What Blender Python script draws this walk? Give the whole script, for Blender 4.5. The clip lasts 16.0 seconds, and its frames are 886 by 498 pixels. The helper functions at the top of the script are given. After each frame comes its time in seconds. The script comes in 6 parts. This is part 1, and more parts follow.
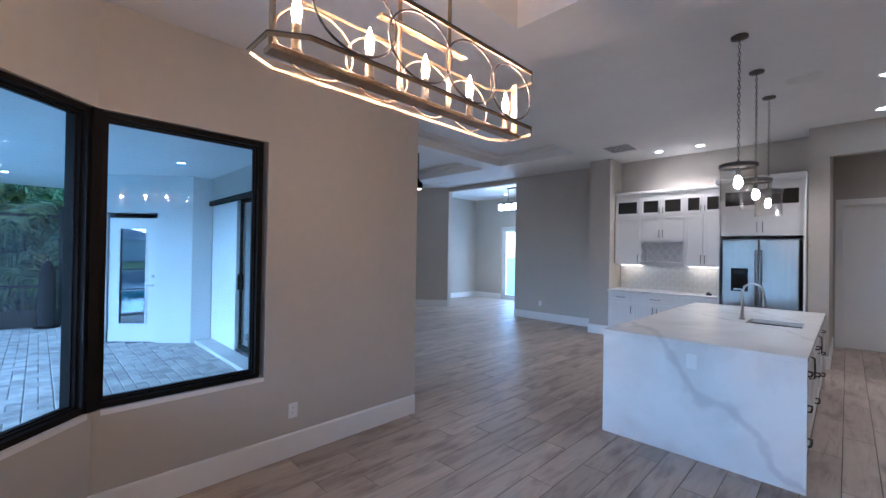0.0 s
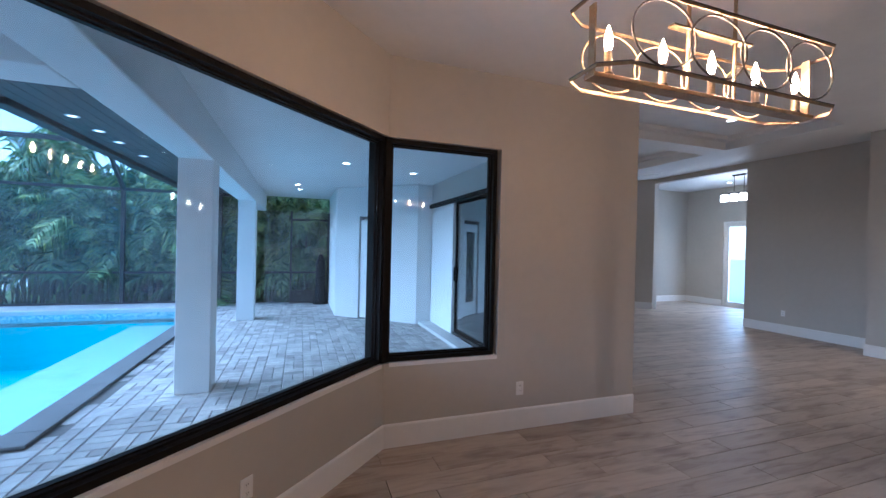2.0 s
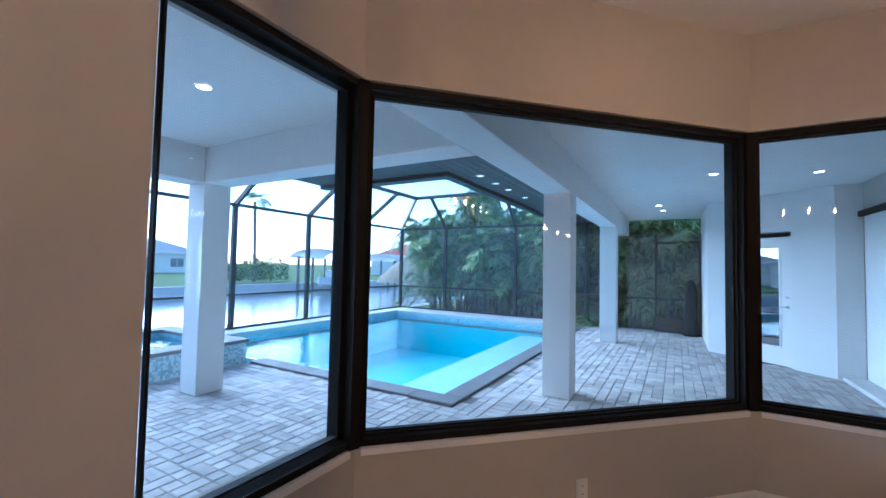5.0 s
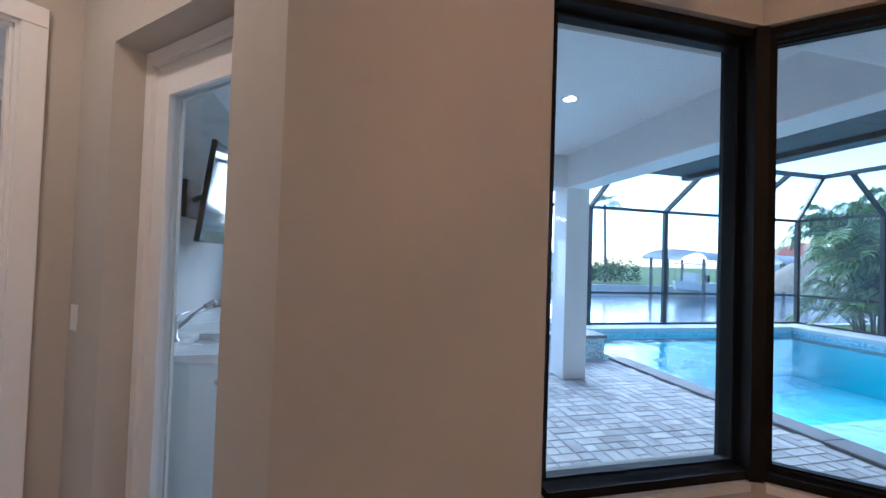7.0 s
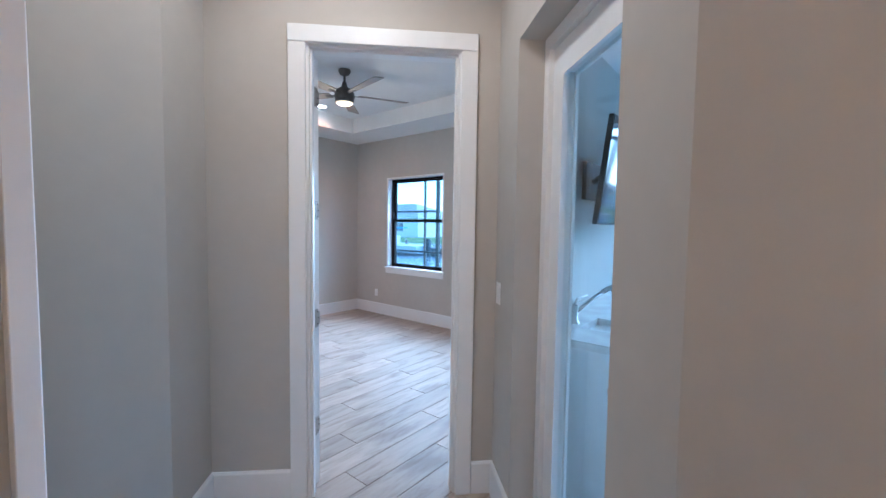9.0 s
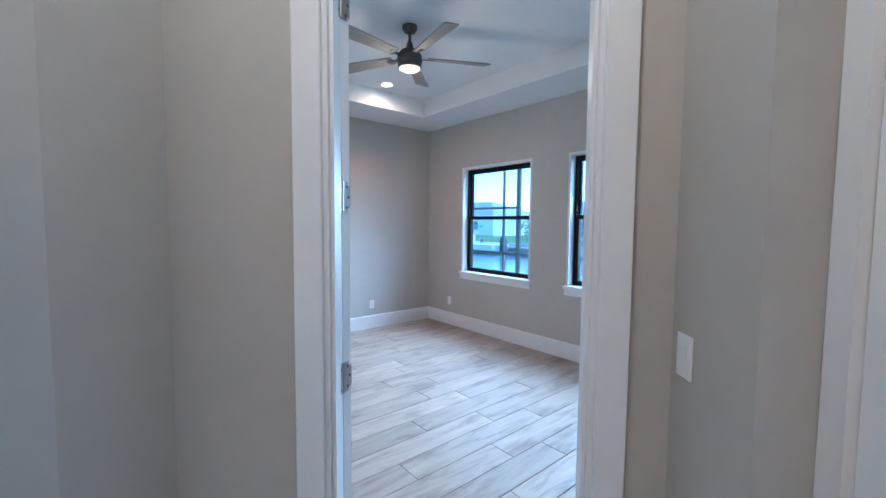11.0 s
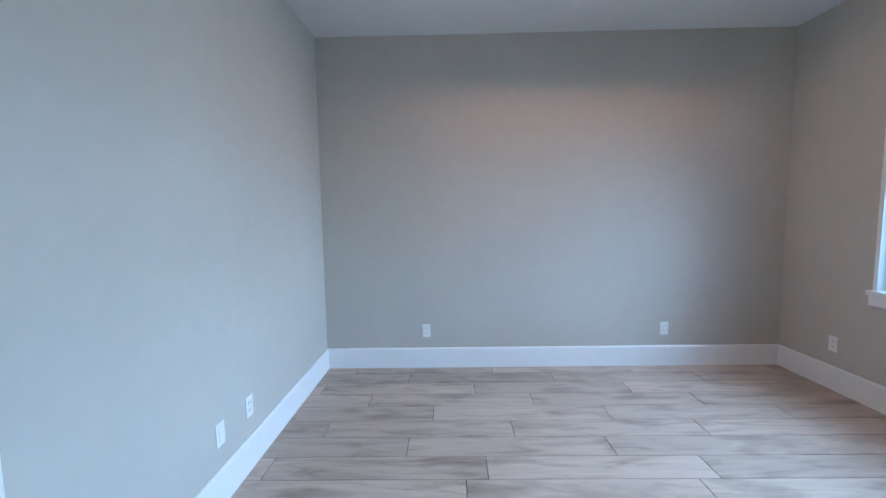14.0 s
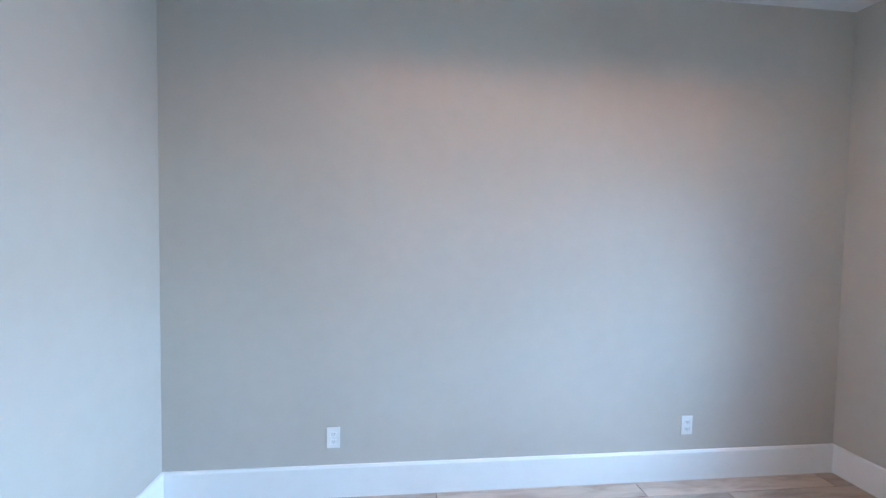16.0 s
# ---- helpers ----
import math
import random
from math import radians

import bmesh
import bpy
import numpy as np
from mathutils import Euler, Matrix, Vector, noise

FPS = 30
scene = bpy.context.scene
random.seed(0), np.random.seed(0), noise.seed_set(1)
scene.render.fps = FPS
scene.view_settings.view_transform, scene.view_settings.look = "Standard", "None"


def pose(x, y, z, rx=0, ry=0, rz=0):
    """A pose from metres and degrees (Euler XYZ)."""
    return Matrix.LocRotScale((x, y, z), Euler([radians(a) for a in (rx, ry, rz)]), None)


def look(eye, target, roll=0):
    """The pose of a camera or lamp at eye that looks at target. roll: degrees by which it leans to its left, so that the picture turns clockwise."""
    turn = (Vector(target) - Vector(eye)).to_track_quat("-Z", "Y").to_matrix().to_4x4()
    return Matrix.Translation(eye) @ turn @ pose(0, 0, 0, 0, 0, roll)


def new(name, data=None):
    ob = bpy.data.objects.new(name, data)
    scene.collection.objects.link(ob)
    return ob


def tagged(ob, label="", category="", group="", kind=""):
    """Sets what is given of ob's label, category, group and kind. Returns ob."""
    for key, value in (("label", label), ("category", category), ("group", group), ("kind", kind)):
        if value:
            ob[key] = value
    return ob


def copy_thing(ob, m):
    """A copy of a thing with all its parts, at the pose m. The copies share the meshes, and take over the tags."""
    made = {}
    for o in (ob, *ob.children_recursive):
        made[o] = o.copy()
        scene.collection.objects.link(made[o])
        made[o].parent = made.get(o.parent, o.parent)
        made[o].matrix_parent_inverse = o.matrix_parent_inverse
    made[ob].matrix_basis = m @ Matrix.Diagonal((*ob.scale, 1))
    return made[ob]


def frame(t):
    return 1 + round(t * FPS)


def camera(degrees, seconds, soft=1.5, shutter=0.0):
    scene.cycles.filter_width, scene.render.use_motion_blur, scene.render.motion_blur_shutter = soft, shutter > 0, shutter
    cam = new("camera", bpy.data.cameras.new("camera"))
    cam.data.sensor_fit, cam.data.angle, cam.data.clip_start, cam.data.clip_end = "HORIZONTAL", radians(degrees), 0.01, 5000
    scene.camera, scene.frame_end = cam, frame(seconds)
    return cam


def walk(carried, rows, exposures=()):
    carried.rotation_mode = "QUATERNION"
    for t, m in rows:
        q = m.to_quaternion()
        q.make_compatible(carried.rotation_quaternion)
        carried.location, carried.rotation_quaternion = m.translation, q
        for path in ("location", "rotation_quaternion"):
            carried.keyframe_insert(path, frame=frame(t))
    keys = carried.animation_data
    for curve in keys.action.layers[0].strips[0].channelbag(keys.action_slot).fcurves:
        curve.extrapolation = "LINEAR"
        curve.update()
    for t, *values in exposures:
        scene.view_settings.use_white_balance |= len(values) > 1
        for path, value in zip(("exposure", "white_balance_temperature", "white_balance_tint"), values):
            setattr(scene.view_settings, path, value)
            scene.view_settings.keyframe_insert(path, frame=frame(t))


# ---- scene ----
cam = camera(95.2, 16.0)
PATH = [
    (0, (0.715, 0.131, 1.598), (-0.699, 1.545, 1.614), 0.9),
    (0.5, (0.77, 0.048, 1.597), (-0.798, 1.29, 1.594), 1.3),
    (1, (0.781, -0.092, 1.59), (-0.926, 0.951, 1.571), 1.6),
    (1.5, (0.765, -0.212, 1.573), (-1.041, 0.647, 1.555), 1.4),
    (2, (0.741, -0.262, 1.557), (-1.145, 0.403, 1.548), 1.3),
    (2.5, (0.724, -0.276, 1.549), (-1.224, 0.173, 1.552), 1.5),
    (3, (0.73, -0.158, 1.56), (-1.26, 0.042, 1.569), 1.7),
    (3.5, (0.773, -0.062, 1.551), (-1.225, -0.144, 1.581), 2.2),
    (3.7, (0.816, -0.048, 1.549), (-1.173, -0.248, 1.588), 2.2),
    (5.8, (0.832, -0.068, 1.49), (-0.553, -1.508, 1.578), 1.6),
    (6, (0.866, -0.082, 1.494), (-0.41, -1.621, 1.576), 1.9),
    (6.2, (0.875, -0.09, 1.486), (-0.274, -1.726, 1.561), 1.9),
    (6.5, (0.889, -0.092, 1.475), (-0.04, -1.862, 1.54), 2.1),
    (7, (0.901, -0.12, 1.456), (0.438, -2.065, 1.502), 1.9),
    (7.5, (0.967, -0.22, 1.478), (1.006, -2.219, 1.482), 2.2),
    (8, (0.989, -0.319, 1.474), (1.546, -2.239, 1.431), 1.7),
    (8.5, (0.952, -0.388, 1.472), (1.932, -2.131, 1.398), 1.2),
    (9, (0.961, -0.446, 1.488), (2.228, -1.99, 1.373), 0.8),
    (9.5, (1.058, -0.56, 1.494), (2.466, -1.974, 1.361), 0.5),
    (9.7, (1.099, -0.627, 1.486), (2.551, -1.998, 1.367), 0.5),
    (11.8, (2.16, -1.499, 1.473), (3.737, -2.721, 1.341), -0.0),
    (12, (2.263, -1.606, 1.46), (3.87, -2.789, 1.332), -0.2),
    (12.5, (2.482, -1.805, 1.451), (4.185, -2.844, 1.314), -0.2),
    (13, (2.73, -1.924, 1.438), (4.572, -2.69, 1.289), -0.2),
    (13.5, (2.936, -2.043, 1.404), (4.9, -2.379, 1.237), -0.4),
    (14, (3.103, -2.094, 1.388), (5.095, -2.06, 1.207), -0.9),
    (14.5, (3.346, -2.116, 1.395), (5.329, -1.919, 1.229), -1.1),
    (15, (3.659, -2.131, 1.413), (5.648, -1.956, 1.29), -0.5),
    (15.5, (4.021, -2.204, 1.478), (6.018, -2.146, 1.382), 0.1),
    (16, (4.382, -2.235, 1.48), (6.369, -2.442, 1.402), 0.9),
]
walk(cam, [(t, look(eye, target, roll)) for t, eye, target, roll in PATH], [(0, 2.22, 4080, 4), (2.5, 2.0, 4550, 8), (6, 2.03, 4800, 9), (7, 2.05, 4950, 10), (8, 2.0, 4700, 6), (8.5, 2.25, 4250, 2), (9, 2.52, 4150, 0), (9.7, 2.58, 4120, -1), (11.8, 2.3, 3980, -4), (12.5, 2.27, 4000, -4), (13.5, 2.02, 4150, -4), (14.5, 2.28, 4170, -4), (16, 2.62, 4150, -4)])

# ---- world, sun and exposure ----
world = bpy.data.worlds.new("overcast_evening")
scene.world = world
world.use_nodes = True
wn = world.node_tree.nodes
sky = wn.new("ShaderNodeTexSky")
sky.sky_type = "NISHITA"
sky.sun_disc = False
sky.sun_elevation = radians(35)
sky.sun_rotation = radians(195)
sky.dust_density = 0.6
sky.air_density = 1.0
sky.ozone_density = 3.0
cloud = wn.new("ShaderNodeHueSaturation")
cloud.inputs["Saturation"].default_value = 0.95
world.node_tree.links.new(sky.outputs["Color"], cloud.inputs["Color"])
world.node_tree.links.new(cloud.outputs["Color"], wn["Background"].inputs["Color"])
wn["Background"].inputs["Strength"].default_value = 0.12

sun_data = bpy.data.lights.new("sun", "SUN")
sun_data.energy, sun_data.angle, sun_data.color = 2.3, radians(70), (0.86, 0.93, 1.0)
sun = new("sun", sun_data)
sun.matrix_world = pose(0, 0, 20, 62, 0, -8)
scene.view_settings.exposure = 0.0

# ---- materials ----
def mat(name, color, rough=0.5, metal=0.0, spec=0.5):
    m = bpy.data.materials.new(name)
    m.use_nodes = True
    b = m.node_tree.nodes["Principled BSDF"]
    b.inputs["Base Color"].default_value = (*color, 1)
    b.inputs["Roughness"].default_value = rough
    b.inputs["Metallic"].default_value = metal
    b.inputs["Specular IOR Level"].default_value = spec
    return m


def nodes_of(m):
    return m.node_tree.nodes, m.node_tree.links, m.node_tree.nodes["Principled BSDF"]


def add_noise(m, scale, low, high, detail=4.0, bump=0.0, bump_scale=None, distance=0.002, stretch=(1, 1, 1), rough=None):
    """Two-scale colour variation between low and high, fine relief, and uneven gloss."""
    n, l, b = nodes_of(m)
    tc = n.new("ShaderNodeTexCoord")
    mp = n.new("ShaderNodeMapping")
    mp.inputs["Scale"].default_value = stretch
    l.new(tc.outputs["Object"], mp.inputs["Vector"])
    a = n.new("ShaderNodeTexNoise")
    a.inputs["Scale"].default_value, a.inputs["Detail"].default_value = scale, detail
    l.new(mp.outputs["Vector"], a.inputs["Vector"])
    c = n.new("ShaderNodeTexNoise")
    c.inputs["Scale"].default_value, c.inputs["Detail"].default_value = scale * 9, 3.0
    l.new(mp.outputs["Vector"], c.inputs["Vector"])
    mixf = n.new("ShaderNodeMix")
    mixf.inputs["Factor"].default_value = 0.35
    l.new(a.outputs["Fac"], mixf.inputs[2])
    l.new(c.outputs["Fac"], mixf.inputs[3])
    ramp = n.new("ShaderNodeValToRGB")
    ramp.color_ramp.elements[0].position, ramp.color_ramp.elements[1].position = 0.3, 0.7
    ramp.color_ramp.elements[0].color, ramp.color_ramp.elements[1].color = (*low, 1), (*high, 1)
    l.new(mixf.outputs[0], ramp.inputs["Fac"])
    l.new(ramp.outputs["Color"], b.inputs["Base Color"])
    if rough:
        r = n.new("ShaderNodeMapRange")
        r.inputs["To Min"].default_value, r.inputs["To Max"].default_value = rough
        l.new(a.outputs["Fac"], r.inputs["Value"])
        l.new(r.outputs["Result"], b.inputs["Roughness"])
    if bump:
        d = n.new("ShaderNodeTexNoise")
        d.inputs["Scale"].default_value, d.inputs["Detail"].default_value = bump_scale or scale * 12, 5.0
        l.new(mp.outputs["Vector"], d.inputs["Vector"])
        bp = n.new("ShaderNodeBump")
        bp.inputs["Strength"].default_value, bp.inputs["Distance"].default_value = bump, distance
        l.new(d.outputs["Fac"], bp.inputs["Height"])
        l.new(bp.outputs["Normal"], b.inputs["Normal"])
    return ramp


def glow(name, color, strength):
    m = mat(name, color, 0.4)
    _, _, b = nodes_of(m)
    b.inputs["Emission Color"].default_value = (*color, 1)
    b.inputs["Emission Strength"].default_value = strength
    return m


def clear_glass(name, tint, gloss=0.027):
    """Flat panes: see-through, with a gloss that grows at grazing angles."""
    m = bpy.data.materials.new(name)
    m.use_nodes = True
    n, l = m.node_tree.nodes, m.node_tree.links
    n.remove(n["Principled BSDF"])
    out = n["Material Output"]
    t, g, mx = n.new("ShaderNodeBsdfTransparent"), n.new("ShaderNodeBsdfGlossy"), n.new("ShaderNodeMixShader")
    lw, pw, ml, ad = n.new("ShaderNodeLayerWeight"), n.new("ShaderNodeMath"), n.new("ShaderNodeMath"), n.new("ShaderNodeMath")
    lw.inputs["Blend"].default_value = 0.5
    pw.operation, ml.operation, ad.operation = "POWER", "MULTIPLY", "ADD"
    pw.inputs[1].default_value, ml.inputs[1].default_value, ad.inputs[1].default_value = 5.0, 0.8, gloss
    t.inputs["Color"].default_value = (*tint, 1)
    g.inputs["Roughness"].default_value = 0.01
    l.new(lw.outputs["Facing"], pw.inputs[0])
    l.new(pw.outputs["Value"], ml.inputs[0])
    l.new(ml.outputs["Value"], ad.inputs[0])
    l.new(ad.outputs["Value"], mx.inputs["Fac"])
    l.new(t.outputs["BSDF"], mx.inputs[1])
    l.new(g.outputs["BSDF"], mx.inputs[2])
    l.new(mx.outputs["Shader"], out.inputs["Surface"])
    return m


PAINT = mat("wall_paint", (0.55, 0.48, 0.41), 0.75, spec=0.25)
add_noise(PAINT, 1.2, (0.475, 0.445, 0.395), (0.53, 0.495, 0.44), bump=0.12, bump_scale=160, distance=0.001)
CEIL = mat("ceiling_paint", (0.78, 0.77, 0.75), 0.8, spec=0.2)
add_noise(CEIL, 1.5, (0.74, 0.73, 0.715), (0.80, 0.79, 0.775), bump=0.1, bump_scale=140, distance=0.001)
TRIM = mat("trim_paint", (0.80, 0.79, 0.77), 0.35)
add_noise(TRIM, 2.0, (0.77, 0.76, 0.74), (0.82, 0.81, 0.795), bump=0.03, bump_scale=60, rough=(0.28, 0.42))
STUCCO = mat("white_stucco", (0.78, 0.78, 0.77), 0.8, spec=0.2)
add_noise(STUCCO, 1.2, (0.72, 0.72, 0.71), (0.80, 0.80, 0.79), bump=0.25, bump_scale=90, distance=0.003)
BLACK = mat("black_bronze_aluminium", (0.010, 0.008, 0.007), 0.55, 0.0, spec=0.12)
add_noise(BLACK, 3.0, (0.007, 0.006, 0.005), (0.013, 0.011, 0.009), rough=(0.42, 0.6))
GLASS = clear_glass("window_glass", (0.91, 0.94, 0.94))
MIRRORED = clear_glass("reflective_door_glass", (0.45, 0.52, 0.54), 0.30)
DARKGLASS = mat("dark_cabinet_glass", (0.03, 0.028, 0.024), 0.08)
CAB = mat("cabinet_lacquer", (0.80, 0.79, 0.77), 0.4)
add_noise(CAB, 1.5, (0.77, 0.765, 0.75), (0.81, 0.80, 0.785), rough=(0.34, 0.48))
BRASS = mat("aged_gold_leaf", (0.42, 0.30, 0.17), 0.45, 0.85)
add_noise(BRASS, 14.0, (0.30, 0.21, 0.12), (0.55, 0.42, 0.26), rough=(0.35, 0.6))
IRON = mat("pewter_grey_iron", (0.12, 0.11, 0.10), 0.45, 0.8)
add_noise(IRON, 20.0, (0.08, 0.075, 0.07), (0.17, 0.155, 0.14), rough=(0.35, 0.55))
NICKEL = mat("brushed_nickel", (0.48, 0.46, 0.43), 0.32, 1.0)
add_noise(NICKEL, 30.0, (0.42, 0.40, 0.38), (0.52, 0.50, 0.47), rough=(0.25, 0.4))
PLASTIC = mat("white_plastic", (0.80, 0.79, 0.77), 0.4)
SLOT = mat("dark_slot", (0.03, 0.03, 0.03), 0.6)
GROUT = mat("grey_grout", (0.055, 0.048, 0.042), 0.9)


def plank_material():
    """Wood-look porcelain: each plank its own tone, with grain along its length and darker knots."""
    m = mat("oak_look_porcelain", (0.4, 0.32, 0.25), 0.32)
    n, l, b = nodes_of(m)
    tc, info, mp = n.new("ShaderNodeTexCoord"), n.new("ShaderNodeObjectInfo"), n.new("ShaderNodeMapping")
    geo = n.new("ShaderNodeNewGeometry")
    both = n.new("ShaderNodeMath")
    both.operation = "ADD"
    l.new(info.outputs["Random"], both.inputs[0])
    l.new(geo.outputs["Random Per Island"], both.inputs[1])
    shift = n.new("ShaderNodeVectorMath")
    shift.operation = "SCALE"
    shift.inputs[0].default_value = (37.0, 91.0, 13.0)
    l.new(both.outputs["Value"], shift.inputs["Scale"])
    add = n.new("ShaderNodeVectorMath")
    l.new(tc.outputs["Object"], add.inputs[0])
    l.new(shift.outputs["Vector"], add.inputs[1])
    mp.inputs["Scale"].default_value = (9.0, 1.3, 1.0)
    l.new(add.outputs["Vector"], mp.inputs["Vector"])
    g1 = n.new("ShaderNodeTexNoise")
    g1.inputs["Scale"].default_value, g1.inputs["Detail"].default_value, g1.inputs["Roughness"].default_value = 1.6, 7.0, 0.62
    g1.inputs["Distortion"].default_value = 0.9
    l.new(mp.outputs["Vector"], g1.inputs["Vector"])
    r1 = n.new("ShaderNodeValToRGB")
    e = r1.color_ramp.elements
    e[0].position, e[0].color = 0.28, (0.26, 0.205, 0.16, 1)
    e[1].position, e[1].color = 0.72, (0.50, 0.425, 0.355, 1)
    mid = e.new(0.47)
    mid.color = (0.42, 0.35, 0.285, 1)
    l.new(g1.outputs["Fac"], r1.inputs["Fac"])
    # knots and smoky patches
    mp2 = n.new("ShaderNodeMapping")
    mp2.inputs["Scale"].default_value = (5.0, 1.7, 1.0)
    l.new(add.outputs["Vector"], mp2.inputs["Vector"])
    g2 = n.new("ShaderNodeTexNoise")
    g2.inputs["Scale"].default_value, g2.inputs["Detail"].default_value = 1.1, 3.0
    l.new(mp2.outputs["Vector"], g2.inputs["Vector"])
    r2 = n.new("ShaderNodeValToRGB")
    r2.color_ramp.elements[0].position, r2.color_ramp.elements[0].color = 0.28, (0.55, 0.52, 0.50, 1)
    r2.color_ramp.elements[1].position, r2.color_ramp.elements[1].color = 0.46, (1, 1, 1, 1)
    l.new(g2.outputs["Fac"], r2.inputs["Fac"])
    mul = n.new("ShaderNodeMix")
    mul.data_type, mul.blend_type = "RGBA", "MULTIPLY"
    mul.inputs["Factor"].default_value = 0.8
    l.new(r1.outputs["Color"], mul.inputs[6])
    l.new(r2.outputs["Color"], mul.inputs[7])
    hsv = n.new("ShaderNodeHueSaturation")
    val = n.new("ShaderNodeMapRange")
    val.inputs["From Max"].default_value = 1.0
    val.inputs["To Min"].default_value, val.inputs["To Max"].default_value = 0.86, 1.14
    fract = n.new("ShaderNodeMath")
    fract.operation = "FRACT"
    l.new(both.outputs["Value"], fract.inputs[0])
    l.new(fract.outputs["Value"], val.inputs["Value"])
    l.new(val.outputs["Result"], hsv.inputs["Value"])
    l.new(mul.outputs[2], hsv.inputs["Color"])
    l.new(hsv.outputs["Color"], b.inputs["Base Color"])
    rr = n.new("ShaderNodeMapRange")
    rr.inputs["To Min"].default_value, rr.inputs["To Max"].default_value = 0.40, 0.58
    l.new(g1.outputs["Fac"], rr.inputs["Value"])
    l.new(rr.outputs["Result"], b.inputs["Roughness"])
    bp = n.new("ShaderNodeBump")
    bp.inputs["Strength"].default_value, bp.inputs["Distance"].default_value = 0.15, 0.001
    l.new(g1.outputs["Fac"], bp.inputs["Height"])
    l.new(bp.outputs["Normal"], b.inputs["Normal"])
    return m


PLANK = plank_material()


def marble_material():
    """White quartz with broad grey veins."""
    m = mat("white_quartz_grey_veins", (0.8, 0.8, 0.8), 0.24)
    n, l, b = nodes_of(m)
    tc = n.new("ShaderNodeTexCoord")
    warp = n.new("ShaderNodeTexNoise")
    warp.inputs["Scale"].default_value, warp.inputs["Detail"].default_value = 0.8, 5.0
    l.new(tc.outputs["Object"], warp.inputs["Vector"])
    ws = n.new("ShaderNodeVectorMath")
    ws.operation = "SCALE"
    ws.inputs["Scale"].default_value = 1.1
    l.new(warp.outputs["Color"], ws.inputs[0])
    ad = n.new("ShaderNodeVectorMath")
    l.new(tc.outputs["Object"], ad.inputs[0])
    l.new(ws.outputs["Vector"], ad.inputs[1])
    wv = n.new("ShaderNodeTexWave")
    wv.bands_direction = "DIAGONAL"
    wv.inputs["Scale"].default_value, wv.inputs["Distortion"].default_value, wv.inputs["Detail"].default_value = 0.42, 1.6, 3.0
    l.new(ad.outputs["Vector"], wv.inputs["Vector"])
    rp = n.new("ShaderNodeValToRGB")
    e = rp.color_ramp.elements
    e[0].position, e[0].color = 0.0, (0.66, 0.65, 0.645, 1)
    e[1].position, e[1].color = 0.010, (0.80, 0.79, 0.77, 1)
    l.new(wv.outputs["Fac"], rp.inputs["Fac"])
    cl = n.new("ShaderNodeTexNoise")
    cl.inputs["Scale"].default_value, cl.inputs["Detail"].default_value = 2.2, 6.0
    l.new(ad.outputs["Vector"], cl.inputs["Vector"])
    rc = n.new("ShaderNodeValToRGB")
    rc.color_ramp.elements[0].position, rc.color_ramp.elements[0].color = 0.3, (0.86, 0.85, 0.84, 1)
    rc.color_ramp.elements[1].position, rc.color_ramp.elements[1].color = 0.55, (1, 1, 1, 1)
    l.new(cl.outputs["Fac"], rc.inputs["Fac"])
    mul = n.new("ShaderNodeMix")
    mul.data_type, mul.blend_type = "RGBA", "MULTIPLY"
    mul.inputs["Factor"].default_value = 1.0
    l.new(rp.outputs["Color"], mul.inputs[6])
    l.new(rc.outputs["Color"], mul.inputs[7])
    l.new(mul.outputs[2], b.inputs["Base Color"])
    return m


QUARTZ = marble_material()
STEEL = mat("stainless_steel", (0.26, 0.255, 0.25), 0.3, 1.0)
add_noise(STEEL, 2.0, (0.24, 0.238, 0.235), (0.285, 0.28, 0.275), stretch=(12, 12, 0.4), rough=(0.26, 0.32))
BACKSPLASH = mat("cream_ceramic_tile", (0.72, 0.68, 0.6), 0.25)
add_noise(BACKSPLASH, 6.0, (0.66, 0.62, 0.55), (0.76, 0.72, 0.65), rough=(0.2, 0.35))
PAVER = mat("tumbled_paver", (0.4, 0.37, 0.34), 0.85, spec=0.3)


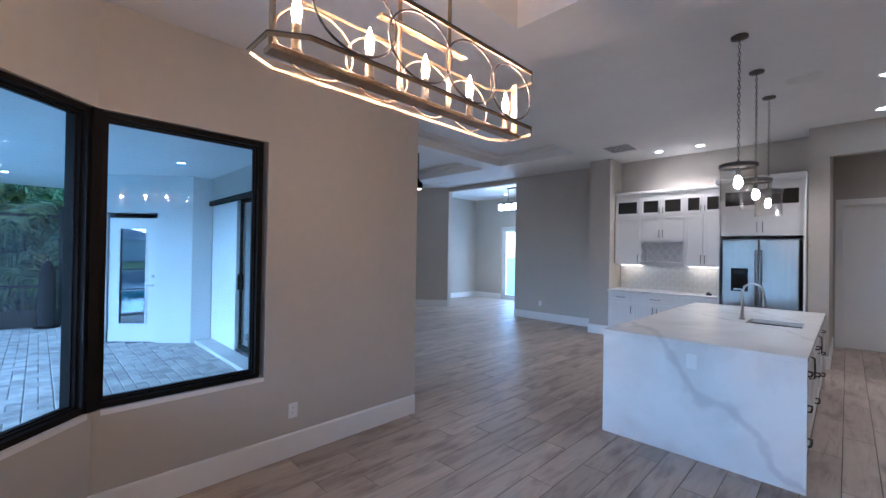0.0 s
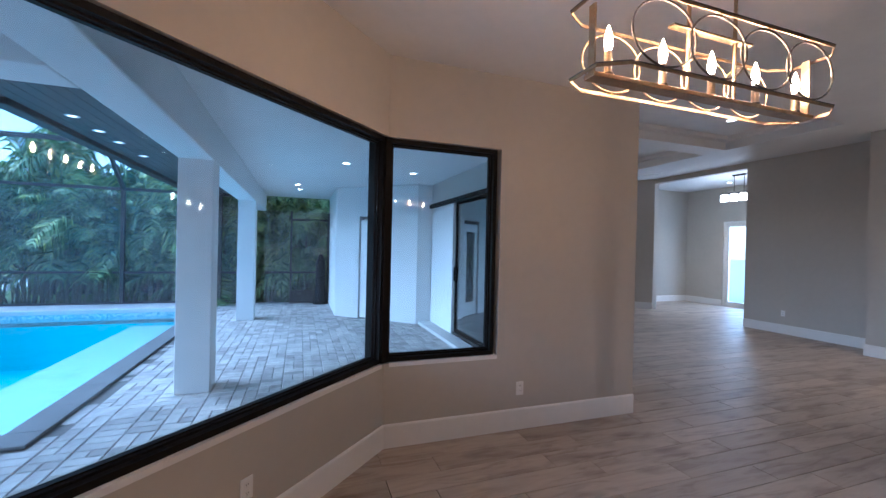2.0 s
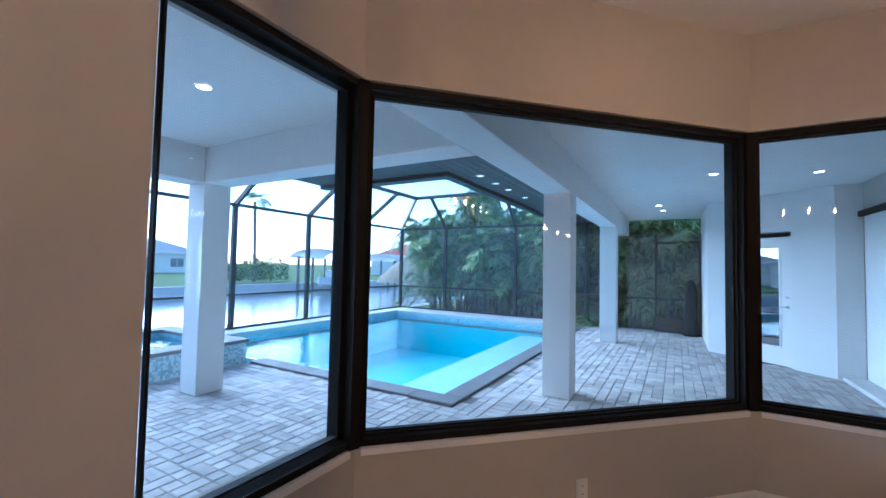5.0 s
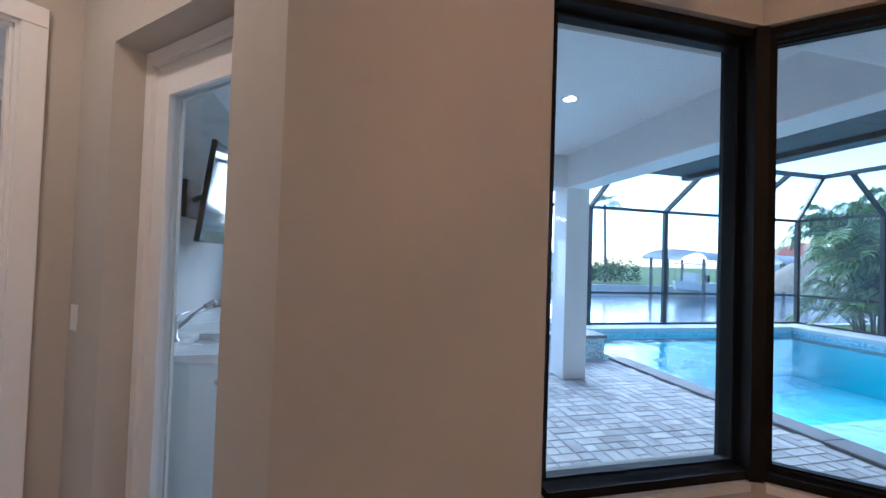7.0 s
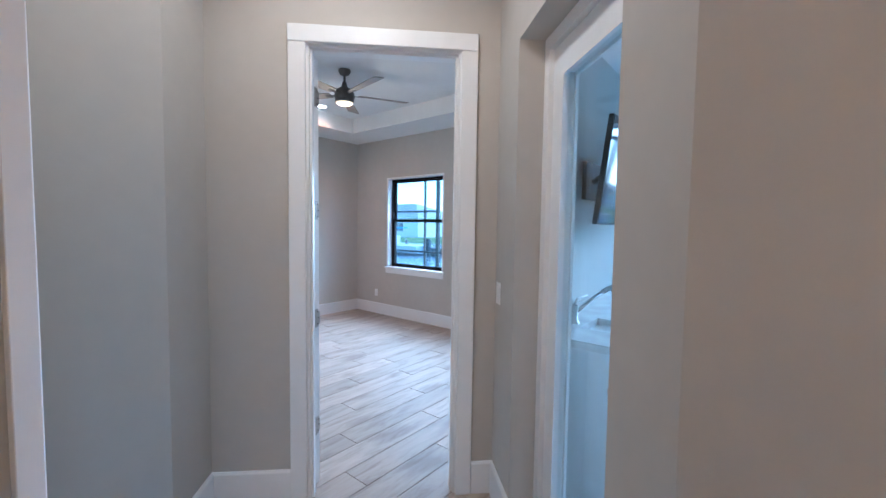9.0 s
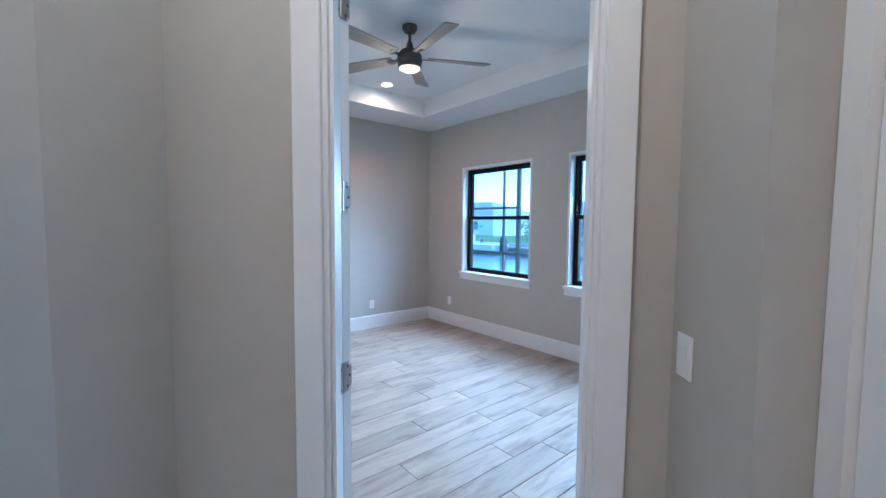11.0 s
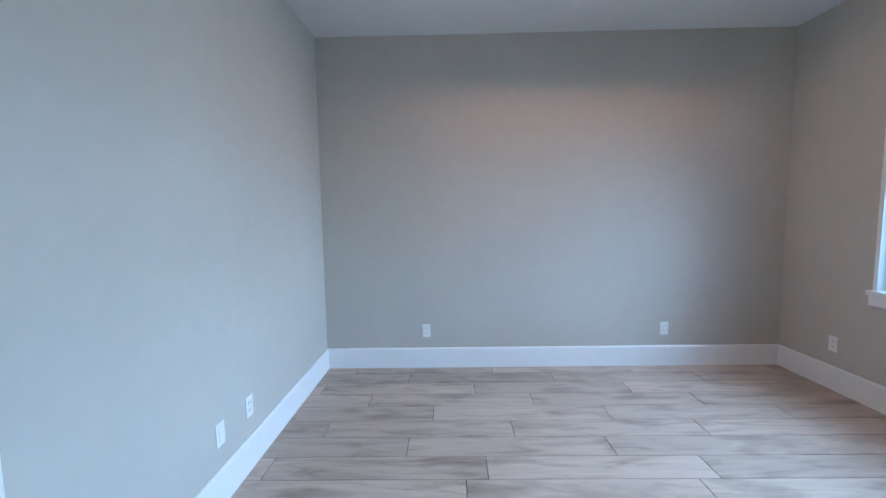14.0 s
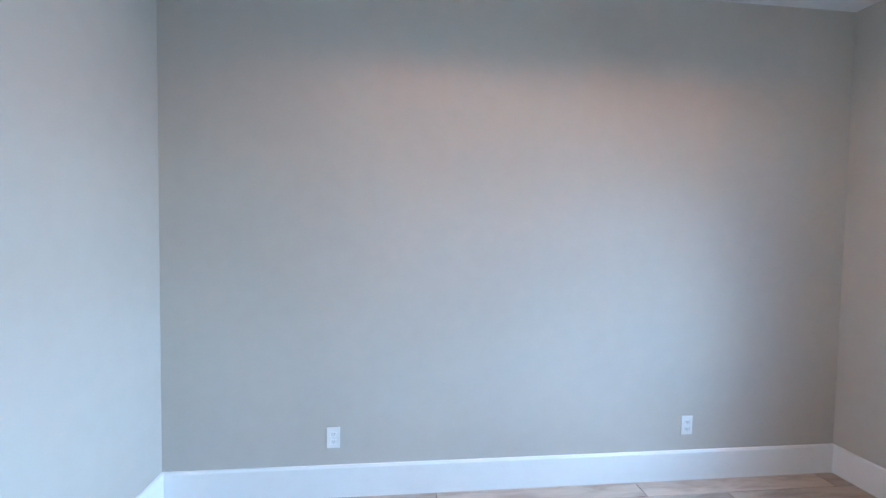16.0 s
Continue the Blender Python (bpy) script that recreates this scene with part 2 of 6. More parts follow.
def paver_material():
    n, l, b = nodes_of(PAVER)
    tc, geo, info = n.new("ShaderNodeTexCoord"), n.new("ShaderNodeNewGeometry"), n.new("ShaderNodeObjectInfo")
    both = n.new("ShaderNodeMath")
    l.new(geo.outputs["Random Per Island"], both.inputs[0])
    l.new(info.outputs["Random"], both.inputs[1])
    fr = n.new("ShaderNodeMath")
    fr.operation = "FRACT"
    l.new(both.outputs["Value"], fr.inputs[0])
    rp = n.new("ShaderNodeValToRGB")
    e = rp.color_ramp.elements
    e[0].position, e[0].color = 0.0, (0.40, 0.38, 0.36, 1)
    e[1].position, e[1].color = 1.0, (0.60, 0.57, 0.535, 1)
    x = e.new(0.5)
    x.color = (0.53, 0.51, 0.49, 1)
    l.new(fr.outputs["Value"], rp.inputs["Fac"])
    ns = n.new("ShaderNodeTexNoise")
    ns.inputs["Scale"].default_value, ns.inputs["Detail"].default_value = 7.0, 6.0
    l.new(tc.outputs["Object"], ns.inputs["Vector"])
    r2 = n.new("ShaderNodeValToRGB")
    r2.color_ramp.elements[0].position, r2.color_ramp.elements[0].color = 0.3, (0.72, 0.72, 0.72, 1)
    r2.color_ramp.elements[1].position, r2.color_ramp.elements[1].color = 0.7, (1.1, 1.1, 1.1, 1)
    l.new(ns.outputs["Fac"], r2.inputs["Fac"])
    mul = n.new("ShaderNodeMix")
    mul.data_type, mul.blend_type = "RGBA", "MULTIPLY"
    mul.inputs["Factor"].default_value = 1.0
    l.new(rp.outputs["Color"], mul.inputs[6])
    l.new(r2.outputs["Color"], mul.inputs[7])
    l.new(mul.outputs[2], b.inputs["Base Color"])
    bp = n.new("ShaderNodeBump")
    bp.inputs["Strength"].default_value, bp.inputs["Distance"].default_value = 0.4, 0.004
    l.new(ns.outputs["Fac"], bp.inputs["Height"])
    l.new(bp.outputs["Normal"], b.inputs["Normal"])


paver_material()
SAND = mat("joint_sand", (0.17, 0.16, 0.15), 0.95)
COPING = mat("grey_coping", (0.30, 0.29, 0.285), 0.7)
add_noise(COPING, 3.0, (0.14, 0.138, 0.137), (0.21, 0.207, 0.204), bump=0.2, bump_scale=50)
CURB = mat("pale_concrete", (0.6, 0.59, 0.57), 0.85)
add_noise(CURB, 2.0, (0.52, 0.51, 0.49), (0.66, 0.65, 0.63), bump=0.2, bump_scale=60)
GRASS = mat("lawn", (0.09, 0.14, 0.04), 0.95, spec=0.1)
add_noise(GRASS, 0.5, (0.07, 0.12, 0.035), (0.16, 0.22, 0.07), bump=0.4, bump_scale=20, distance=0.02)

# ---- mesh helpers ----
def link_mesh(name, bm, material, parent=None, label=""):
    me = bpy.data.meshes.new(name)
    bm.normal_update()
    bm.to_mesh(me)
    bm.free()
    me.materials.append(material)
    ob = new(name, me)
    if parent is not None:
        ob.parent = parent
    if label:
        ob["label"] = label
    return ob


def part(name, bm, material, parent, label=""):
    return link_mesh(name, bm, material, parent, label)


def empty(name, m=None):
    ob = new(name)
    ob.empty_display_size = 0.1
    if m is not None:
        ob.matrix_world = m
    return ob


def box_in(bm, x0, x1, y0, y1, z0, z1, m=None):
    """Adds a box to bm."""
    vs = [bm.verts.new((x, y, z)) for x, y, z in ((x0, y0, z0), (x1, y0, z0), (x1, y1, z0), (x0, y1, z0), (x0, y0, z1), (x1, y0, z1), (x1, y1, z1), (x0, y1, z1))]
    for q in ((3, 2, 1, 0), (4, 5, 6, 7), (0, 1, 5, 4), (1, 2, 6, 5), (2, 3, 7, 6), (3, 0, 4, 7)):
        bm.faces.new([vs[i] for i in q])
    if m is not None:
        bmesh.ops.transform(bm, matrix=m, verts=vs)
    return vs


def box(x0, x1, y0, y1, z0, z1, bevel=0.0, seg=2):
    bm = bmesh.new()
    box_in(bm, x0, x1, y0, y1, z0, z1)
    if bevel:
        bmesh.ops.bevel(bm, geom=list(bm.edges), offset=bevel, segments=seg, profile=0.5, affect="EDGES")
    return bm


def prism_in(bm, pts, z0, z1):
    """Adds an upright prism over a footprint given counter-clockwise."""
    lo = [bm.verts.new((x, y, z0)) for x, y in pts]
    hi = [bm.verts.new((x, y, z1)) for x, y in pts]
    bm.faces.new(lo[::-1])
    bm.faces.new(hi)
    for i in range(len(pts)):
        j = (i + 1) % len(pts)
        bm.faces.new((lo[i], lo[j], hi[j], hi[i]))


def prism(pts, z0, z1):
    bm = bmesh.new()
    prism_in(bm, pts, z0, z1)
    return bm


def cyl_in(bm, r1, r2, z0, z1, seg=20, m=None, cap=True):
    mm = Matrix.Translation((0, 0, (z0 + z1) / 2))
    bmesh.ops.create_cone(bm, cap_ends=cap, segments=seg, radius1=r1, radius2=r2, depth=z1 - z0, matrix=(m @ mm) if m is not None else mm)


def cyl(r1, r2, z0, z1, seg=20, m=None):
    bm = bmesh.new()
    cyl_in(bm, r1, r2, z0, z1, seg, m)
    return bm


def lathe(profile, seg=24):
    """A body of revolution about z from (radius, height) pairs."""
    bm = bmesh.new()
    rings = []
    for r, z in profile:
        rings.append([bm.verts.new((max(r, 1e-4) * math.cos(2 * math.pi * k / seg), max(r, 1e-4) * math.sin(2 * math.pi * k / seg), z)) for k in range(seg)])
    for a, b in zip(rings, rings[1:]):
        for k in range(seg):
            j = (k + 1) % seg
            bm.faces.new((a[k], a[j], b[j], b[k]))
    for f in bm.faces:
        f.smooth = True
    return bm


def tube_in(bm, pts, r, seg=8, closed=False, flat=None):
    """A tube along a line of points; flat gives (half width, half height) for a strap instead."""
    pts = [Vector(p) for p in pts]
    n = len(pts)
    rings = []
    for i, p in enumerate(pts):
        a = pts[(i - 1) % n] if (closed or i) else p
        b = pts[(i + 1) % n] if (closed or i < n - 1) else p
        t = (b - a).normalized()
        up = Vector((0, 0, 1)) if abs(t.z) < 0.9 else Vector((1, 0, 0))
        s = t.cross(up).normalized()
        u = s.cross(t).normalized()
        if flat:
            ring = [bm.verts.new(p + s * flat[0] * i1 + u * flat[1] * i2) for i1, i2 in ((1, 1), (-1, 1), (-1, -1), (1, -1))]
        else:
            ring = [bm.verts.new(p + r * (math.cos(2 * math.pi * k / seg) * s + math.sin(2 * math.pi * k / seg) * u)) for k in range(seg)]
        rings.append(ring)
    m = len(rings[0])
    pairs = list(zip(rings, rings[1:])) + ([(rings[-1], rings[0])] if closed else [])
    for a, b in pairs:
        for k in range(m):
            j = (k + 1) % m
            f = bm.faces.new((a[k], a[j], b[j], b[k]))
            f.smooth = not flat
    if not closed:
        bm.faces.new(rings[0][::-1])
        bm.faces.new(rings[-1])


def tube(pts, r, seg=8, closed=False, flat=None):
    bm = bmesh.new()
    tube_in(bm, pts, r, seg, closed, flat)
    bmesh.ops.recalc_face_normals(bm, faces=bm.faces)
    return bm


def frame_at(a, b, z=0.0):
    """Pose with local x along a to b, local y to the left of it, at a."""
    return Matrix.Translation((a[0], a[1], z)) @ Matrix.Rotation(math.atan2(b[1] - a[1], b[0] - a[0]), 4, "Z")


def wall(name, a, b, thick, z0, z1, holes=(), m0=0.0, m1=0.0, material=None, label=""):
    """A wall whose room face runs from a to b with the room on its left; holes are (s0, s1, z0, z1); m0, m1 mitre the back."""
    length = math.hypot(b[0] - a[0], b[1] - a[1])
    bm = bmesh.new()
    cuts = sorted({0.0, length, *(min(max(s, 0.0), length) for h in holes for s in h[:2])})

    def piece(s0, s1, za, zb):
        e0 = -m0 * thick if s0 == 0.0 else 0.0
        e1 = m1 * thick if s1 == length else 0.0
        prism_in(bm, [(s0, 0), (s0 + e0, -thick), (s1 + e1, -thick), (s1, 0)], za, zb)

    for s0, s1 in zip(cuts, cuts[1:]):
        over = [h for h in holes if h[0] < s1 - 1e-6 and h[1] > s0 + 1e-6]
        if not over:
            piece(s0, s1, z0, z1)
        else:
            h = over[0]
            if h[2] > z0 + 1e-6:
                piece(s0, s1, z0, h[2])
            if h[3] < z1 - 1e-6:
                piece(s0, s1, h[3], z1)
    bmesh.ops.recalc_face_normals(bm, faces=bm.faces)
    ob = link_mesh(name, bm, material or PAINT)
    ob.matrix_world = frame_at(a, b)
    tagged(ob, label or "beige painted plaster wall", "wall", kind="structure")
    return ob


def baseboard(a, b, e0=0.0, e1=0.0, h=0.18, t=0.016):
    length = math.hypot(b[0] - a[0], b[1] - a[1])
    bm = bmesh.new()
    prof = [(0.0, 0.0), (t, 0.0), (t, h - 0.012), (t * 0.55, h), (0.0, h)]
    n = len(prof)
    va = [bm.verts.new((-e0 * y, y, z)) for y, z in prof]
    vb = [bm.verts.new((length + e1 * y, y, z)) for y, z in prof]
    bm.faces.new(va[::-1])
    bm.faces.new(vb)
    for i in range(n):
        j = (i + 1) % n
        bm.faces.new((va[i], va[j], vb[j], vb[i]))
    bmesh.ops.recalc_face_normals(bm, faces=bm.faces)
    ob = link_mesh("baseboard", bm, TRIM)
    ob.matrix_world = frame_at(a, b)
    return tagged(ob, "tall white painted wooden baseboard along the wall", "baseboard", kind="structure")


# ---- plan ----
Q = math.tan(radians(22.5))
AX = -2.33                       # window wall of the nook
AB, BC = (AX, 0.36), (-0.63, -1.34)
CE = (1.09, -1.34)               # where the nook wall turns into the vestibule
SD = (2.1298, -2.3288)               # vestibule corner beside the bedroom door
DL = (3.1863, -1.2723)             # vestibule corner at the hinge side
E1 = (2.934, -1.02)
TOP, HIGH = 3.02, 3.52
WT = 0.24
r2 = math.sqrt(2)

wall("wall_nook_west", (AX, 2.80), AB, WT, 0, HIGH, [(1.47, 2.44 + 0.01, 0.65, 2.395)], 0, Q, label="beige wall with a black-framed window in the dining nook")
LB = math.hypot(BC[0] - AB[0], BC[1] - AB[1])
wall("wall_nook_bay", AB, BC, WT, 0, HIGH, [(-0.01, LB + 0.01, 0.65, 2.395)], Q, Q, label="beige angled bay wall under and over a wide window")
wall("wall_nook_south", BC, CE, WT, 0, HIGH, [(-0.01, 0.885, 0.65, 2.395)], Q, 0, label="beige wall beside a black-framed corner window")
LS = math.hypot(SD[0] - CE[0], SD[1] - CE[1])
wall("wall_vestibule_west", CE, SD, 0.22, 0, HIGH, [(0.26, 1.105, 0, 2.33)], 0, 0, label="beige angled wall with a recessed glass door")
LD = math.hypot(DL[0] - SD[0], DL[1] - SD[1])
wall("wall_bedroom_door", SD, DL, 0.115, 0, HIGH, [(0.2025, 1.0095, 0, 2.4045)], 1.6, 4.1, label="beige angled wall with the white bedroom doorway")
wall("wall_vestibule_east", DL, E1, 0.12, 0, HIGH)
wall("wall_passage", E1, (2.934, 10.4), 0.12, 0, HIGH)

# far side of the kitchen, hall and great room
wall("wall_hall_end", (2.934, 10.30), (0.53, 10.30), 0.12, 0, HIGH, [(1.414, 2.274, 0, 2.55)])
wall("wall_hall_west", (0.53, 10.30), (0.53, 8.20), 0.23, 0, HIGH)
tagged(link_mesh("wall_hall_header", box(0.53, 2.934, 8.20, 8.32, 3.08, HIGH), PAINT), "beige header over the hall opening", "wall", kind="structure")
wall("wall_kitchen_back", (0.30, 8.75), (-2.64, 8.75), 0.12, 0, HIGH)
wall("wall_pier", (-2.64, 8.75), (-2.64, 8.18), 0.10, 0, HIGH)
bm = prism([(-3.05, 8.18), (-2.74, 8.18), (-2.74, 8.90), (-3.05, 8.90)], 0, HIGH)
tagged(link_mesh("wall_pier_front", bm, PAINT), "beige square pier beside the kitchen cabinets", "wall", kind="structure")
wall("wall_living_north", (-3.05, 8.76), (-7.70, 8.76), 0.14, 0, HIGH, [(2.25, 4.649, 0, 3.40)], label="grey-beige living room wall with a wide opening")
wall("wall_living_corner", (-7.70, 8.76), (-8.60, 7.86), 0.14, 0, HIGH)
wall("wall_living_west", (-8.60, 7.86), (-8.60, 2.58), 0.14, 0, HIGH)
wall("wall_living_south", (-8.60, 2.58), (-2.33, 2.58), 0.24, 0, HIGH, [(1.20, 5.20, 0, 2.44)], label="wall with the wide sliding glass door to the terrace")
wall("wall_foyer_west", (-9.05, 11.60), (-9.05, 8.90), 0.12, 0, HIGH)
wall("wall_foyer_south", (-9.05, 8.902), (-7.70, 8.902), 0.12, 0, HIGH)
wall("wall_foyer_north", (-3.00, 11.60), (-9.05, 11.60), 0.12, 0, HIGH, [(3.2, 4.85, 0, 2.5), (3.2, 4.85, 2.75, 3.3)], 0, 1)
wall("wall_hall_room", (3.0, 11.60), (-2.88, 11.60), 0.12, 0, HIGH)
wall("wall_foyer_east", (-3.00, 8.90), (-3.00, 11.60), 0.12, 0, HIGH)

# bedroom
BX0, BX1, BY0, BY1, BZ = 2.30, 6.64, -4.99, -0.977, 2.87
wall("wall_bedroom_east", (BX1, BY0), (BX1, BY1), 0.14, 0, 3.4, label="long beige bedroom wall with outlets")
wall("wall_bedroom_north", (BX1, BY1), (3.68, BY1), 0.09, 0, 3.4, label="beige bedroom wall with a pair of outlets")
wall("wall_bedroom_south", (BX0, BY0), (BX1, BY0), 0.20, 0, 3.4, [(0.72, 1.90, 0.78, 2.25), (2.385, 3.59, 0.78, 2.25)], label="beige bedroom wall with two single-hung windows")
wall("wall_bedroom_west", (BX0, -2.36), (BX0, BY0), 0.20, 0, 3.4)

bm = prism([(-9.3, 2.5), (-2.45, 2.5), (-2.45, 0.3), (-0.7, -1.45), (1.05, -1.45), (2.05, -2.5), (2.35, -2.75), (2.35, -5.1), (6.8, -5.1), (6.8, -0.9), (3.0, -0.9), (3.0, 12.0), (-9.3, 12.0)], -0.15, -0.006)
floor_ob = tagged(link_mesh("floor", bm, GROUT), "oak-look porcelain plank floor with dark grout", "floor", kind="structure")

# ceilings
bm = bmesh.new()
TX0, TX1, TY0, TY1 = -0.77, 1.75, 0.0, 2.25
for x0, x1, y0, y1 in ((-2.6, 3.0, TY1, 2.80), (-2.6, TX0, -2.9, TY1), (TX1, 3.4, -2.9, TY1), (TX0, TX1, -2.9, TY0)):
    box_in(bm, x0, x1, y0, y1, TOP, HIGH + 0.14)
box_in(bm, TX0, TX1, TY0, TY1, 3.26, HIGH + 0.1)
tagged(link_mesh("ceiling_nook", bm, CEIL), "flat white ceiling with a shallow tray over the nook", "ceiling", kind="structure")
bm = bmesh.new()
COFFER = 3.74                    # ceiling inside the living room coffers
for x0, x1, y0, y1, z in ((-2.35, 3.0, 2.80, 12.0, HIGH), (-9.3, -2.35, 8.75, 12.0, HIGH), (-8.8, -2.35, 2.45, 8.75, COFFER)):
    box_in(bm, x0, x1, y0, y1, z, COFFER + 0.15)
tagged(link_mesh("ceiling_main", bm, CEIL), "flat white kitchen and living room ceiling", "ceiling", kind="structure")
bm = bmesh.new()
IX0, IX1, IY0, IY1 = 3.0, 6.0, -4.39, -1.58
for x0, x1, y0, y1 in ((2.2, 6.7, -5.1, IY0), (IX1, 6.7, IY0, IY1)):
    box_in(bm, x0, x1, y0, y1, BZ, 3.3)
prism_in(bm, [(2.98, IY1), (6.7, IY1), (6.7, -0.9), (3.3, -0.9), (3.1, -1.3)], BZ, 3.3)
prism_in(bm, [(2.2, IY0), (IX0, IY0), (IX0, IY1), (2.98, IY1), (2.2, -2.36)], BZ, 3.3)
bmesh.ops.recalc_face_normals(bm, faces=bm.faces)
box_in(bm, IX0, IX1, IY0, IY1, 3.08, 3.3)
tagged(link_mesh("ceiling_bedroom", bm, CEIL), "white bedroom ceiling with a shallow tray", "ceiling", kind="structure")

# outside: terrace bed, lawn, canal
bm = bmesh.new()
for x0, x1, y0, y1 in ((-11.3, -3.45, -2.45, 2.6), (-3.45, 2.4, -5.8, 2.6), (-11.3, -10.05, -8.7, -2.45), (-10.05, 9.5, -8.7, -8.0), (-1.0, 9.5, -8.0, -5.8)):
    box_in(bm, x0, x1, y0, y1, -0.30, -0.062)
deck = tagged(link_mesh("pavement", bm, SAND), "grey tumbled paver terrace around the pool", "terrace", kind="structure")
bm = bmesh.new()
for x0, x1, y0, y1 in ((-120, 120, -9.5, -8.7), (-120, -11.3, -8.7, 120), (-11.3, 120, 12.2, 120), (9.5, 120, -8.7, 12.2)):
    box_in(bm, x0, x1, y0, y1, -1.6, -0.22)
box_in(bm, -400, 400, -400, -27.5, -1.6, -0.30)
tagged(link_mesh("ground", bm, GRASS), "mown lawn on both banks of the canal", "lawn", kind="structure")

# lanai walls, ceiling, beams and columns
LZ = 2.85
bm = bmesh.new()
box_in(bm, -11.3, -2.45, -1.49, 2.6, LZ, LZ + 0.3)
box_in(bm, -2.45, 2.25, -5.2, -2.40, LZ, LZ + 0.1)
prism_in(bm, [(-2.45, -2.40), (1.98, -2.40), (1.07, -1.49), (-2.45, -1.49)], LZ, LZ + 0.1)
prism_in(bm, [(-2.45, -1.49), (-0.62, -1.49), (-2.45, 0.34)], LZ, LZ + 0.1)
bmesh.ops.recalc_face_normals(bm, faces=bm.faces)
tagged(link_mesh("ceiling_lanai", bm, STUCCO), "smooth white terrace ceiling", "ceiling", kind="structure")
for nm, bx in (("trim_beam", (-11.2, -1.0, -1.49, -1.15)), ("trim_beam", (-2.2, -1.87, -5.2, -1.49)), ("trim_beam", (-1.87, 2.1, -5.2, -4.86))):
    tagged(link_mesh(nm, box(bx[0], bx[1], bx[2], bx[3], 2.43, LZ + 0.05, 0.012), STUCCO), "white stucco terrace beam", "beam", kind="structure")
wall("wall_lanai_west", (-11.2, 0.50), (-8.75, 0.50), -0.2, -0.06, LZ, material=STUCCO, label="white stucco terrace wall")
wall("wall_lanai_angle", (-8.75, 0.50), (-7.38, 2.03), -0.2, -0.06, LZ, [(0.62, 1.46, -0.06, 2.20)], material=STUCCO, label="white stucco angled wall with a glass door")
wall("wall_lanai_return", (-7.38, 2.03), (-7.38, 2.34), -0.2, -0.06, LZ, material=STUCCO, label="white stucco return beside the sliding door")
# unseen wall added behind the terrace door to keep its pane dark
wall("wall_guest_room", (-8.60, 2.30), (-9.90, 0.85), 0.12, -0.06, LZ)
for x, y in ((-4.335, -1.32), (-8.68, -1.32), (-2.035, -5.03)):
    c = empty("column", Matrix.Translation((x, y, -0.055)))
    part("shaft", box(-0.165, 0.165, -0.165, 0.165, 0, 2.486, 0.006), STUCCO, c)
    tagged(c, "square white stucco column carrying the terrace beam", "column", "terrace columns")

# ---- windows, doors and their trim ----
def rect_frame_in(bm, x0, x1, z0, z1, w, y0, y1):
    """Adds a rectangular frame in the xz plane, w wide, between the depths y0 and y1."""
    box_in(bm, x0, x0 + w, y0, y1, z0, z1)
    box_in(bm, x1 - w, x1, y0, y1, z0, z1)
    box_in(bm, x0 + w, x1 - w, y0, y1, z0, z0 + w)
    box_in(bm, x0 + w, x1 - w, y0, y1, z1 - w, z1)


def rect_frame(x0, x1, z0, z1, w, y0, y1):
    bm = bmesh.new()
    rect_frame_in(bm, x0, x1, z0, z1, w, y0, y1)
    return bm


def pane(x0, x1, z0, z1, y, parent, material=None):
    ob = part("pane", box(x0, x1, y - 0.004, y + 0.004, z0, z1), material or GLASS, parent)
    ob.visible_shadow = False
    return ob


def fixed_window(name, a, b, s0, s1, z0, z1, label, deep=False):
    """A fixed black-framed window in the wall from a to b."""
    w = empty(name, frame_at(a, b))
    bm = bmesh.new()
    box_in(bm, s0, s0 + 0.032, -0.15, -0.02, z0, z1)
    box_in(bm, s1 - 0.032, s1, -0.15, -0.125 if deep else -0.02, z0, z1)
    for za in (z0, z1 - 0.032):
        box_in(bm, s0 + 0.032, s1 - 0.032, -0.15, -0.02, za, za + 0.032)
    rect_frame_in(bm, s0 + 0.032, s1 - (0.004 if deep else 0.032), z0 + 0.032, z1 - 0.032, 0.012, -0.124, -0.11 if deep else -0.055)
    rect_frame_in(bm, s0 + 0.044, s1 - 0.044, z0 + 0.044, z1 - 0.044, 0.007, -0.105, -0.075)
    part("window_frame", bm, BLACK, w)
    pane(s0 + 0.048, s1 - 0.048, z0 + 0.048, z1 - 0.048, -0.09, w)
    return tagged(w, label, "window", kind="structure")


fixed_window("window_1", (AX, 2.80), AB, 1.50, 2.435, 0.655, 2.39, "black-framed fixed window beside the bay")
fixed_window("window_2", AB, BC, 0.005, LB - 0.005, 0.655, 2.39, "wide black-framed fixed window facing the pool")
fixed_window("window_3", BC, CE, -0.018, 0.88, 0.655, 2.39, "black-framed fixed window beside the bay", deep=True)
for k, (corner, ang) in enumerate(((AB, -67.5), (BC, -22.5))):
    bm = prism([(-0.062, -0.18), (0.062, -0.18), (0.024, 0.004), (-0.024, 0.004)], 0.655, 2.39)
    ob = link_mesh("window_corner_post", bm, BLACK)
    ob.matrix_world = Matrix.Translation((corner[0], corner[1], 0)) @ Matrix.Rotation(radians(ang), 4, "Z")
    tagged(ob, "black aluminium corner post between two windows", "window post", kind="structure")


def sill_strip(a, b, s0, s1, z0, z1):
    """White drywall return lining an opening: bottom, top and one side."""
    bm = bmesh.new()
    box_in(bm, s0, s1, -0.16, 0.004, z0 - 0.03, z0)
    ob = link_mesh("window_sill", bm, TRIM)
    ob.matrix_world = frame_at(a, b)
    return tagged(ob, "thin white painted window sill", "window sill", kind="structure")


sill_strip((AX, 2.80), AB, 1.475, 2.40, 0.6535, 2.39)
sill_strip(AB, BC, 0.03, LB - 0.03, 0.6535, 2.39)
sill_strip(BC, CE, 0.03, 0.895, 0.6535, 2.39)


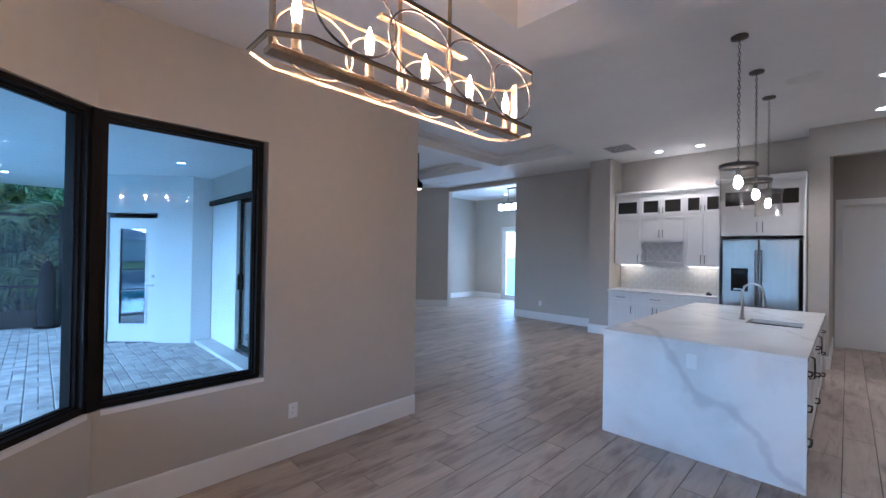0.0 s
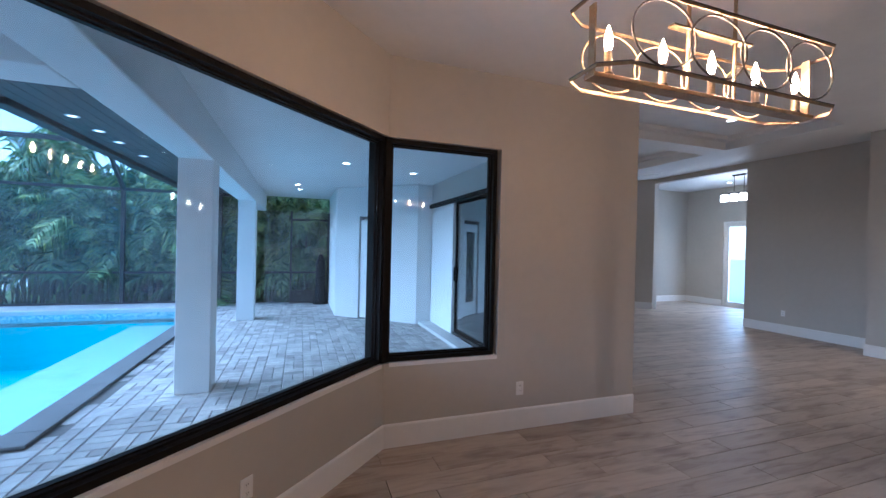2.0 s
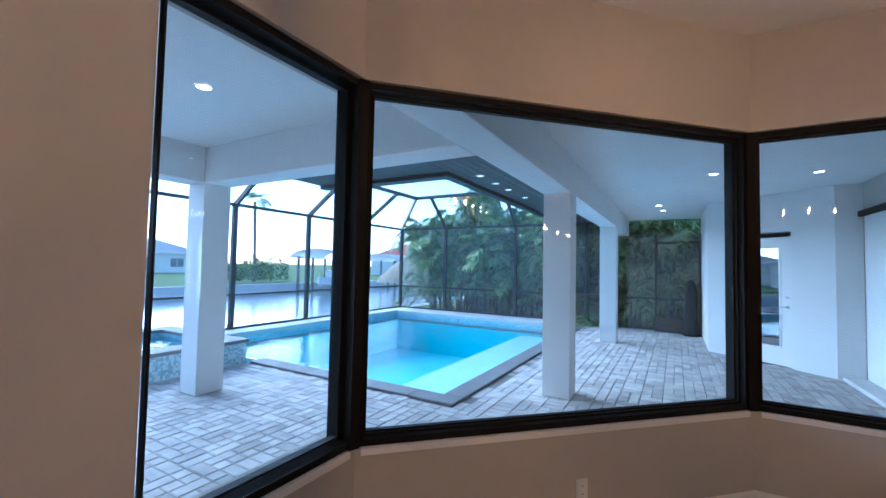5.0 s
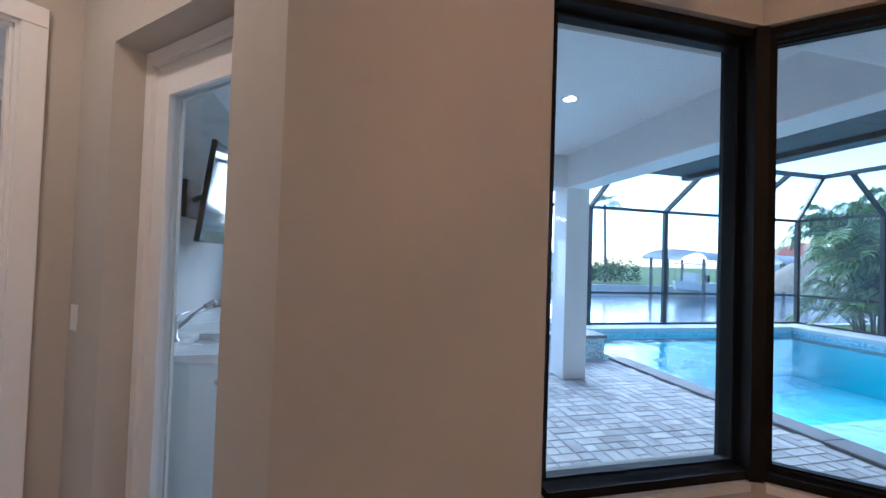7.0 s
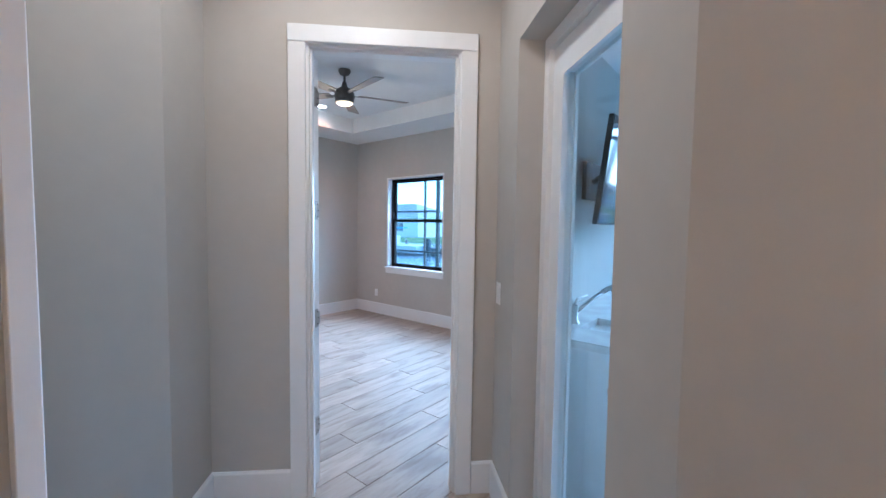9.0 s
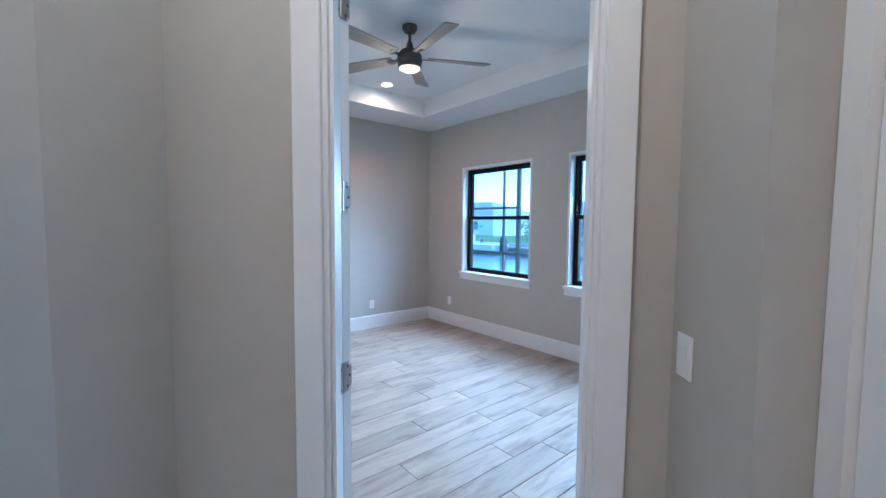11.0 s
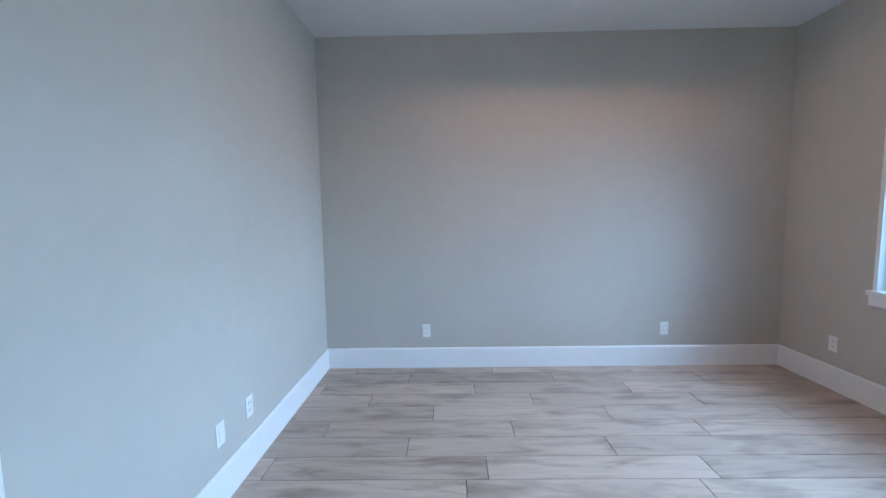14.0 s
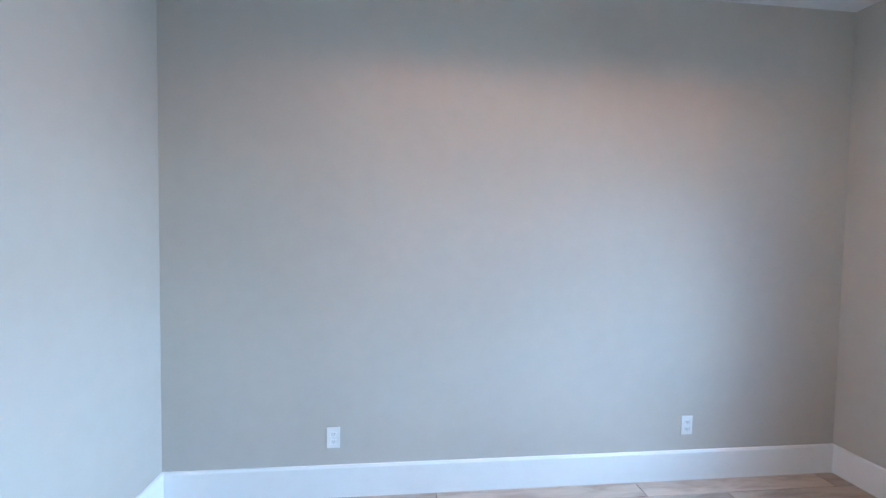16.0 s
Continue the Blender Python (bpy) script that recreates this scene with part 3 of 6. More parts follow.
def hung_window(name, x0, x1):
    """A black single-hung window with a white stool and apron in the bedroom's south wall."""
    w = empty(name, Matrix.Translation((0, BY0, 0)))
    z0, z1, zm = 0.78, 2.25, 1.555
    bm = rect_frame(x0 + 0.03, x1 - 0.03, z0 + 0.025, z1 - 0.03, 0.028, -0.175, -0.09)
    part("window_frame", bm, BLACK, w)
    bm = rect_frame(x0 + 0.058, x1 - 0.058, z0 + 0.053, zm + 0.025, 0.030, -0.125, -0.095)
    part("lower_sash", bm, BLACK, w)
    bm = rect_frame(x0 + 0.058, x1 - 0.058, zm - 0.02, z1 - 0.058, 0.022, -0.165, -0.13)
    part("upper_sash", bm, BLACK, w)
    pane(x0 + 0.085, x1 - 0.085, z0 + 0.08, zm, -0.11, w)
    pane(x0 + 0.078, x1 - 0.078, zm, z1 - 0.078, -0.148, w)
    bm = rect_frame(x0, x1, z0, z1, 0.028, -0.185, -0.002)
    part("jamb_liner", bm, TRIM, w)
    part("window_sill", box(x0 - 0.012, x1 + 0.012, -0.10, 0.035, z0 - 0.005, z0 + 0.03, 0.005), TRIM, w)
    part("apron", box(x0 - 0.005, x1 + 0.005, 0.001, 0.018, z0 - 0.075, z0 - 0.005, 0.003), TRIM, w)
    return tagged(w, "black single-hung window with a white sill and apron", "window", kind="structure")


hung_window("window_4", BX0 + 0.72, BX0 + 1.90)
hung_window("window_5", BX0 + 2.385, BX0 + 3.59)


lt = empty("window_latch", Matrix.Translation((3.16, BY0 - 0.05, 0.8105)))
part("base", box(-0.035, 0.035, -0.02, 0.02, 0, 0.012, 0.004), PLASTIC, lt)
part("lever", box(-0.012, 0.045, -0.008, 0.008, 0.0125, 0.026, 0.003), PLASTIC, lt)
tagged(lt, "small white plastic window latch lying on the sill", "latch")


def casing(name, a, b, s0, s1, z1, back, w=0.10, label="white painted door casing"):
    """Casing on both faces and a jamb with a stop round a doorway."""
    g = empty(name, frame_at(a, b))
    for y0, y1 in ((0.0015, 0.022), (-back - 0.022, -back - 0.0015)):
        bm = bmesh.new()
        box_in(bm, s0 - w, s0 + 0.006, y0, y1, 0, z1 - 0.006)
        box_in(bm, s1 - 0.006, s1 + w, y0, y1, 0, z1 - 0.006)
        box_in(bm, s0 - w, s1 + w, y0, y1 + (0.003 if y1 > 0 else 0), z1 - 0.006, z1 + w)
        bmesh.ops.bevel(bm, geom=list(bm.edges), offset=0.003, segments=1, affect="EDGES")
        part("casing_face", bm, TRIM, g)
    bm = bmesh.new()
    box_in(bm, s0, s0 + 0.02, -back, 0, 0, z1 - 0.02)
    box_in(bm, s1 - 0.02, s1, -back, 0, 0, z1 - 0.02)
    box_in(bm, s0, s1, -back, 0, z1 - 0.02, z1)
    part("jamb", bm, TRIM, g)
    bm = bmesh.new()
    box_in(bm, s0 + 0.0205, s0 + 0.032, -back * 0.55, -back * 0.17, 0, z1 - 0.032)
    box_in(bm, s1 - 0.032, s1 - 0.0205, -back * 0.55, -back * 0.17, 0, z1 - 0.032)
    box_in(bm, s0 + 0.0205, s1 - 0.0205, -back * 0.55, -back * 0.17, z1 - 0.032, z1 - 0.0205)
    part("door_stop", bm, TRIM, g)
    return tagged(g, label, "door frame", kind="structure")


DS0, DS1 = 0.223, 0.989
casing("door_1", SD, DL, DS0 - 0.02, DS1 + 0.02, 2.404, 0.115, 0.08, label="white casing round the open bedroom doorway")


def hinge(parent, z, angles):
    """A butt hinge: two rounded plates at the given angles about the pin, screws and a knuckle."""
    h = empty("hinge")
    h.parent = parent
    h.location = (0, 0, z)
    for ang in angles:
        bm = box(0.003, 0.040, -0.0012, 0.0012, -0.05, 0.05)
        out = [e for e in bm.edges if abs(e.verts[0].co.x - e.verts[1].co.x) < 1e-6 and abs(e.verts[0].co.z - e.verts[1].co.z) < 1e-6 and e.verts[0].co.x > 0.02]
        bmesh.ops.bevel(bm, geom=out, offset=0.014, segments=4, affect="EDGES")
        plate = part("hinge_plate", bm, NICKEL, h)
        plate.rotation_euler = (0, 0, radians(ang))
        bm = bmesh.new()
        for zz, xx in ((-0.034, 0.022), (0.0, 0.030), (0.034, 0.022)):
            cyl_in(bm, 0.0045, 0.0045, -0.0020, 0.0020, 10, Matrix.Translation((xx, 0, zz)) @ Matrix.Rotation(radians(90), 4, "X"))
        part("screw", bm, IRON, plate)
    bm = bmesh.new()
    for k in range(5):
        cyl_in(bm, 0.0062, 0.0062, -0.05 + k * 0.0202, -0.05 + k * 0.0202 + 0.019, 12)
    part("knuckle", bm, NICKEL, h)
    return h


def panel_door(name, width, height, label, rows=(), thick=0.04, knob=True):
    """A white panelled leaf: local x from the hinge, y its thickness; rows give the panel heights."""
    d = empty(name)
    bm = box(0, width, -thick / 2, thick / 2, 0, height, 0.002, 1)
    leaf = part("leaf", bm, TRIM, d)
    for z0, z1 in rows:
        for sgn in (-1, 1):
            y = sgn * (thick / 2 + 0.0015)
            bm = bmesh.new()
            rect_frame_in(bm, 0.11, width - 0.11, z0, z1, 0.012, min(y, y + sgn * 0.011), max(y, y + sgn * 0.011))
            part("panel_moulding", bm, TRIM, leaf)
    if knob:
        for sgn in (-1, 1):
            prof = [(0.028, 0.0), (0.028, 0.006), (0.010, 0.010), (0.010, 0.035), (0.026, 0.045), (0.028, 0.058), (0.018, 0.066), (0.0, 0.068)]
            k = part("door_knob", lathe(prof, 16), NICKEL, d)
            k.matrix_local = Matrix.Translation((width - 0.07, sgn * thick / 2, 0.96)) @ Matrix.Rotation(radians(-90 * sgn), 4, "X")
    return tagged(d, label, "door")


# sky light entering through the two bedroom windows
for xa, xb in ((0.72, 1.90), (2.385, 3.59)):
    d = bpy.data.lights.new("window_daylight", "AREA")
    d.shape, d.size, d.size_y, d.energy, d.color = "RECTANGLE", xb - xa - 0.1, 1.35, 5.2, (1.0, 0.965, 0.93)
    new("window_daylight", d).matrix_world = look((BX0 + (xa + xb) / 2, BY0 - 0.19, 1.515), (BX0 + (xa + xb) / 2, BY0 + 2.0, 0.35))
    d.spread = radians(120)

# bedroom leaf, swung wide open into the bedroom
FIVE = [(0.14 + k * 0.455, 0.14 + k * 0.455 + 0.40) for k in range(5)]
leaf = panel_door("bedroom_door", 0.748, 2.365, "white panelled bedroom door standing wide open", FIVE, knob=False)
ux = Vector((1 / r2, 1 / r2, 0))
nx = Vector((1 / r2, -1 / r2, 0))
pin = Vector((SD[0], SD[1], 0)) + ux * (DS1 - 0.003) + nx * 0.112
LEAFANG = 21.5
leaf.matrix_world = Matrix.Translation(pin + Vector((0, 0, 0.012))) @ Matrix.Rotation(radians(LEAFANG), 4, "Z")
for o in leaf.children:
    o.location = o.location + Vector((0.003, -0.022, 0))
for z in (0.352, 0.965, 1.562, 2.17):
    hinge(leaf, z - 0.012, (-90, 135 - LEAFANG))

# hall door, closed
casing("door_2", (2.934, 10.30), (0.53, 10.30), 1.414, 2.274, 2.55, 0.12, label="white casing round the hall door")
hd = panel_door("hall_door", 0.815, 2.51, "closed white five-panel hall door", [(0.12 + k * 0.47, 0.12 + k * 0.47 + 0.42) for k in range(5)])
hd.matrix_world = Matrix.Translation((2.80 - 2.1175, 10.36, 0.01))

# door standing open in the passage
pd = panel_door("passage_door", 0.91, 2.42, "plain white passage door standing open", (), knob=False)
pd.matrix_world = Matrix.Translation((2.915, -0.565, 0.012)) @ Matrix.Rotation(radians(177.5), 4, "Z")


def glass_door(name, width, height, label, gx=0.14, gz0=0.25, gz1=None, mat_=None, reach=0.11, glass=None):
    """An outside door with one tall pane, raised moulding, lever and deadbolt."""
    d = empty(name)
    gz1 = gz1 or height - 0.16
    bm = bmesh.new()
    box_in(bm, 0, gx, -0.022, 0.022, 0, height)
    box_in(bm, width - gx, width, -0.022, 0.022, 0, height)
    box_in(bm, gx, width - gx, -0.022, 0.022, 0, gz0)
    box_in(bm, gx, width - gx, -0.022, 0.022, gz1, height)
    lf = part("leaf", bm, mat_ or TRIM, d)
    for sgn in (-1, 1):
        y0, y1 = sorted((sgn * 0.0225, sgn * 0.034))
        part("glass_moulding", rect_frame(gx - 0.012, width - gx + 0.012, gz0 - 0.012, gz1 + 0.012, 0.026, y0, y1), mat_ or TRIM, lf)
        bm = bmesh.new()
        cyl_in(bm, 0.026, 0.026, 0, 0.012, 16)
        box_in(bm, -reach, 0.01, -0.009, 0.009, 0.035, 0.05)
        cyl_in(bm, 0.009, 0.009, 0.01, 0.05, 10)
        lv = part("lever", bm, NICKEL, d)
        lv.matrix_local = Matrix.Translation((width - 0.06, sgn * 0.022, 0.98)) @ Matrix.Rotation(radians(-90 * sgn), 4, "X")
        bm = cyl(0.026, 0.022, 0, 0.018, 16)
        bt = part("deadbolt", bm, NICKEL, d)
        bt.matrix_local = Matrix.Translation((width - 0.06, sgn * 0.022, 1.14)) @ Matrix.Rotation(radians(-90 * sgn), 4, "X")
    pane(gx, width - gx, gz0, gz1, 0.0, d, glass)
    return tagged(d, label, "door")


# pool door in the vestibule, set deep in its opening
g = empty("door_3", frame_at(CE, SD))
bm = bmesh.new()
box_in(bm, 0.262, 0.317, -0.218, -0.12, 0, 2.33)
box_in(bm, 1.048, 1.103, -0.218, -0.12, 0, 2.33)
box_in(bm, 0.317, 1.048, -0.218, -0.12, 2.27, 2.328)
part("jamb", bm, TRIM, g)
tagged(g, "white frame of the pool door, set deep in the wall", "door frame", kind="structure")
gd = glass_door("pool_door", 0.727, 2.255, "white outside door with one tall glass pane", 0.115, 0.20, 2.12, reach=0.05)
gd.matrix_world = frame_at(CE, SD) @ Matrix.Translation((1.046, -0.165, 0.012)) @ Matrix.Rotation(radians(180), 4, "Z")

# baseboards: nook, vestibule, bedroom, living side
baseboard((AX, 2.80), AB, 0, -Q)
baseboard(AB, BC, -Q, -Q)
baseboard(BC, CE, -Q, 0.4)
W = lambda s: (CE[0] + s / LS * (SD[0] - CE[0]), CE[1] + s / LS * (SD[1] - CE[1]))
baseboard(CE, W(0.26), 0.4, 0)
baseboard(W(1.105), SD, 0, -1)
P = lambda s: (SD[0] + s / r2, SD[1] + s / r2)
baseboard(SD, P(DS0 - 0.103), -1, 0)
baseboard(P(DS1 + 0.10), DL, 0, -1)
baseboard(DL, E1, -1, 0.4)
baseboard(E1, (2.934, 10.30), 0.4, -1)
baseboard((BX0, BY0), (BX1, BY0), -1, -1)
baseboard((BX1, BY0), (BX1, BY1), -1, -1)
baseboard((BX1, BY1), (3.70, BY1), -1, 0)
baseboard((BX0, -2.38), (BX0, BY0), 0, -1)
baseboard((-2.64, 8.70), (-2.64, 8.18), 0, 1)
baseboard((-2.64, 8.18), (-3.05, 8.18), 1, 1)
baseboard((-3.05, 8.18), (-3.05, 8.76), 1, -1)
baseboard((-3.05, 8.76), (-5.30, 8.76), -1, 0)
baseboard((-7.70, 8.76), (-8.60, 7.86), 0, 0)
baseboard((-9.05, 11.60), (-9.05, 8.90), -1, 0)
baseboard((-7.85, 11.60), (-9.05, 11.60), 0, -1)
baseboard((-5.30, 11.60), (-6.20, 11.60), 0, 0)
baseboard((0.53, 10.30), (0.53, 8.20), 0, 1)
baseboard((0.53, 8.20), (0.30, 8.20), 1, 0)


# outlets and switches
def wall_plate(name, place, ang, kind, label):
    g = empty(name, Matrix.Translation(place) @ Matrix.Rotation(radians(ang), 4, "Z"))
    w = 0.115 if kind == "double_switch" else 0.072
    part("cover_plate", box(-w / 2, w / 2, 0.0005, 0.006, -0.058, 0.058, 0.0025), PLASTIC, g)
    if kind == "outlet":
        for zz in (-0.021, 0.021):
            rc = part("receptacle", box(-0.016, 0.016, 0.0065, 0.008, zz - 0.014, zz + 0.014, 0.003, 1), PLASTIC, g)
            bm = bmesh.new()
            for xx in (-0.006, 0.006):
                box_in(bm, xx - 0.0012, xx + 0.0012, 0.0082, 0.0086, zz - 0.002, zz + 0.006)
            cyl_in(bm, 0.0022, 0.0022, 0.0082, 0.0086, 8, Matrix.Translation((0, 0, zz - 0.008)) @ Matrix.Rotation(radians(-90), 4, "X"))
            part("slot", bm, SLOT, rc)
    else:
        for xx in ((-0.023, 0.023) if kind == "double_switch" else (0.0,)):
            bm = box(xx - 0.016, xx + 0.016, 0.0065, 0.010, -0.033, 0.033, 0.002, 1)
            part("rocker", bm, PLASTIC, g)
    return tagged(g, label, "switch" if "switch" in kind else "outlet", kind="")


OUT = "white duplex outlet low on the beige wall"
wall_plate("outlet", (AX, 1.552, 0.352), -90, "outlet", OUT)
wall_plate("outlet", (-1.475, -0.493, 0.33), -45, "outlet", OUT)
wall_plate("outlet", (BX1, -1.874, 0.335), 90, "outlet", OUT)
wall_plate("outlet", (BX1, -3.98, 0.335), 90, "outlet", OUT)
wall_plate("outlet", (5.221, BY1, 0.345), 180, "outlet", OUT)
wall_plate("blank_plate", (4.938, BY1, 0.345), 180, "switch", "white blank cover plate low on the wall")
wall_plate("outlet", (6.135, BY0, 0.35), 0, "outlet", OUT)
wall_plate("outlet", (2.72, BY0, 0.35), 0, "outlet", OUT)
wall_plate("light_switch", (2.0777, -2.279, 1.136), -43.56, "switch", "white rocker switch beside the bedroom doorway")
wall_plate("outlet", (-4.55, 8.76, 0.40), 180, "outlet", OUT)

# ---- lamps and ceiling fixtures ----
WARM = (1.0, 0.66, 0.40)
BULB = glow("warm_bulb_glass", (1.0, 0.49, 0.20), 190.0)
FANLED = glow("fan_shade_lit", (1.0, 0.66, 0.34), 0.3)
LED = glow("warm_led_lens", (1.0, 0.80, 0.58), 8.0)
STRIP = glow("warm_strip_lens", (1.0, 0.70, 0.42), 1.2)
LEDCOOL = glow("soft_white_led_lens", (1.0, 0.90, 0.78), 5.0)
CANDLE = mat("candle_sleeve", (0.62, 0.52, 0.38), 0.5)


def spot(name, place, energy, color, size=110, blend=0.6, radius=0.05):
    d = bpy.data.lights.new(name, "SPOT")
    d.energy, d.color, d.spot_size, d.spot_blend, d.shadow_soft_size = energy, color, radians(size), blend, radius
    o = new(name, d)
    o.location = place
    return o


def point(name, place, energy, color, radius=0.03):
    d = bpy.data.lights.new(name, "POINT")
    d.energy, d.color, d.shadow_soft_size = energy, color, radius
    o = new(name, d)
    o.location = place
    return o


def can_light(x, y, z, r=0.075, lens=None, label="round white recessed ceiling light, lit"):
    g = empty("recessed_light", Matrix.Translation((x, y, z)))
    prof = [(r, -0.002), (r + 0.004, -0.006), (r - 0.016, -0.008), (r - 0.020, -0.003), (r - 0.020, -0.001)]
    part("trim_ring", lathe(prof, 24), TRIM, g)
    part("lens", cyl(r - 0.019, r - 0.019, -0.0045, -0.0015, 24), lens or LED, g, "glowing round lens")
    return tagged(g, label, "ceiling light", "recessed ceiling lights")


def chandelier(cx, y0, y1, z0, z1, ceiling):
    """Linear chandelier: two rims, interlaced rings, a lamp bar with five candle bulbs, rods, chains and canopy."""
    g = empty("chandelier", Matrix.Translation((cx, (y0 + y1) / 2, z0)))
    h, hl, hw, e = z1 - z0, (y1 - y0) / 2 + 0.02, 0.100, 0.07
    outline = [(-hw, -hl + e), (-hw, hl - e), (-hw * 0.55, hl), (hw * 0.55, hl), (hw, hl - e), (hw, -hl + e), (hw * 0.55, -hl), (-hw * 0.55, -hl)]
    for z in (0.0, h):
        part("rim", tube([(x, y, z) for x, y in outline], 0, 4, True, (0.0018, 0.0042)), BRASS, g, "gold leaf strap rim")
        part("rim_edge", tube([(x * 1.02, y * 1.003, z + 0.0052) for x, y in outline], 0, 4, True, (0.0020, 0.0012)), IRON, g)
    for x in (-hw, hw):
        for k in range(4):
            yc = -0.30 + 0.2 * k
            r = 0.088
            pts = [(x * 0.985, yc + 1.26 * r * math.cos(a), h / 2 + r * math.sin(a)) for a in [2 * math.pi * i / 32 for i in range(32)]]
            part("ring", tube(pts, 0.003, 6, True), IRON if x > 0 else BRASS, g)
            part("tab", box(x - 0.0025, x + 0.0025, yc - 0.004, yc + 0.004, h / 2 + r, h, 0), BRASS, g)
            part("tab", box(x - 0.0025, x + 0.0025, yc - 0.004, yc + 0.004, 0, h / 2 - r, 0), BRASS, g)
    part("lamp_bar", box(-0.022, 0.022, -hl + 0.02, hl - 0.02, -0.010, 0.004, 0.003), BRASS, g, "wide flat brown-gold lamp bar")
    part("top_bar", box(-0.012, 0.012, -0.17, 0.17, h - 0.004, h + 0.004, 0.002), BRASS, g)
    for y in (-hl + 0.03, hl - 0.03):
        part("end_post", box(-0.012, 0.012, y - 0.003, y + 0.003, 0, h, 0), BRASS, g)
    for y in (-0.10, 0.10):
        part("rod", cyl(0.006, 0.006, 0.004, 0.36, 10, Matrix.Translation((0, y, 0))), BRASS, g)
        bm = bmesh.new()
        z, k = 0.36, 0
        while z < ceiling - z0 - 0.03:
            pts = []
            for i in range(12):
                a = 2 * math.pi * i / 12
                u, w = 0.010 * math.cos(a), 0.019 * math.sin(a)
                pts.append((u, y, z + 0.019 + w) if k % 2 else (0, y + u, z + 0.019 + w))
            tube_in(bm, pts, 0.0024, 5, True)
            z, k = z + 0.031, k + 1
        bmesh.ops.recalc_face_normals(bm, faces=bm.faces)
        part("chain", bm, IRON, g)
    cp = part("canopy", box(-0.06, 0.06, -0.20, 0.20, ceiling - z0 - 0.028, ceiling - z0 - 0.001, 0.008), IRON, g)
    for k in range(5):
        y = -0.40 + 0.2 * k
        part("candle_sleeve", cyl(0.011, 0.011, 0.006, 0.075, 14, Matrix.Translation((0, y, 0))), CANDLE, g)
        part("drip_cup", cyl(0.018, 0.014, 0.004, 0.014, 14, Matrix.Translation((0, y, 0))), IRON, g)
        prof = [(0.007, 0.075), (0.0095, 0.088), (0.0115, 0.102), (0.009, 0.120), (0.0045, 0.136), (0.001, 0.148)]
        b = part("bulb", lathe(prof, 16), BULB, g, "lit flame-shaped bulb")
        b.matrix_local = Matrix.Translation((0, y, 0))
    return tagged(g, "linear gold chandelier with interlaced rings and candle bulbs", "chandelier")


chandelier(-0.18, 0.475, 1.405, 2.04, 2.235, 3.26)


def ceiling_fan(name, x, y, ztop, zlight, radius, start, blades, label, metal, wood, energy):
    g = empty(name, Matrix.Translation((x, y, 0)))
    part("canopy", lathe([(0.001, ztop - 0.001), (0.062, ztop - 0.001), (0.062, ztop - 0.02), (0.045, ztop - 0.05), (0.018, ztop - 0.06)], 20), metal, g)
    part("downrod", cyl(0.012, 0.012, zlight + 0.16, ztop - 0.055, 12), metal, g)
    part("motor_housing", lathe([(0.02, zlight + 0.22), (0.032, zlight + 0.17), (0.075, zlight + 0.145), (0.10, zlight + 0.11), (0.105, zlight + 0.06), (0.092, zlight + 0.045), (0.088, zlight + 0.02)], 24), metal, g)
    part("light_rim", lathe([(0.094, zlight + 0.044), (0.098, zlight + 0.03), (0.098, zlight + 0.012), (0.09, zlight + 0.008)], 24), metal, g)
    part("shade", lathe([(0.089, zlight + 0.02), (0.086, zlight + 0.005), (0.06, zlight - 0.008), (0.001, zlight - 0.012)], 24), FANLED, g, "lit frosted glass shade")
    point(name + "_lamp", (x, y, zlight - 0.05), energy, (1.0, 0.66, 0.36), 0.06)
    for k in range(blades):
        a = radians(start + 360 / blades * k)
        m = Matrix.Rotation(a, 4, "Z") @ Matrix.Translation((0, 0, zlight + 0.095)) @ Matrix.Rotation(radians(12), 4, "X")
        bm = bmesh.new()
        prism_in(bm, [(0.15, -0.045), (radius - 0.02, -0.066), (radius, -0.05), (radius - 0.025, 0.066), (0.15, 0.045)], -0.004, 0.004)
        b = part("blade", bm, wood, g)
        b.matrix_local = m
        b2 = part("blade_iron", box(0.07, 0.21, -0.018, 0.018, -0.009, -0.0045, 0.002), metal, b)
    return tagged(g, label, "ceiling fan")


BLADEW = mat("grey_wood_blade", (0.24, 0.21, 0.185), 0.5)
add_noise(BLADEW, 3.0, (0.17, 0.15, 0.13), (0.30, 0.265, 0.235), stretch=(1.5, 12, 1), rough=(0.4, 0.6))
ceiling_fan("ceiling_fan", 4.48, -3.09, 3.08, 2.735, 0.68, -118, 5, "brushed nickel ceiling fan with five grey blades and a lit shade", IRON, BLADEW, 2.5)
for x, y in ((5.79, -3.70), (5.79, -2.40)):
    can_light(x, y, 3.08)
    spot("bedroom_downlight", (x - 0.04, y, 3.06), 8.0, (1.0, 0.38, 0.16), 165, 1.0, 0.05)
ceiling_fan("living_fan", -5.72, 5.79, COFFER, 2.93, 0.75, 20, 3, "black ceiling fan with pale blades and a lit shade", BLACK, TRIM, 2.0)

for x, y in ((-1.76, 8.21), (-1.10, 8.21), (1.03, 7.71), (1.01, 6.33)):
    can_light(x, y, HIGH)
for x, y in ((-1.43, 8.12), (1.02, 7.0)):
    spot("kitchen_downlight", (x, y, HIGH - 0.03), 25.0, (1.0, 0.66, 0.42), 130, 0.6, 0.08)
# fill spot without a fixture, added to brighten the near island end
spot("island_downlight", (0.9, 4.6, HIGH - 0.03), 10.0, (1.0, 0.75, 0.55), 140, 0.6, 0.1)


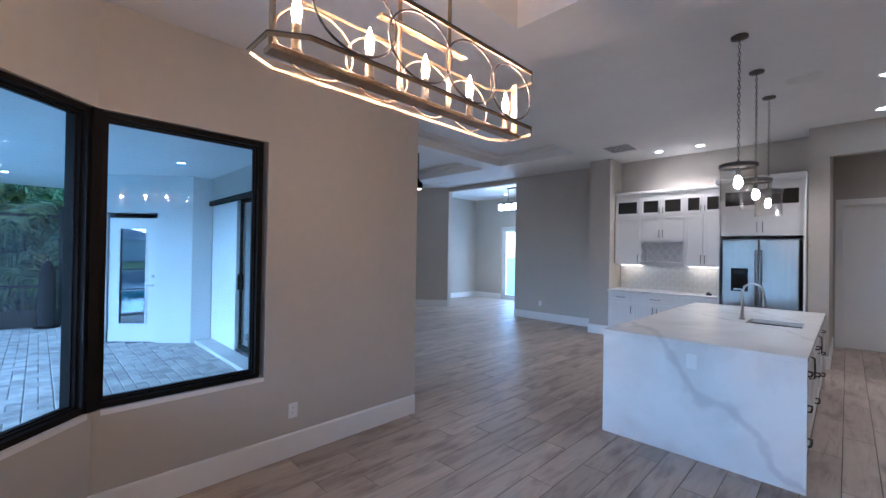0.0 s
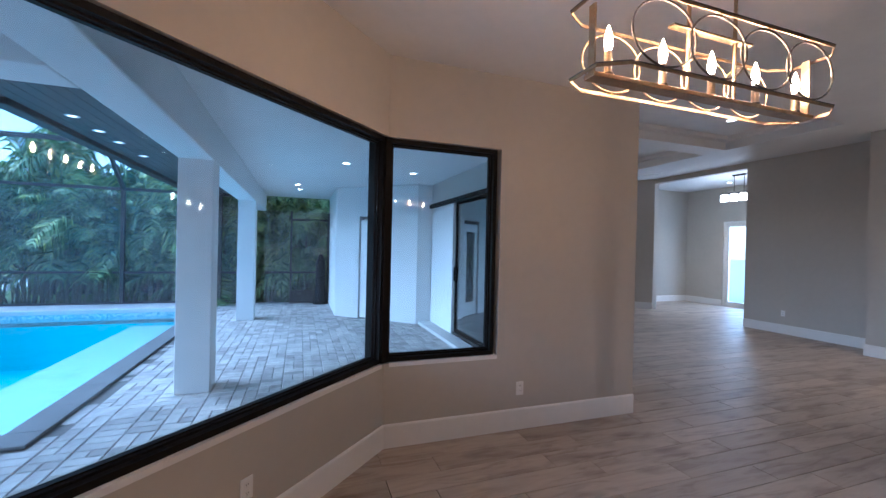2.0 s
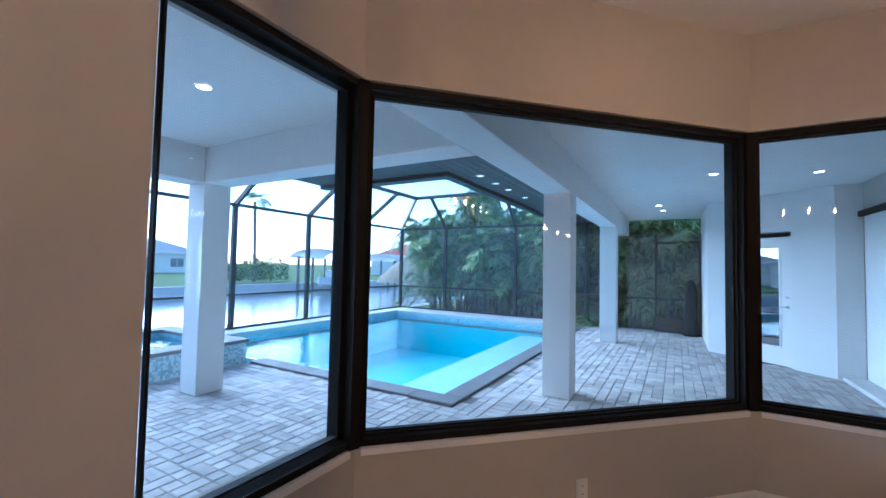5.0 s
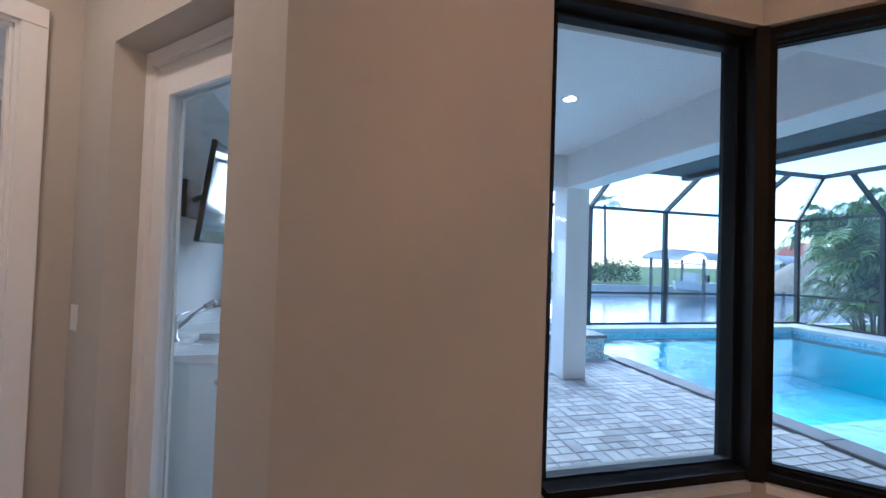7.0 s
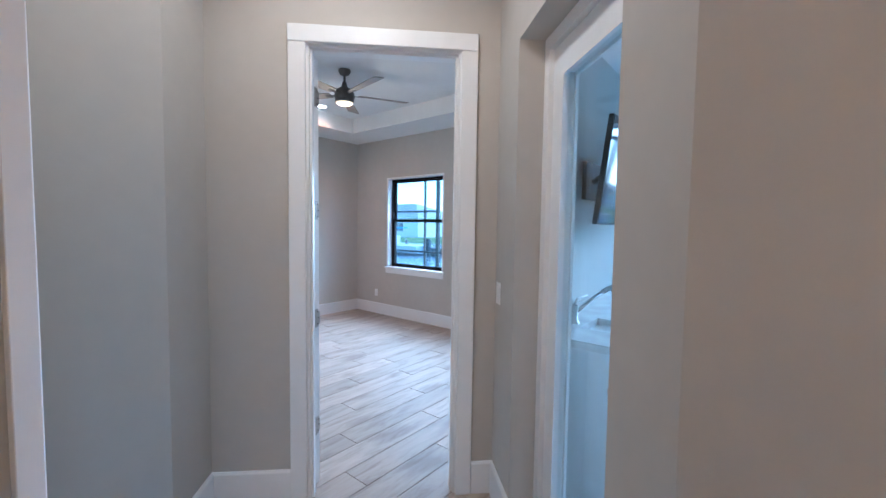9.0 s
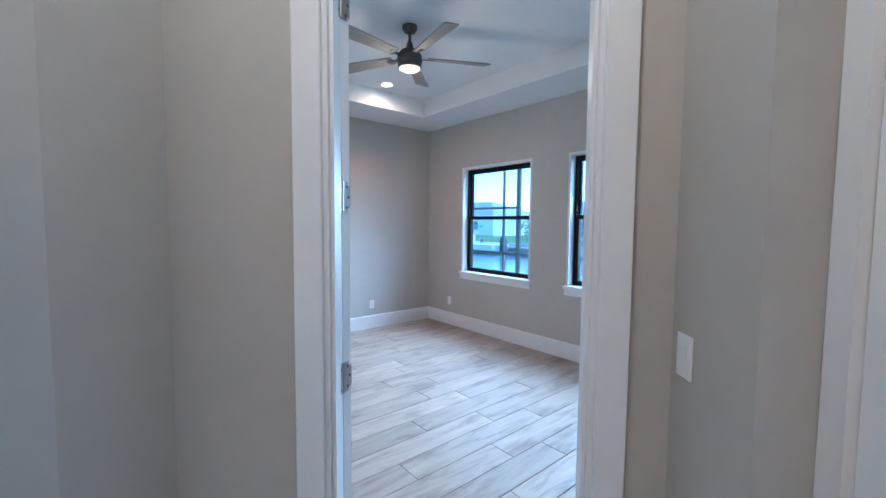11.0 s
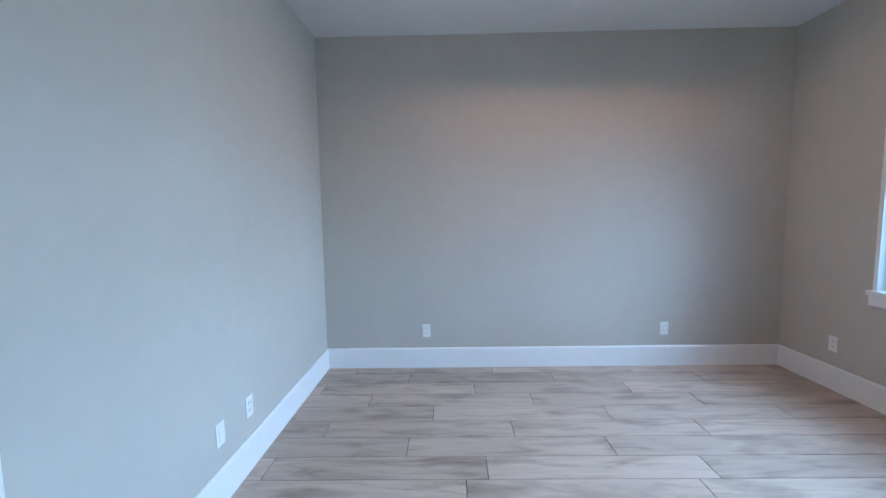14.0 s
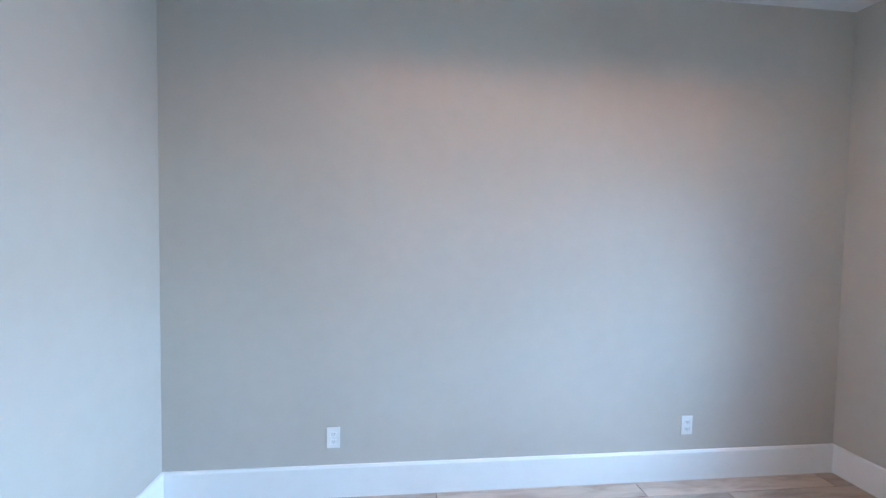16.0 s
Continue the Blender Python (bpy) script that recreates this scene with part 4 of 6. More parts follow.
def vent(name, x0, x1, y0, y1, z, label):
    g = empty(name, Matrix.Translation((0, 0, z)))
    part("frame", bm_flat_frame(x0, x1, y0, y1, 0.03, -0.008, -0.001), CEIL, g)
    n = 9
    for k in range(n):
        y = y0 + 0.035 + (y1 - y0 - 0.07) * k / (n - 1)
        part("slat", box(x0 + 0.03, x1 - 0.03, y - 0.006, y + 0.006, -0.006, -0.003), CEIL, g)
    part("backing", box(x0 + 0.02, x1 - 0.02, y0 + 0.02, y1 - 0.02, -0.0025, -0.001), IRON, g, "dark duct opening")
    return tagged(g, label, "air vent")


def bm_flat_frame(x0, x1, y0, y1, w, z0, z1):
    bm = bmesh.new()
    box_in(bm, x0, x1, y0, y0 + w, z0, z1)
    box_in(bm, x0, x1, y1 - w, y1, z0, z1)
    box_in(bm, x0, x0 + w, y0 + w, y1 - w, z0, z1)
    box_in(bm, x1 - w, x1, y0 + w, y1 - w, z0, z1)
    return bm


vent("ceiling_vent", 0.20, 0.53, 5.80, 6.02, HIGH, "small slatted ceiling vent above the island")
vent("return_grille", -2.45, -1.95, 7.25, 7.80, HIGH, "large square white return air grille in the ceiling")


def pendant(x, y, ztop, zc):
    g = empty("pendant_lamp", Matrix.Translation((x, y, 0)))
    part("canopy", lathe([(0.001, ztop - 0.001), (0.065, ztop - 0.001), (0.065, ztop - 0.018), (0.012, ztop - 0.028)], 20), IRON, g)
    bm = bmesh.new()
    z, k = zc + 0.20, 0
    while z < ztop - 0.05:
        pts = []
        for i in range(10):
            a = 2 * math.pi * i / 10
            u, w = 0.009 * math.cos(a), 0.022 * math.sin(a)
            pts.append((u, 0, z + 0.02 + w) if k % 2 else (0, u, z + 0.02 + w))
        tube_in(bm, pts, 0.0028, 5, True)
        z, k = z + 0.036, k + 1
    bmesh.ops.recalc_face_normals(bm, faces=bm.faces)
    part("chain", bm, IRON, g)
    part("cap", lathe([(0.012, zc + 0.20), (0.02, zc + 0.17), (0.135, zc + 0.165), (0.142, zc + 0.16), (0.142, zc + 0.135), (0.135, zc + 0.13)], 28), IRON, g, "dark bronze cap")
    sh = part("shade", lathe([(0.132, zc + 0.15), (0.132, zc - 0.15), (0.128, zc - 0.15), (0.128, zc + 0.15)], 28), RIBGLASS, g, "clear seeded glass cylinder")
    sh.visible_shadow = False
    part("socket", cyl(0.018, 0.018, zc + 0.06, zc + 0.13, 12), IRON, g)
    part("bulb", lathe([(0.012, zc + 0.06), (0.03, zc + 0.02), (0.034, zc - 0.01), (0.02, zc - 0.04), (0.001, zc - 0.05)], 16), PBULB, g, "lit round bulb")
    return tagged(g, "glass cylinder pendant lamp on a chain over the island", "pendant lamp", "pendant lamps over the island")


RIBGLASS = clear_glass("seeded_glass", (0.97, 0.96, 0.94), 0.06)
PBULB = glow("pendant_bulb", (1.0, 0.68, 0.42), 24.0)
for y in (4.42, 5.36, 6.30):
    pendant(0.04, y, HIGH, 2.24)


# unseen can and spot, added to brighten the vestibule walls
can_light(2.15, -1.25, TOP)
spot("vestibule_downlight", (2.15, -1.25, TOP - 0.03), 8.0, (1.0, 0.68, 0.44), 165, 0.5, 0.06)


# ---- kitchen ----
def bar_handle(parent, x, y, z, length, upright=True):
    """A black bow handle standing off the front (front faces -y)."""
    if upright:
        pts = [(x, y, z - length / 2), (x, y - 0.028, z - length / 2 + 0.012), (x, y - 0.03, z), (x, y - 0.028, z + length / 2 - 0.012), (x, y, z + length / 2)]
    else:
        pts = [(x - length / 2, y, z), (x - length / 2 + 0.012, y - 0.028, z), (x, y - 0.03, z), (x + length / 2 - 0.012, y - 0.028, z), (x + length / 2, y, z)]
    return part("handle", tube(pts, 0.005, 6), BLACK, parent, "black bar handle")


def shaker(parent, x0, x1, z0, z1, y, glass=False, name="door"):
    """A shaker front facing -y: stiles, rails and a recessed panel, or a dark pane."""
    bm = rect_frame(x0 + 0.002, x1 - 0.002, z0 + 0.002, z1 - 0.002, 0.055, y - 0.02, y)
    if not glass:
        box_in(bm, x0 + 0.05, x1 - 0.05, y - 0.011, y - 0.002, z0 + 0.05, z1 - 0.05)
    d = part(name, bm, CAB, parent)
    if glass:
        part("pane", box(x0 + 0.05, x1 - 0.05, y - 0.010, y - 0.004, z0 + 0.05, z1 - 0.05), DARKGLASS, d, "dark glass pane")
    return d


UY, BYF = 8.42, 8.12


def upper_cabinet(x0, x1, doors, rack=False):
    g = empty("upper_cabinet", Matrix.Translation((0, 0, 0)))
    zb = 1.41
    part("body", box(x0, x1, UY, 8.745, zb if not rack else 1.87, 2.78), CAB, g)
    w = (x1 - x0) / doors
    for k in range(doors):
        a, b = x0 + k * w, x0 + (k + 1) * w
        hx = (b - 0.03) if (k == 0) else (a + 0.03)
        d = shaker(g, a, b, 2.36, 2.70, UY - 0.001, True)
        bar_handle(d, hx, UY - 0.021, 2.45, 0.11)
        d = shaker(g, a, b, 1.88 if rack else zb, 2.355, UY - 0.001)
        bar_handle(d, hx, UY - 0.021, (1.88 if rack else zb) + 0.13, 0.14)
    if rack:
        part("rack_box", bm_rack_box(x0, x1, 1.47, 1.87), CAB, g)
        bm = bmesh.new()
        n = 5
        st = (x1 - x0 - 0.04) / n
        for k in range(-2, n + 1):
            for s in (1, -1):
                xa = x0 + 0.02 + (k + (0 if s > 0 else 2)) * st
                p0, p1 = Vector((xa, 0, 1.49)), Vector((xa + s * 2 * st, 0, 1.85))
                lo, hi = x0 + 0.02, x1 - 0.02
                t0, t1 = 0.0, 1.0
                dx = p1.x - p0.x
                ta, tb = (lo - p0.x) / dx, (hi - p0.x) / dx
                t0, t1 = max(t0, min(ta, tb)), min(t1, max(ta, tb))
                if t1 - t0 > 0.05:
                    q0, q1 = p0.lerp(p1, t0), p0.lerp(p1, t1)
                    tube_in(bm, [(q0.x, UY + 0.01 + (0.003 if s > 0 else 0), q0.z), (q1.x, UY + 0.01 + (0.003 if s > 0 else 0), q1.z)], 0, 4, False, (0.011, 0.006))
        bmesh.ops.recalc_face_normals(bm, faces=bm.faces)
        part("lattice", bm, CAB, g, "white diagonal wine lattice")
    part("crown", box(x0, x1, UY - 0.035, 8.745, 2.781, 2.84, 0.012), CAB, g)
    return tagged(g, "white shaker wall cabinet with dark glass doors" + (" and wine lattice" if rack else ""), "cabinet", "kitchen wall cabinets")


def bm_rack_box(x0, x1, z0, z1):
    bm = rect_frame(x0, x1, z0, z1, 0.02, UY, 8.745)
    box_in(bm, x0 + 0.02, x1 - 0.02, 8.70, 8.74, z0 + 0.02, z1 - 0.02)
    return bm


upper_cabinet(-2.62, -2.145, 1)
upper_cabinet(-2.143, -1.385, 2, True)
upper_cabinet(-1.383, -0.79, 2)


def base_cabinet(x0, x1, doors, drawer=True):
    g = empty("base_cabinet")
    part("body", box(x0, x1, BYF, 8.74, 0.10, 0.885), CAB, g)
    part("toe_kick", box(x0, x1, BYF + 0.07, 8.70, 0, 0.099), CAB, g)
    w = (x1 - x0) / doors
    zt = 0.885
    if drawer:
        d = shaker(g, x0, x1, 0.70, 0.88, BYF - 0.001, False, "drawer")
        bar_handle(d, (x0 + x1) / 2, BYF - 0.021, 0.79, 0.18, False)
        zt = 0.695
    for k in range(doors):
        a, b = x0 + k * w, x0 + (k + 1) * w
        d = shaker(g, a, b, 0.11, zt, BYF - 0.001)
        bar_handle(d, (b - 0.035) if k == 0 else (a + 0.035), BYF - 0.021, zt - 0.13, 0.14)
    return tagged(g, "white shaker base cabinet with black bar handles", "cabinet", "kitchen base cabinets")


base_cabinet(-2.62, -2.145, 1)
base_cabinet(-2.143, -1.385, 2)
base_cabinet(-1.383, -0.79, 2)
tagged(link_mesh("countertop", box(-2.635, -0.79, BYF - 0.035, 8.745, 0.886, 0.925, 0.004), QUARTZ), "white quartz countertop along the kitchen wall", "countertop")
bs = tagged(link_mesh("backsplash", box(-2.62, -0.79, 8.735, 8.742, 0.926, 1.90), CURB), "cream ceramic tile backsplash with grey grout", "backsplash")
tile_me = box(0, 0.148, -0.006, 0, 0, 0.073, 0.002, 1)
tm = bpy.data.meshes.new("tile")
tile_me.to_mesh(tm)
tile_me.free()
tm.materials.append(BACKSPLASH)
for r in range(6):
    for c in range(12):
        x = -2.615 + c * 0.151 + (0.075 if r % 2 else 0)
        if x + 0.148 < -0.79:
            o = new("tile", tm)
            o.parent = bs
            o.location = (x, 8.735, 0.928 + r * 0.0765)
for x0, x1 in ((-2.58, -2.18), (-1.35, -0.85)):
    tagged(link_mesh("under_cabinet_light", box(x0, x1, 8.62, 8.66, 1.392, 1.408, 0.003), STRIP), "slim lit strip under the wall cabinet", "strip light")
    d = bpy.data.lights.new("under_cabinet_lamp", "AREA")
    d.shape, d.size, d.size_y, d.energy, d.color = "RECTANGLE", x1 - x0, 0.05, 0.10, (1.0, 0.66, 0.36)
    new("under_cabinet_lamp", d).location = ((x0 + x1) / 2, 8.62, 1.385)

# fridge with its surround
g = empty("fridge_surround")
part("side_panel", box(-0.785, -0.765, 8.02, 8.745, 0, 2.78), CAB, g)
part("side_panel", box(0.262, 0.290, 8.02, 8.745, 0, 2.78), CAB, g)
part("body", box(-0.764, 0.261, 8.10, 8.745, 1.93, 2.78), CAB, g)
for k in range(2):
    a, b = -0.764 + 0.5125 * k, -0.764 + 0.5125 * (k + 1)
    hx = b - 0.035 if k == 0 else a + 0.035
    d = shaker(g, a, b, 2.36, 2.70, 8.099, True)
    d = shaker(g, a, b, 1.94, 2.355, 8.099)
    bar_handle(d, hx, 8.079, 2.07, 0.16)
part("crown", box(-0.83, 0.296, 7.97, 8.745, 2.781, 2.86, 0.014), CAB, g)
tagged(g, "white cabinet surround with glass top doors over the fridge", "cabinet")
g = empty("fridge")
part("body", box(-0.72, 0.22, 8.02, 8.70, 0.02, 1.86), IRON, g)
FY = 8.015
lf = part("door", box(-0.72, -0.252, FY - 0.06, FY, 0.72, 1.87, 0.010), STEEL, g)
rt = part("door", box(-0.248, 0.22, FY - 0.06, FY, 0.72, 1.87, 0.010), STEEL, g)
dr = part("drawer", box(-0.72, 0.22, FY - 0.06, FY, 0.06, 0.71, 0.010), STEEL, g)
for d, x in ((lf, -0.285), (rt, -0.215)):
    part("handle", tube([(x, FY - 0.06, 0.86), (x, FY - 0.105, 0.90), (x, FY - 0.108, 1.28), (x, FY - 0.105, 1.66), (x, FY - 0.06, 1.70)], 0.011, 8), STEEL, d)
part("handle", tube([(-0.62, FY - 0.06, 0.62), (-0.58, FY - 0.105, 0.62), (0.08, FY - 0.105, 0.62), (0.12, FY - 0.06, 0.62)], 0.011, 8), STEEL, dr)
dp = part("dispenser", box(-0.60, -0.38, FY - 0.064, FY - 0.0605, 1.06, 1.42, 0.001), BLACK, lf, "black water dispenser panel")
part("dispenser_tray", box(-0.56, -0.42, FY - 0.085, FY - 0.0645, 1.08, 1.10), STEEL, dp)
part("dispenser_display", box(-0.56, -0.42, FY - 0.066, FY - 0.0645, 1.33, 1.39), DARKGLASS, dp)
tagged(g, "stainless steel french-door fridge with a black water dispenser", "fridge")
g = empty("kitchen_gadget", Matrix.Translation((-0.98, 8.35, 0.926)))
part("body", lathe([(0.001, 0), (0.045, 0), (0.045, 0.02), (0.03, 0.035), (0.012, 0.05), (0.001, 0.055)], 16), BLACK, g)
tagged(g, "small black object on the quartz countertop", "clutter")

# island
IX = (-0.86, 0.53)
IYY = (3.80, 6.98)
tp = bmesh.new()
SX0, SX1, SY0, SY1 = -0.03, 0.41, 5.32, 5.72
box_in(tp, IX[0], IX[1], IYY[0], SY0, 0.88, 0.92)
box_in(tp, IX[0], IX[1], SY1, IYY[1], 0.88, 0.92)
box_in(tp, IX[0], SX0, SY0, SY1, 0.88, 0.92)
box_in(tp, SX1, IX[1], SY0, SY1, 0.88, 0.92)
isl = empty("kitchen_island")
part("countertop", tp, QUARTZ, isl, "white quartz top with grey veins")
part("waterfall_end", box(IX[0], IX[1], IYY[0], IYY[0] + 0.04, 0, 0.8795, 0.002, 1), QUARTZ, isl, "white quartz waterfall end with a broad grey vein")
part("waterfall_end", box(IX[0], IX[1], IYY[1] - 0.04, IYY[1], 0, 0.8795, 0.002, 1), QUARTZ, isl)
part("body", box(-0.50, 0.485, IYY[0] + 0.041, IYY[1] - 0.041, 0.10, 0.64), CAB, isl)
part("upper_body", box(-0.50, 0.485, IYY[0] + 0.041, 5.27, 0.6405, 0.8795), CAB, isl)
part("upper_body", box(-0.50, 0.485, 5.78, IYY[1] - 0.041, 0.6405, 0.8795), CAB, isl)
part("back_panel", box(-0.50, -0.47, 5.2705, 5.7795, 0.6405, 0.8795), CAB, isl)
part("toe_kick", box(-0.46, 0.42, IYY[0] + 0.041, IYY[1] - 0.041, 0.0, 0.0995), CAB, isl)
n = 5
for k in range(n):
    y0 = IYY[0] + 0.05 + k * (IYY[1] - IYY[0] - 0.10) / n
    y1 = y0 + (IYY[1] - IYY[0] - 0.10) / n - 0.004
    rows = ((0.12, 0.36), (0.365, 0.61), (0.615, 0.87)) if k % 2 == 0 else ((0.12, 0.87),)
    for z0, z1 in rows:
        bm = bmesh.new()
        mm = Matrix.Translation((0.4855, 0, 0)) @ Matrix.Rotation(radians(90), 4, "Z")
        rect_frame_in(bm, y0, y1, z0, z1, 0.05, -0.02, 0)
        box_in(bm, y0 + 0.045, y1 - 0.045, -0.011, -0.002, z0 + 0.045, z1 - 0.045)
        bmesh.ops.transform(bm, matrix=mm, verts=bm.verts)
        d = part("drawer" if len(rows) > 1 else "door", bm, CAB, isl)
        zc = (z0 + z1) / 2 if len(rows) > 1 else 0.72
        yc = (y0 + y1) / 2
        if len(rows) > 1:
            pts = [(0.5055, yc - 0.09, zc), (0.536, yc - 0.08, zc), (0.538, yc, zc), (0.536, yc + 0.08, zc), (0.5055, yc + 0.09, zc)]
        else:
            pts = [(0.5055, y0 + 0.04, zc - 0.09), (0.536, y0 + 0.04, zc - 0.08), (0.538, y0 + 0.04, zc), (0.536, y0 + 0.04, zc + 0.08), (0.5055, y0 + 0.04, zc + 0.09)]
        part("handle", tube(pts, 0.006, 6), BLACK, d, "black bar handle")
tagged(isl, "white kitchen island with a quartz waterfall end and top", "kitchen island")
g = empty("sink")
bm = bmesh.new()
box_in(bm, SX0 - 0.02, SX0 + 0.004, SY0 - 0.02, SY1 + 0.02, 0.68, 0.8795)
box_in(bm, SX1 - 0.004, SX1 + 0.02, SY0 - 0.02, SY1 + 0.02, 0.68, 0.8795)
box_in(bm, SX0 + 0.004, SX1 - 0.004, SY0 - 0.02, SY0 + 0.004, 0.68, 0.8795)
box_in(bm, SX0 + 0.004, SX1 - 0.004, SY1 - 0.004, SY1 + 0.02, 0.68, 0.8795)
box_in(bm, SX0 - 0.02, SX1 + 0.02, SY0 - 0.02, SY1 + 0.02, 0.66, 0.68)
SINKM = mat("dark_granite_sink", (0.035, 0.028, 0.022), 0.7, spec=0.12)
add_noise(SINKM, 30.0, (0.028, 0.022, 0.018), (0.045, 0.036, 0.03))
part("bowl", bm, SINKM, g)
part("drain", cyl(0.045, 0.045, 0.6805, 0.684, 20, Matrix.Translation((0.19, 5.52, 0))), STEEL, g)
tagged(g, "dark undermount sink in the island top", "sink")
g = empty("faucet", Matrix.Translation((-0.09, 5.55, 0.92)))
part("base", lathe([(0.028, 0), (0.028, 0.012), (0.018, 0.02), (0.016, 0.09), (0.014, 0.10)], 16), NICKEL, g)
pts = [(0, 0, 0.09), (0, 0, 0.30)] + [(0.09 - 0.09 * math.cos(a), 0, 0.30 + 0.09 * math.sin(a)) for a in [math.pi * i / 12 for i in range(1, 12)]] + [(0.18, 0, 0.30), (0.185, 0, 0.24)]
part("spout", tube(pts, 0.012, 10), NICKEL, g)
part("spray_head", cyl(0.017, 0.014, 0.16, 0.245, 12, Matrix.Translation((0.186, 0, 0))), NICKEL, g)
part("lever", tube([(0, 0.016, 0.07), (0, 0.06, 0.10), (0, 0.085, 0.13)], 0.006, 8), NICKEL, g)
tagged(g, "brushed nickel gooseneck faucet on the island", "faucet")
wall_plate("island_outlet", (-0.153, IYY[0], 0.764), 180, "switch", "white blank outlet cover on the island end")

# ---- living room and foyer ----
bm = bmesh.new()
for x0, x1, y0, y1 in ((-8.6, -2.35, 7.32, 8.75), (-8.6, -2.35, 2.58, 3.05), (-2.95, -2.35, 3.05, 7.32), (-8.6, -7.9, 3.05, 7.32), (-5.2, -4.75, 3.05, 7.32)):
    box_in(bm, x0, x1, y0, y1, HIGH, COFFER + 0.002)
for x0, x1, y0, y1 in ((-4.75, -2.95, 3.05, 7.32), (-7.9, -5.2, 3.05, 7.32)):
    w = 0.14
    box_in(bm, x0, x0 + w, y0, y1, COFFER - 0.07, COFFER - 0.002)
    box_in(bm, x1 - w, x1, y0, y1, COFFER - 0.07, COFFER - 0.002)
    box_in(bm, x0 + w, x1 - w, y0, y0 + w, COFFER - 0.07, COFFER - 0.002)
    box_in(bm, x0 + w, x1 - w, y1 - w, y1, COFFER - 0.07, COFFER - 0.002)
tagged(link_mesh("ceiling_coffer", bm, CEIL), "white coffered ceiling beams in the living room", "ceiling", kind="structure")
for x, y in ((-3.95, 6.33), (-6.9, 6.5)):
    can_light(x, y, COFFER)
# unseen spot and can, added to lift the dark hall before its door
spot("hall_downlight", (1.75, 9.25, HIGH - 0.03), 7.0, (1.0, 0.68, 0.45), 140, 0.6, 0.08)
can_light(1.75, 9.25, HIGH)
spot("living_downlight", (-3.95, 6.33, COFFER - 0.03), 10.0, (1.0, 0.78, 0.58), 140, 0.6, 0.1)
spot("foyer_downlight", (-6.6, 10.4, HIGH - 0.06), 30.0, (1.0, 0.74, 0.5), 130, 0.6, 0.1)
can_light(-7.2, 10.9, HIGH)

# foyer entry door with side glass, and the linear lamp before it
g = empty("entry_door", Matrix.Translation((-0.30, 0, 0)))
bm = bmesh.new()
rect_frame_in(bm, -7.54, -5.92, 0.0, 2.49, 0.06, 11.62, 11.70)
box_in(bm, -6.75, -6.71, 11.62, 11.70, 0.06, 2.43)
part("leaf", bm, TRIM, g)
for x0, x1 in ((-7.48, -6.75), (-6.71, -5.98)):
    b2 = rect_frame(x0, x1, 0.06, 2.43, 0.09, 11.635, 11.685)
    lf = part("sash", b2, TRIM, g)
    p_ = part("pane", box(x0 + 0.09, x1 - 0.09, 11.655, 11.663, 0.15, 2.34), GLASS, lf)
    p_.visible_shadow = False
tagged(g, "white double entry door with tall glass panes", "door")
g = empty("transom_window", Matrix.Translation((-0.30, 0, 0)))
part("window_frame", rect_frame(-7.54, -5.92, 2.76, 3.29, 0.05, 11.62, 11.70), BLACK, g)
p_ = part("pane", box(-7.49, -5.97, 11.655, 11.663, 2.81, 3.24), GLASS, g)
p_.visible_shadow = False
tagged(g, "black-framed transom window over the entry door", "window")
g = empty("foyer_lamp", Matrix.Translation((-6.25, 9.9, 0)))
part("canopy", box(-0.15, 0.15, -0.04, 0.04, HIGH - 0.03, HIGH - 0.001, 0.006), BLACK, g)
part("bar", box(-0.42, 0.42, -0.012, 0.012, 3.06, 3.085, 0.003), BLACK, g)
for x in (-0.12, 0.12):
    part("rod", cyl(0.006, 0.006, 3.085, HIGH - 0.03, 8, Matrix.Translation((x, 0, 0))), BLACK, g)
for x in (-0.36, -0.12, 0.12, 0.36):
    part("shade", lathe([(0.05, 3.05), (0.075, 3.04), (0.08, 2.88), (0.075, 2.88), (0.07, 3.03)], 16), LEDCOOL, g, "lit white glass shade").location = (x, 0, 0)
    part("holder", cyl(0.02, 0.02, 3.03, 3.06, 10), BLACK, g).location = (x, 0, 0)
tagged(g, "black linear hanging lamp with four lit glass shades", "hanging lamp")
d = bpy.data.lights.new("entry_daylight", "AREA")
d.shape, d.size, d.size_y, d.energy, d.color = "RECTANGLE", 1.5, 2.3, 20.0, (0.85, 0.92, 1.0)
ed = new("entry_daylight", d)
ed.matrix_world = look((-7.03, 11.76, 1.25), (-7.03, 8.0, 1.0))

# ---- terrace: doors, soffit and lamps ----
ld = glass_door("terrace_door", 0.80, 2.15, "white terrace door with one tall glass pane", 0.17, 0.30, 1.98, glass=MIRRORED)
ld.matrix_world = frame_at((-8.75, 0.50), (-7.38, 2.03)) @ Matrix.Translation((0.64, 0.06, -0.04))
g = empty("sliding_door")
for k, (x0, x1) in enumerate(((-6.15, -4.80), (-4.84, -3.45))):
    y = 2.40 + 0.05 * (k % 2)
    sh = part("sash", rect_frame(x0, x1, 0.02, 2.40, 0.07, y, y + 0.04), BLACK, g)
    p_ = part("pane", box(x0 + 0.07, x1 - 0.07, y + 0.016, y + 0.024, 0.09, 2.33), MIRRORED, sh)
    p_.visible_shadow = False
    part("handle", box(x0 + 0.02, x0 + 0.045, y - 0.03, y, 0.95, 1.20, 0.004), BLACK, sh)
part("track", box(-6.16, -3.42, 2.36, 2.57, 0.0, 0.019), NICKEL, g)
tagged(g, "dark bronze sliding glass door onto the terrace", "sliding door")
tagged(link_mesh("wall_lanai_pocket", box(-7.376, -6.13, 2.347, 2.52, -0.055, 2.455), STUCCO), "white stucco wall the sliding door runs behind", "wall", kind="structure")
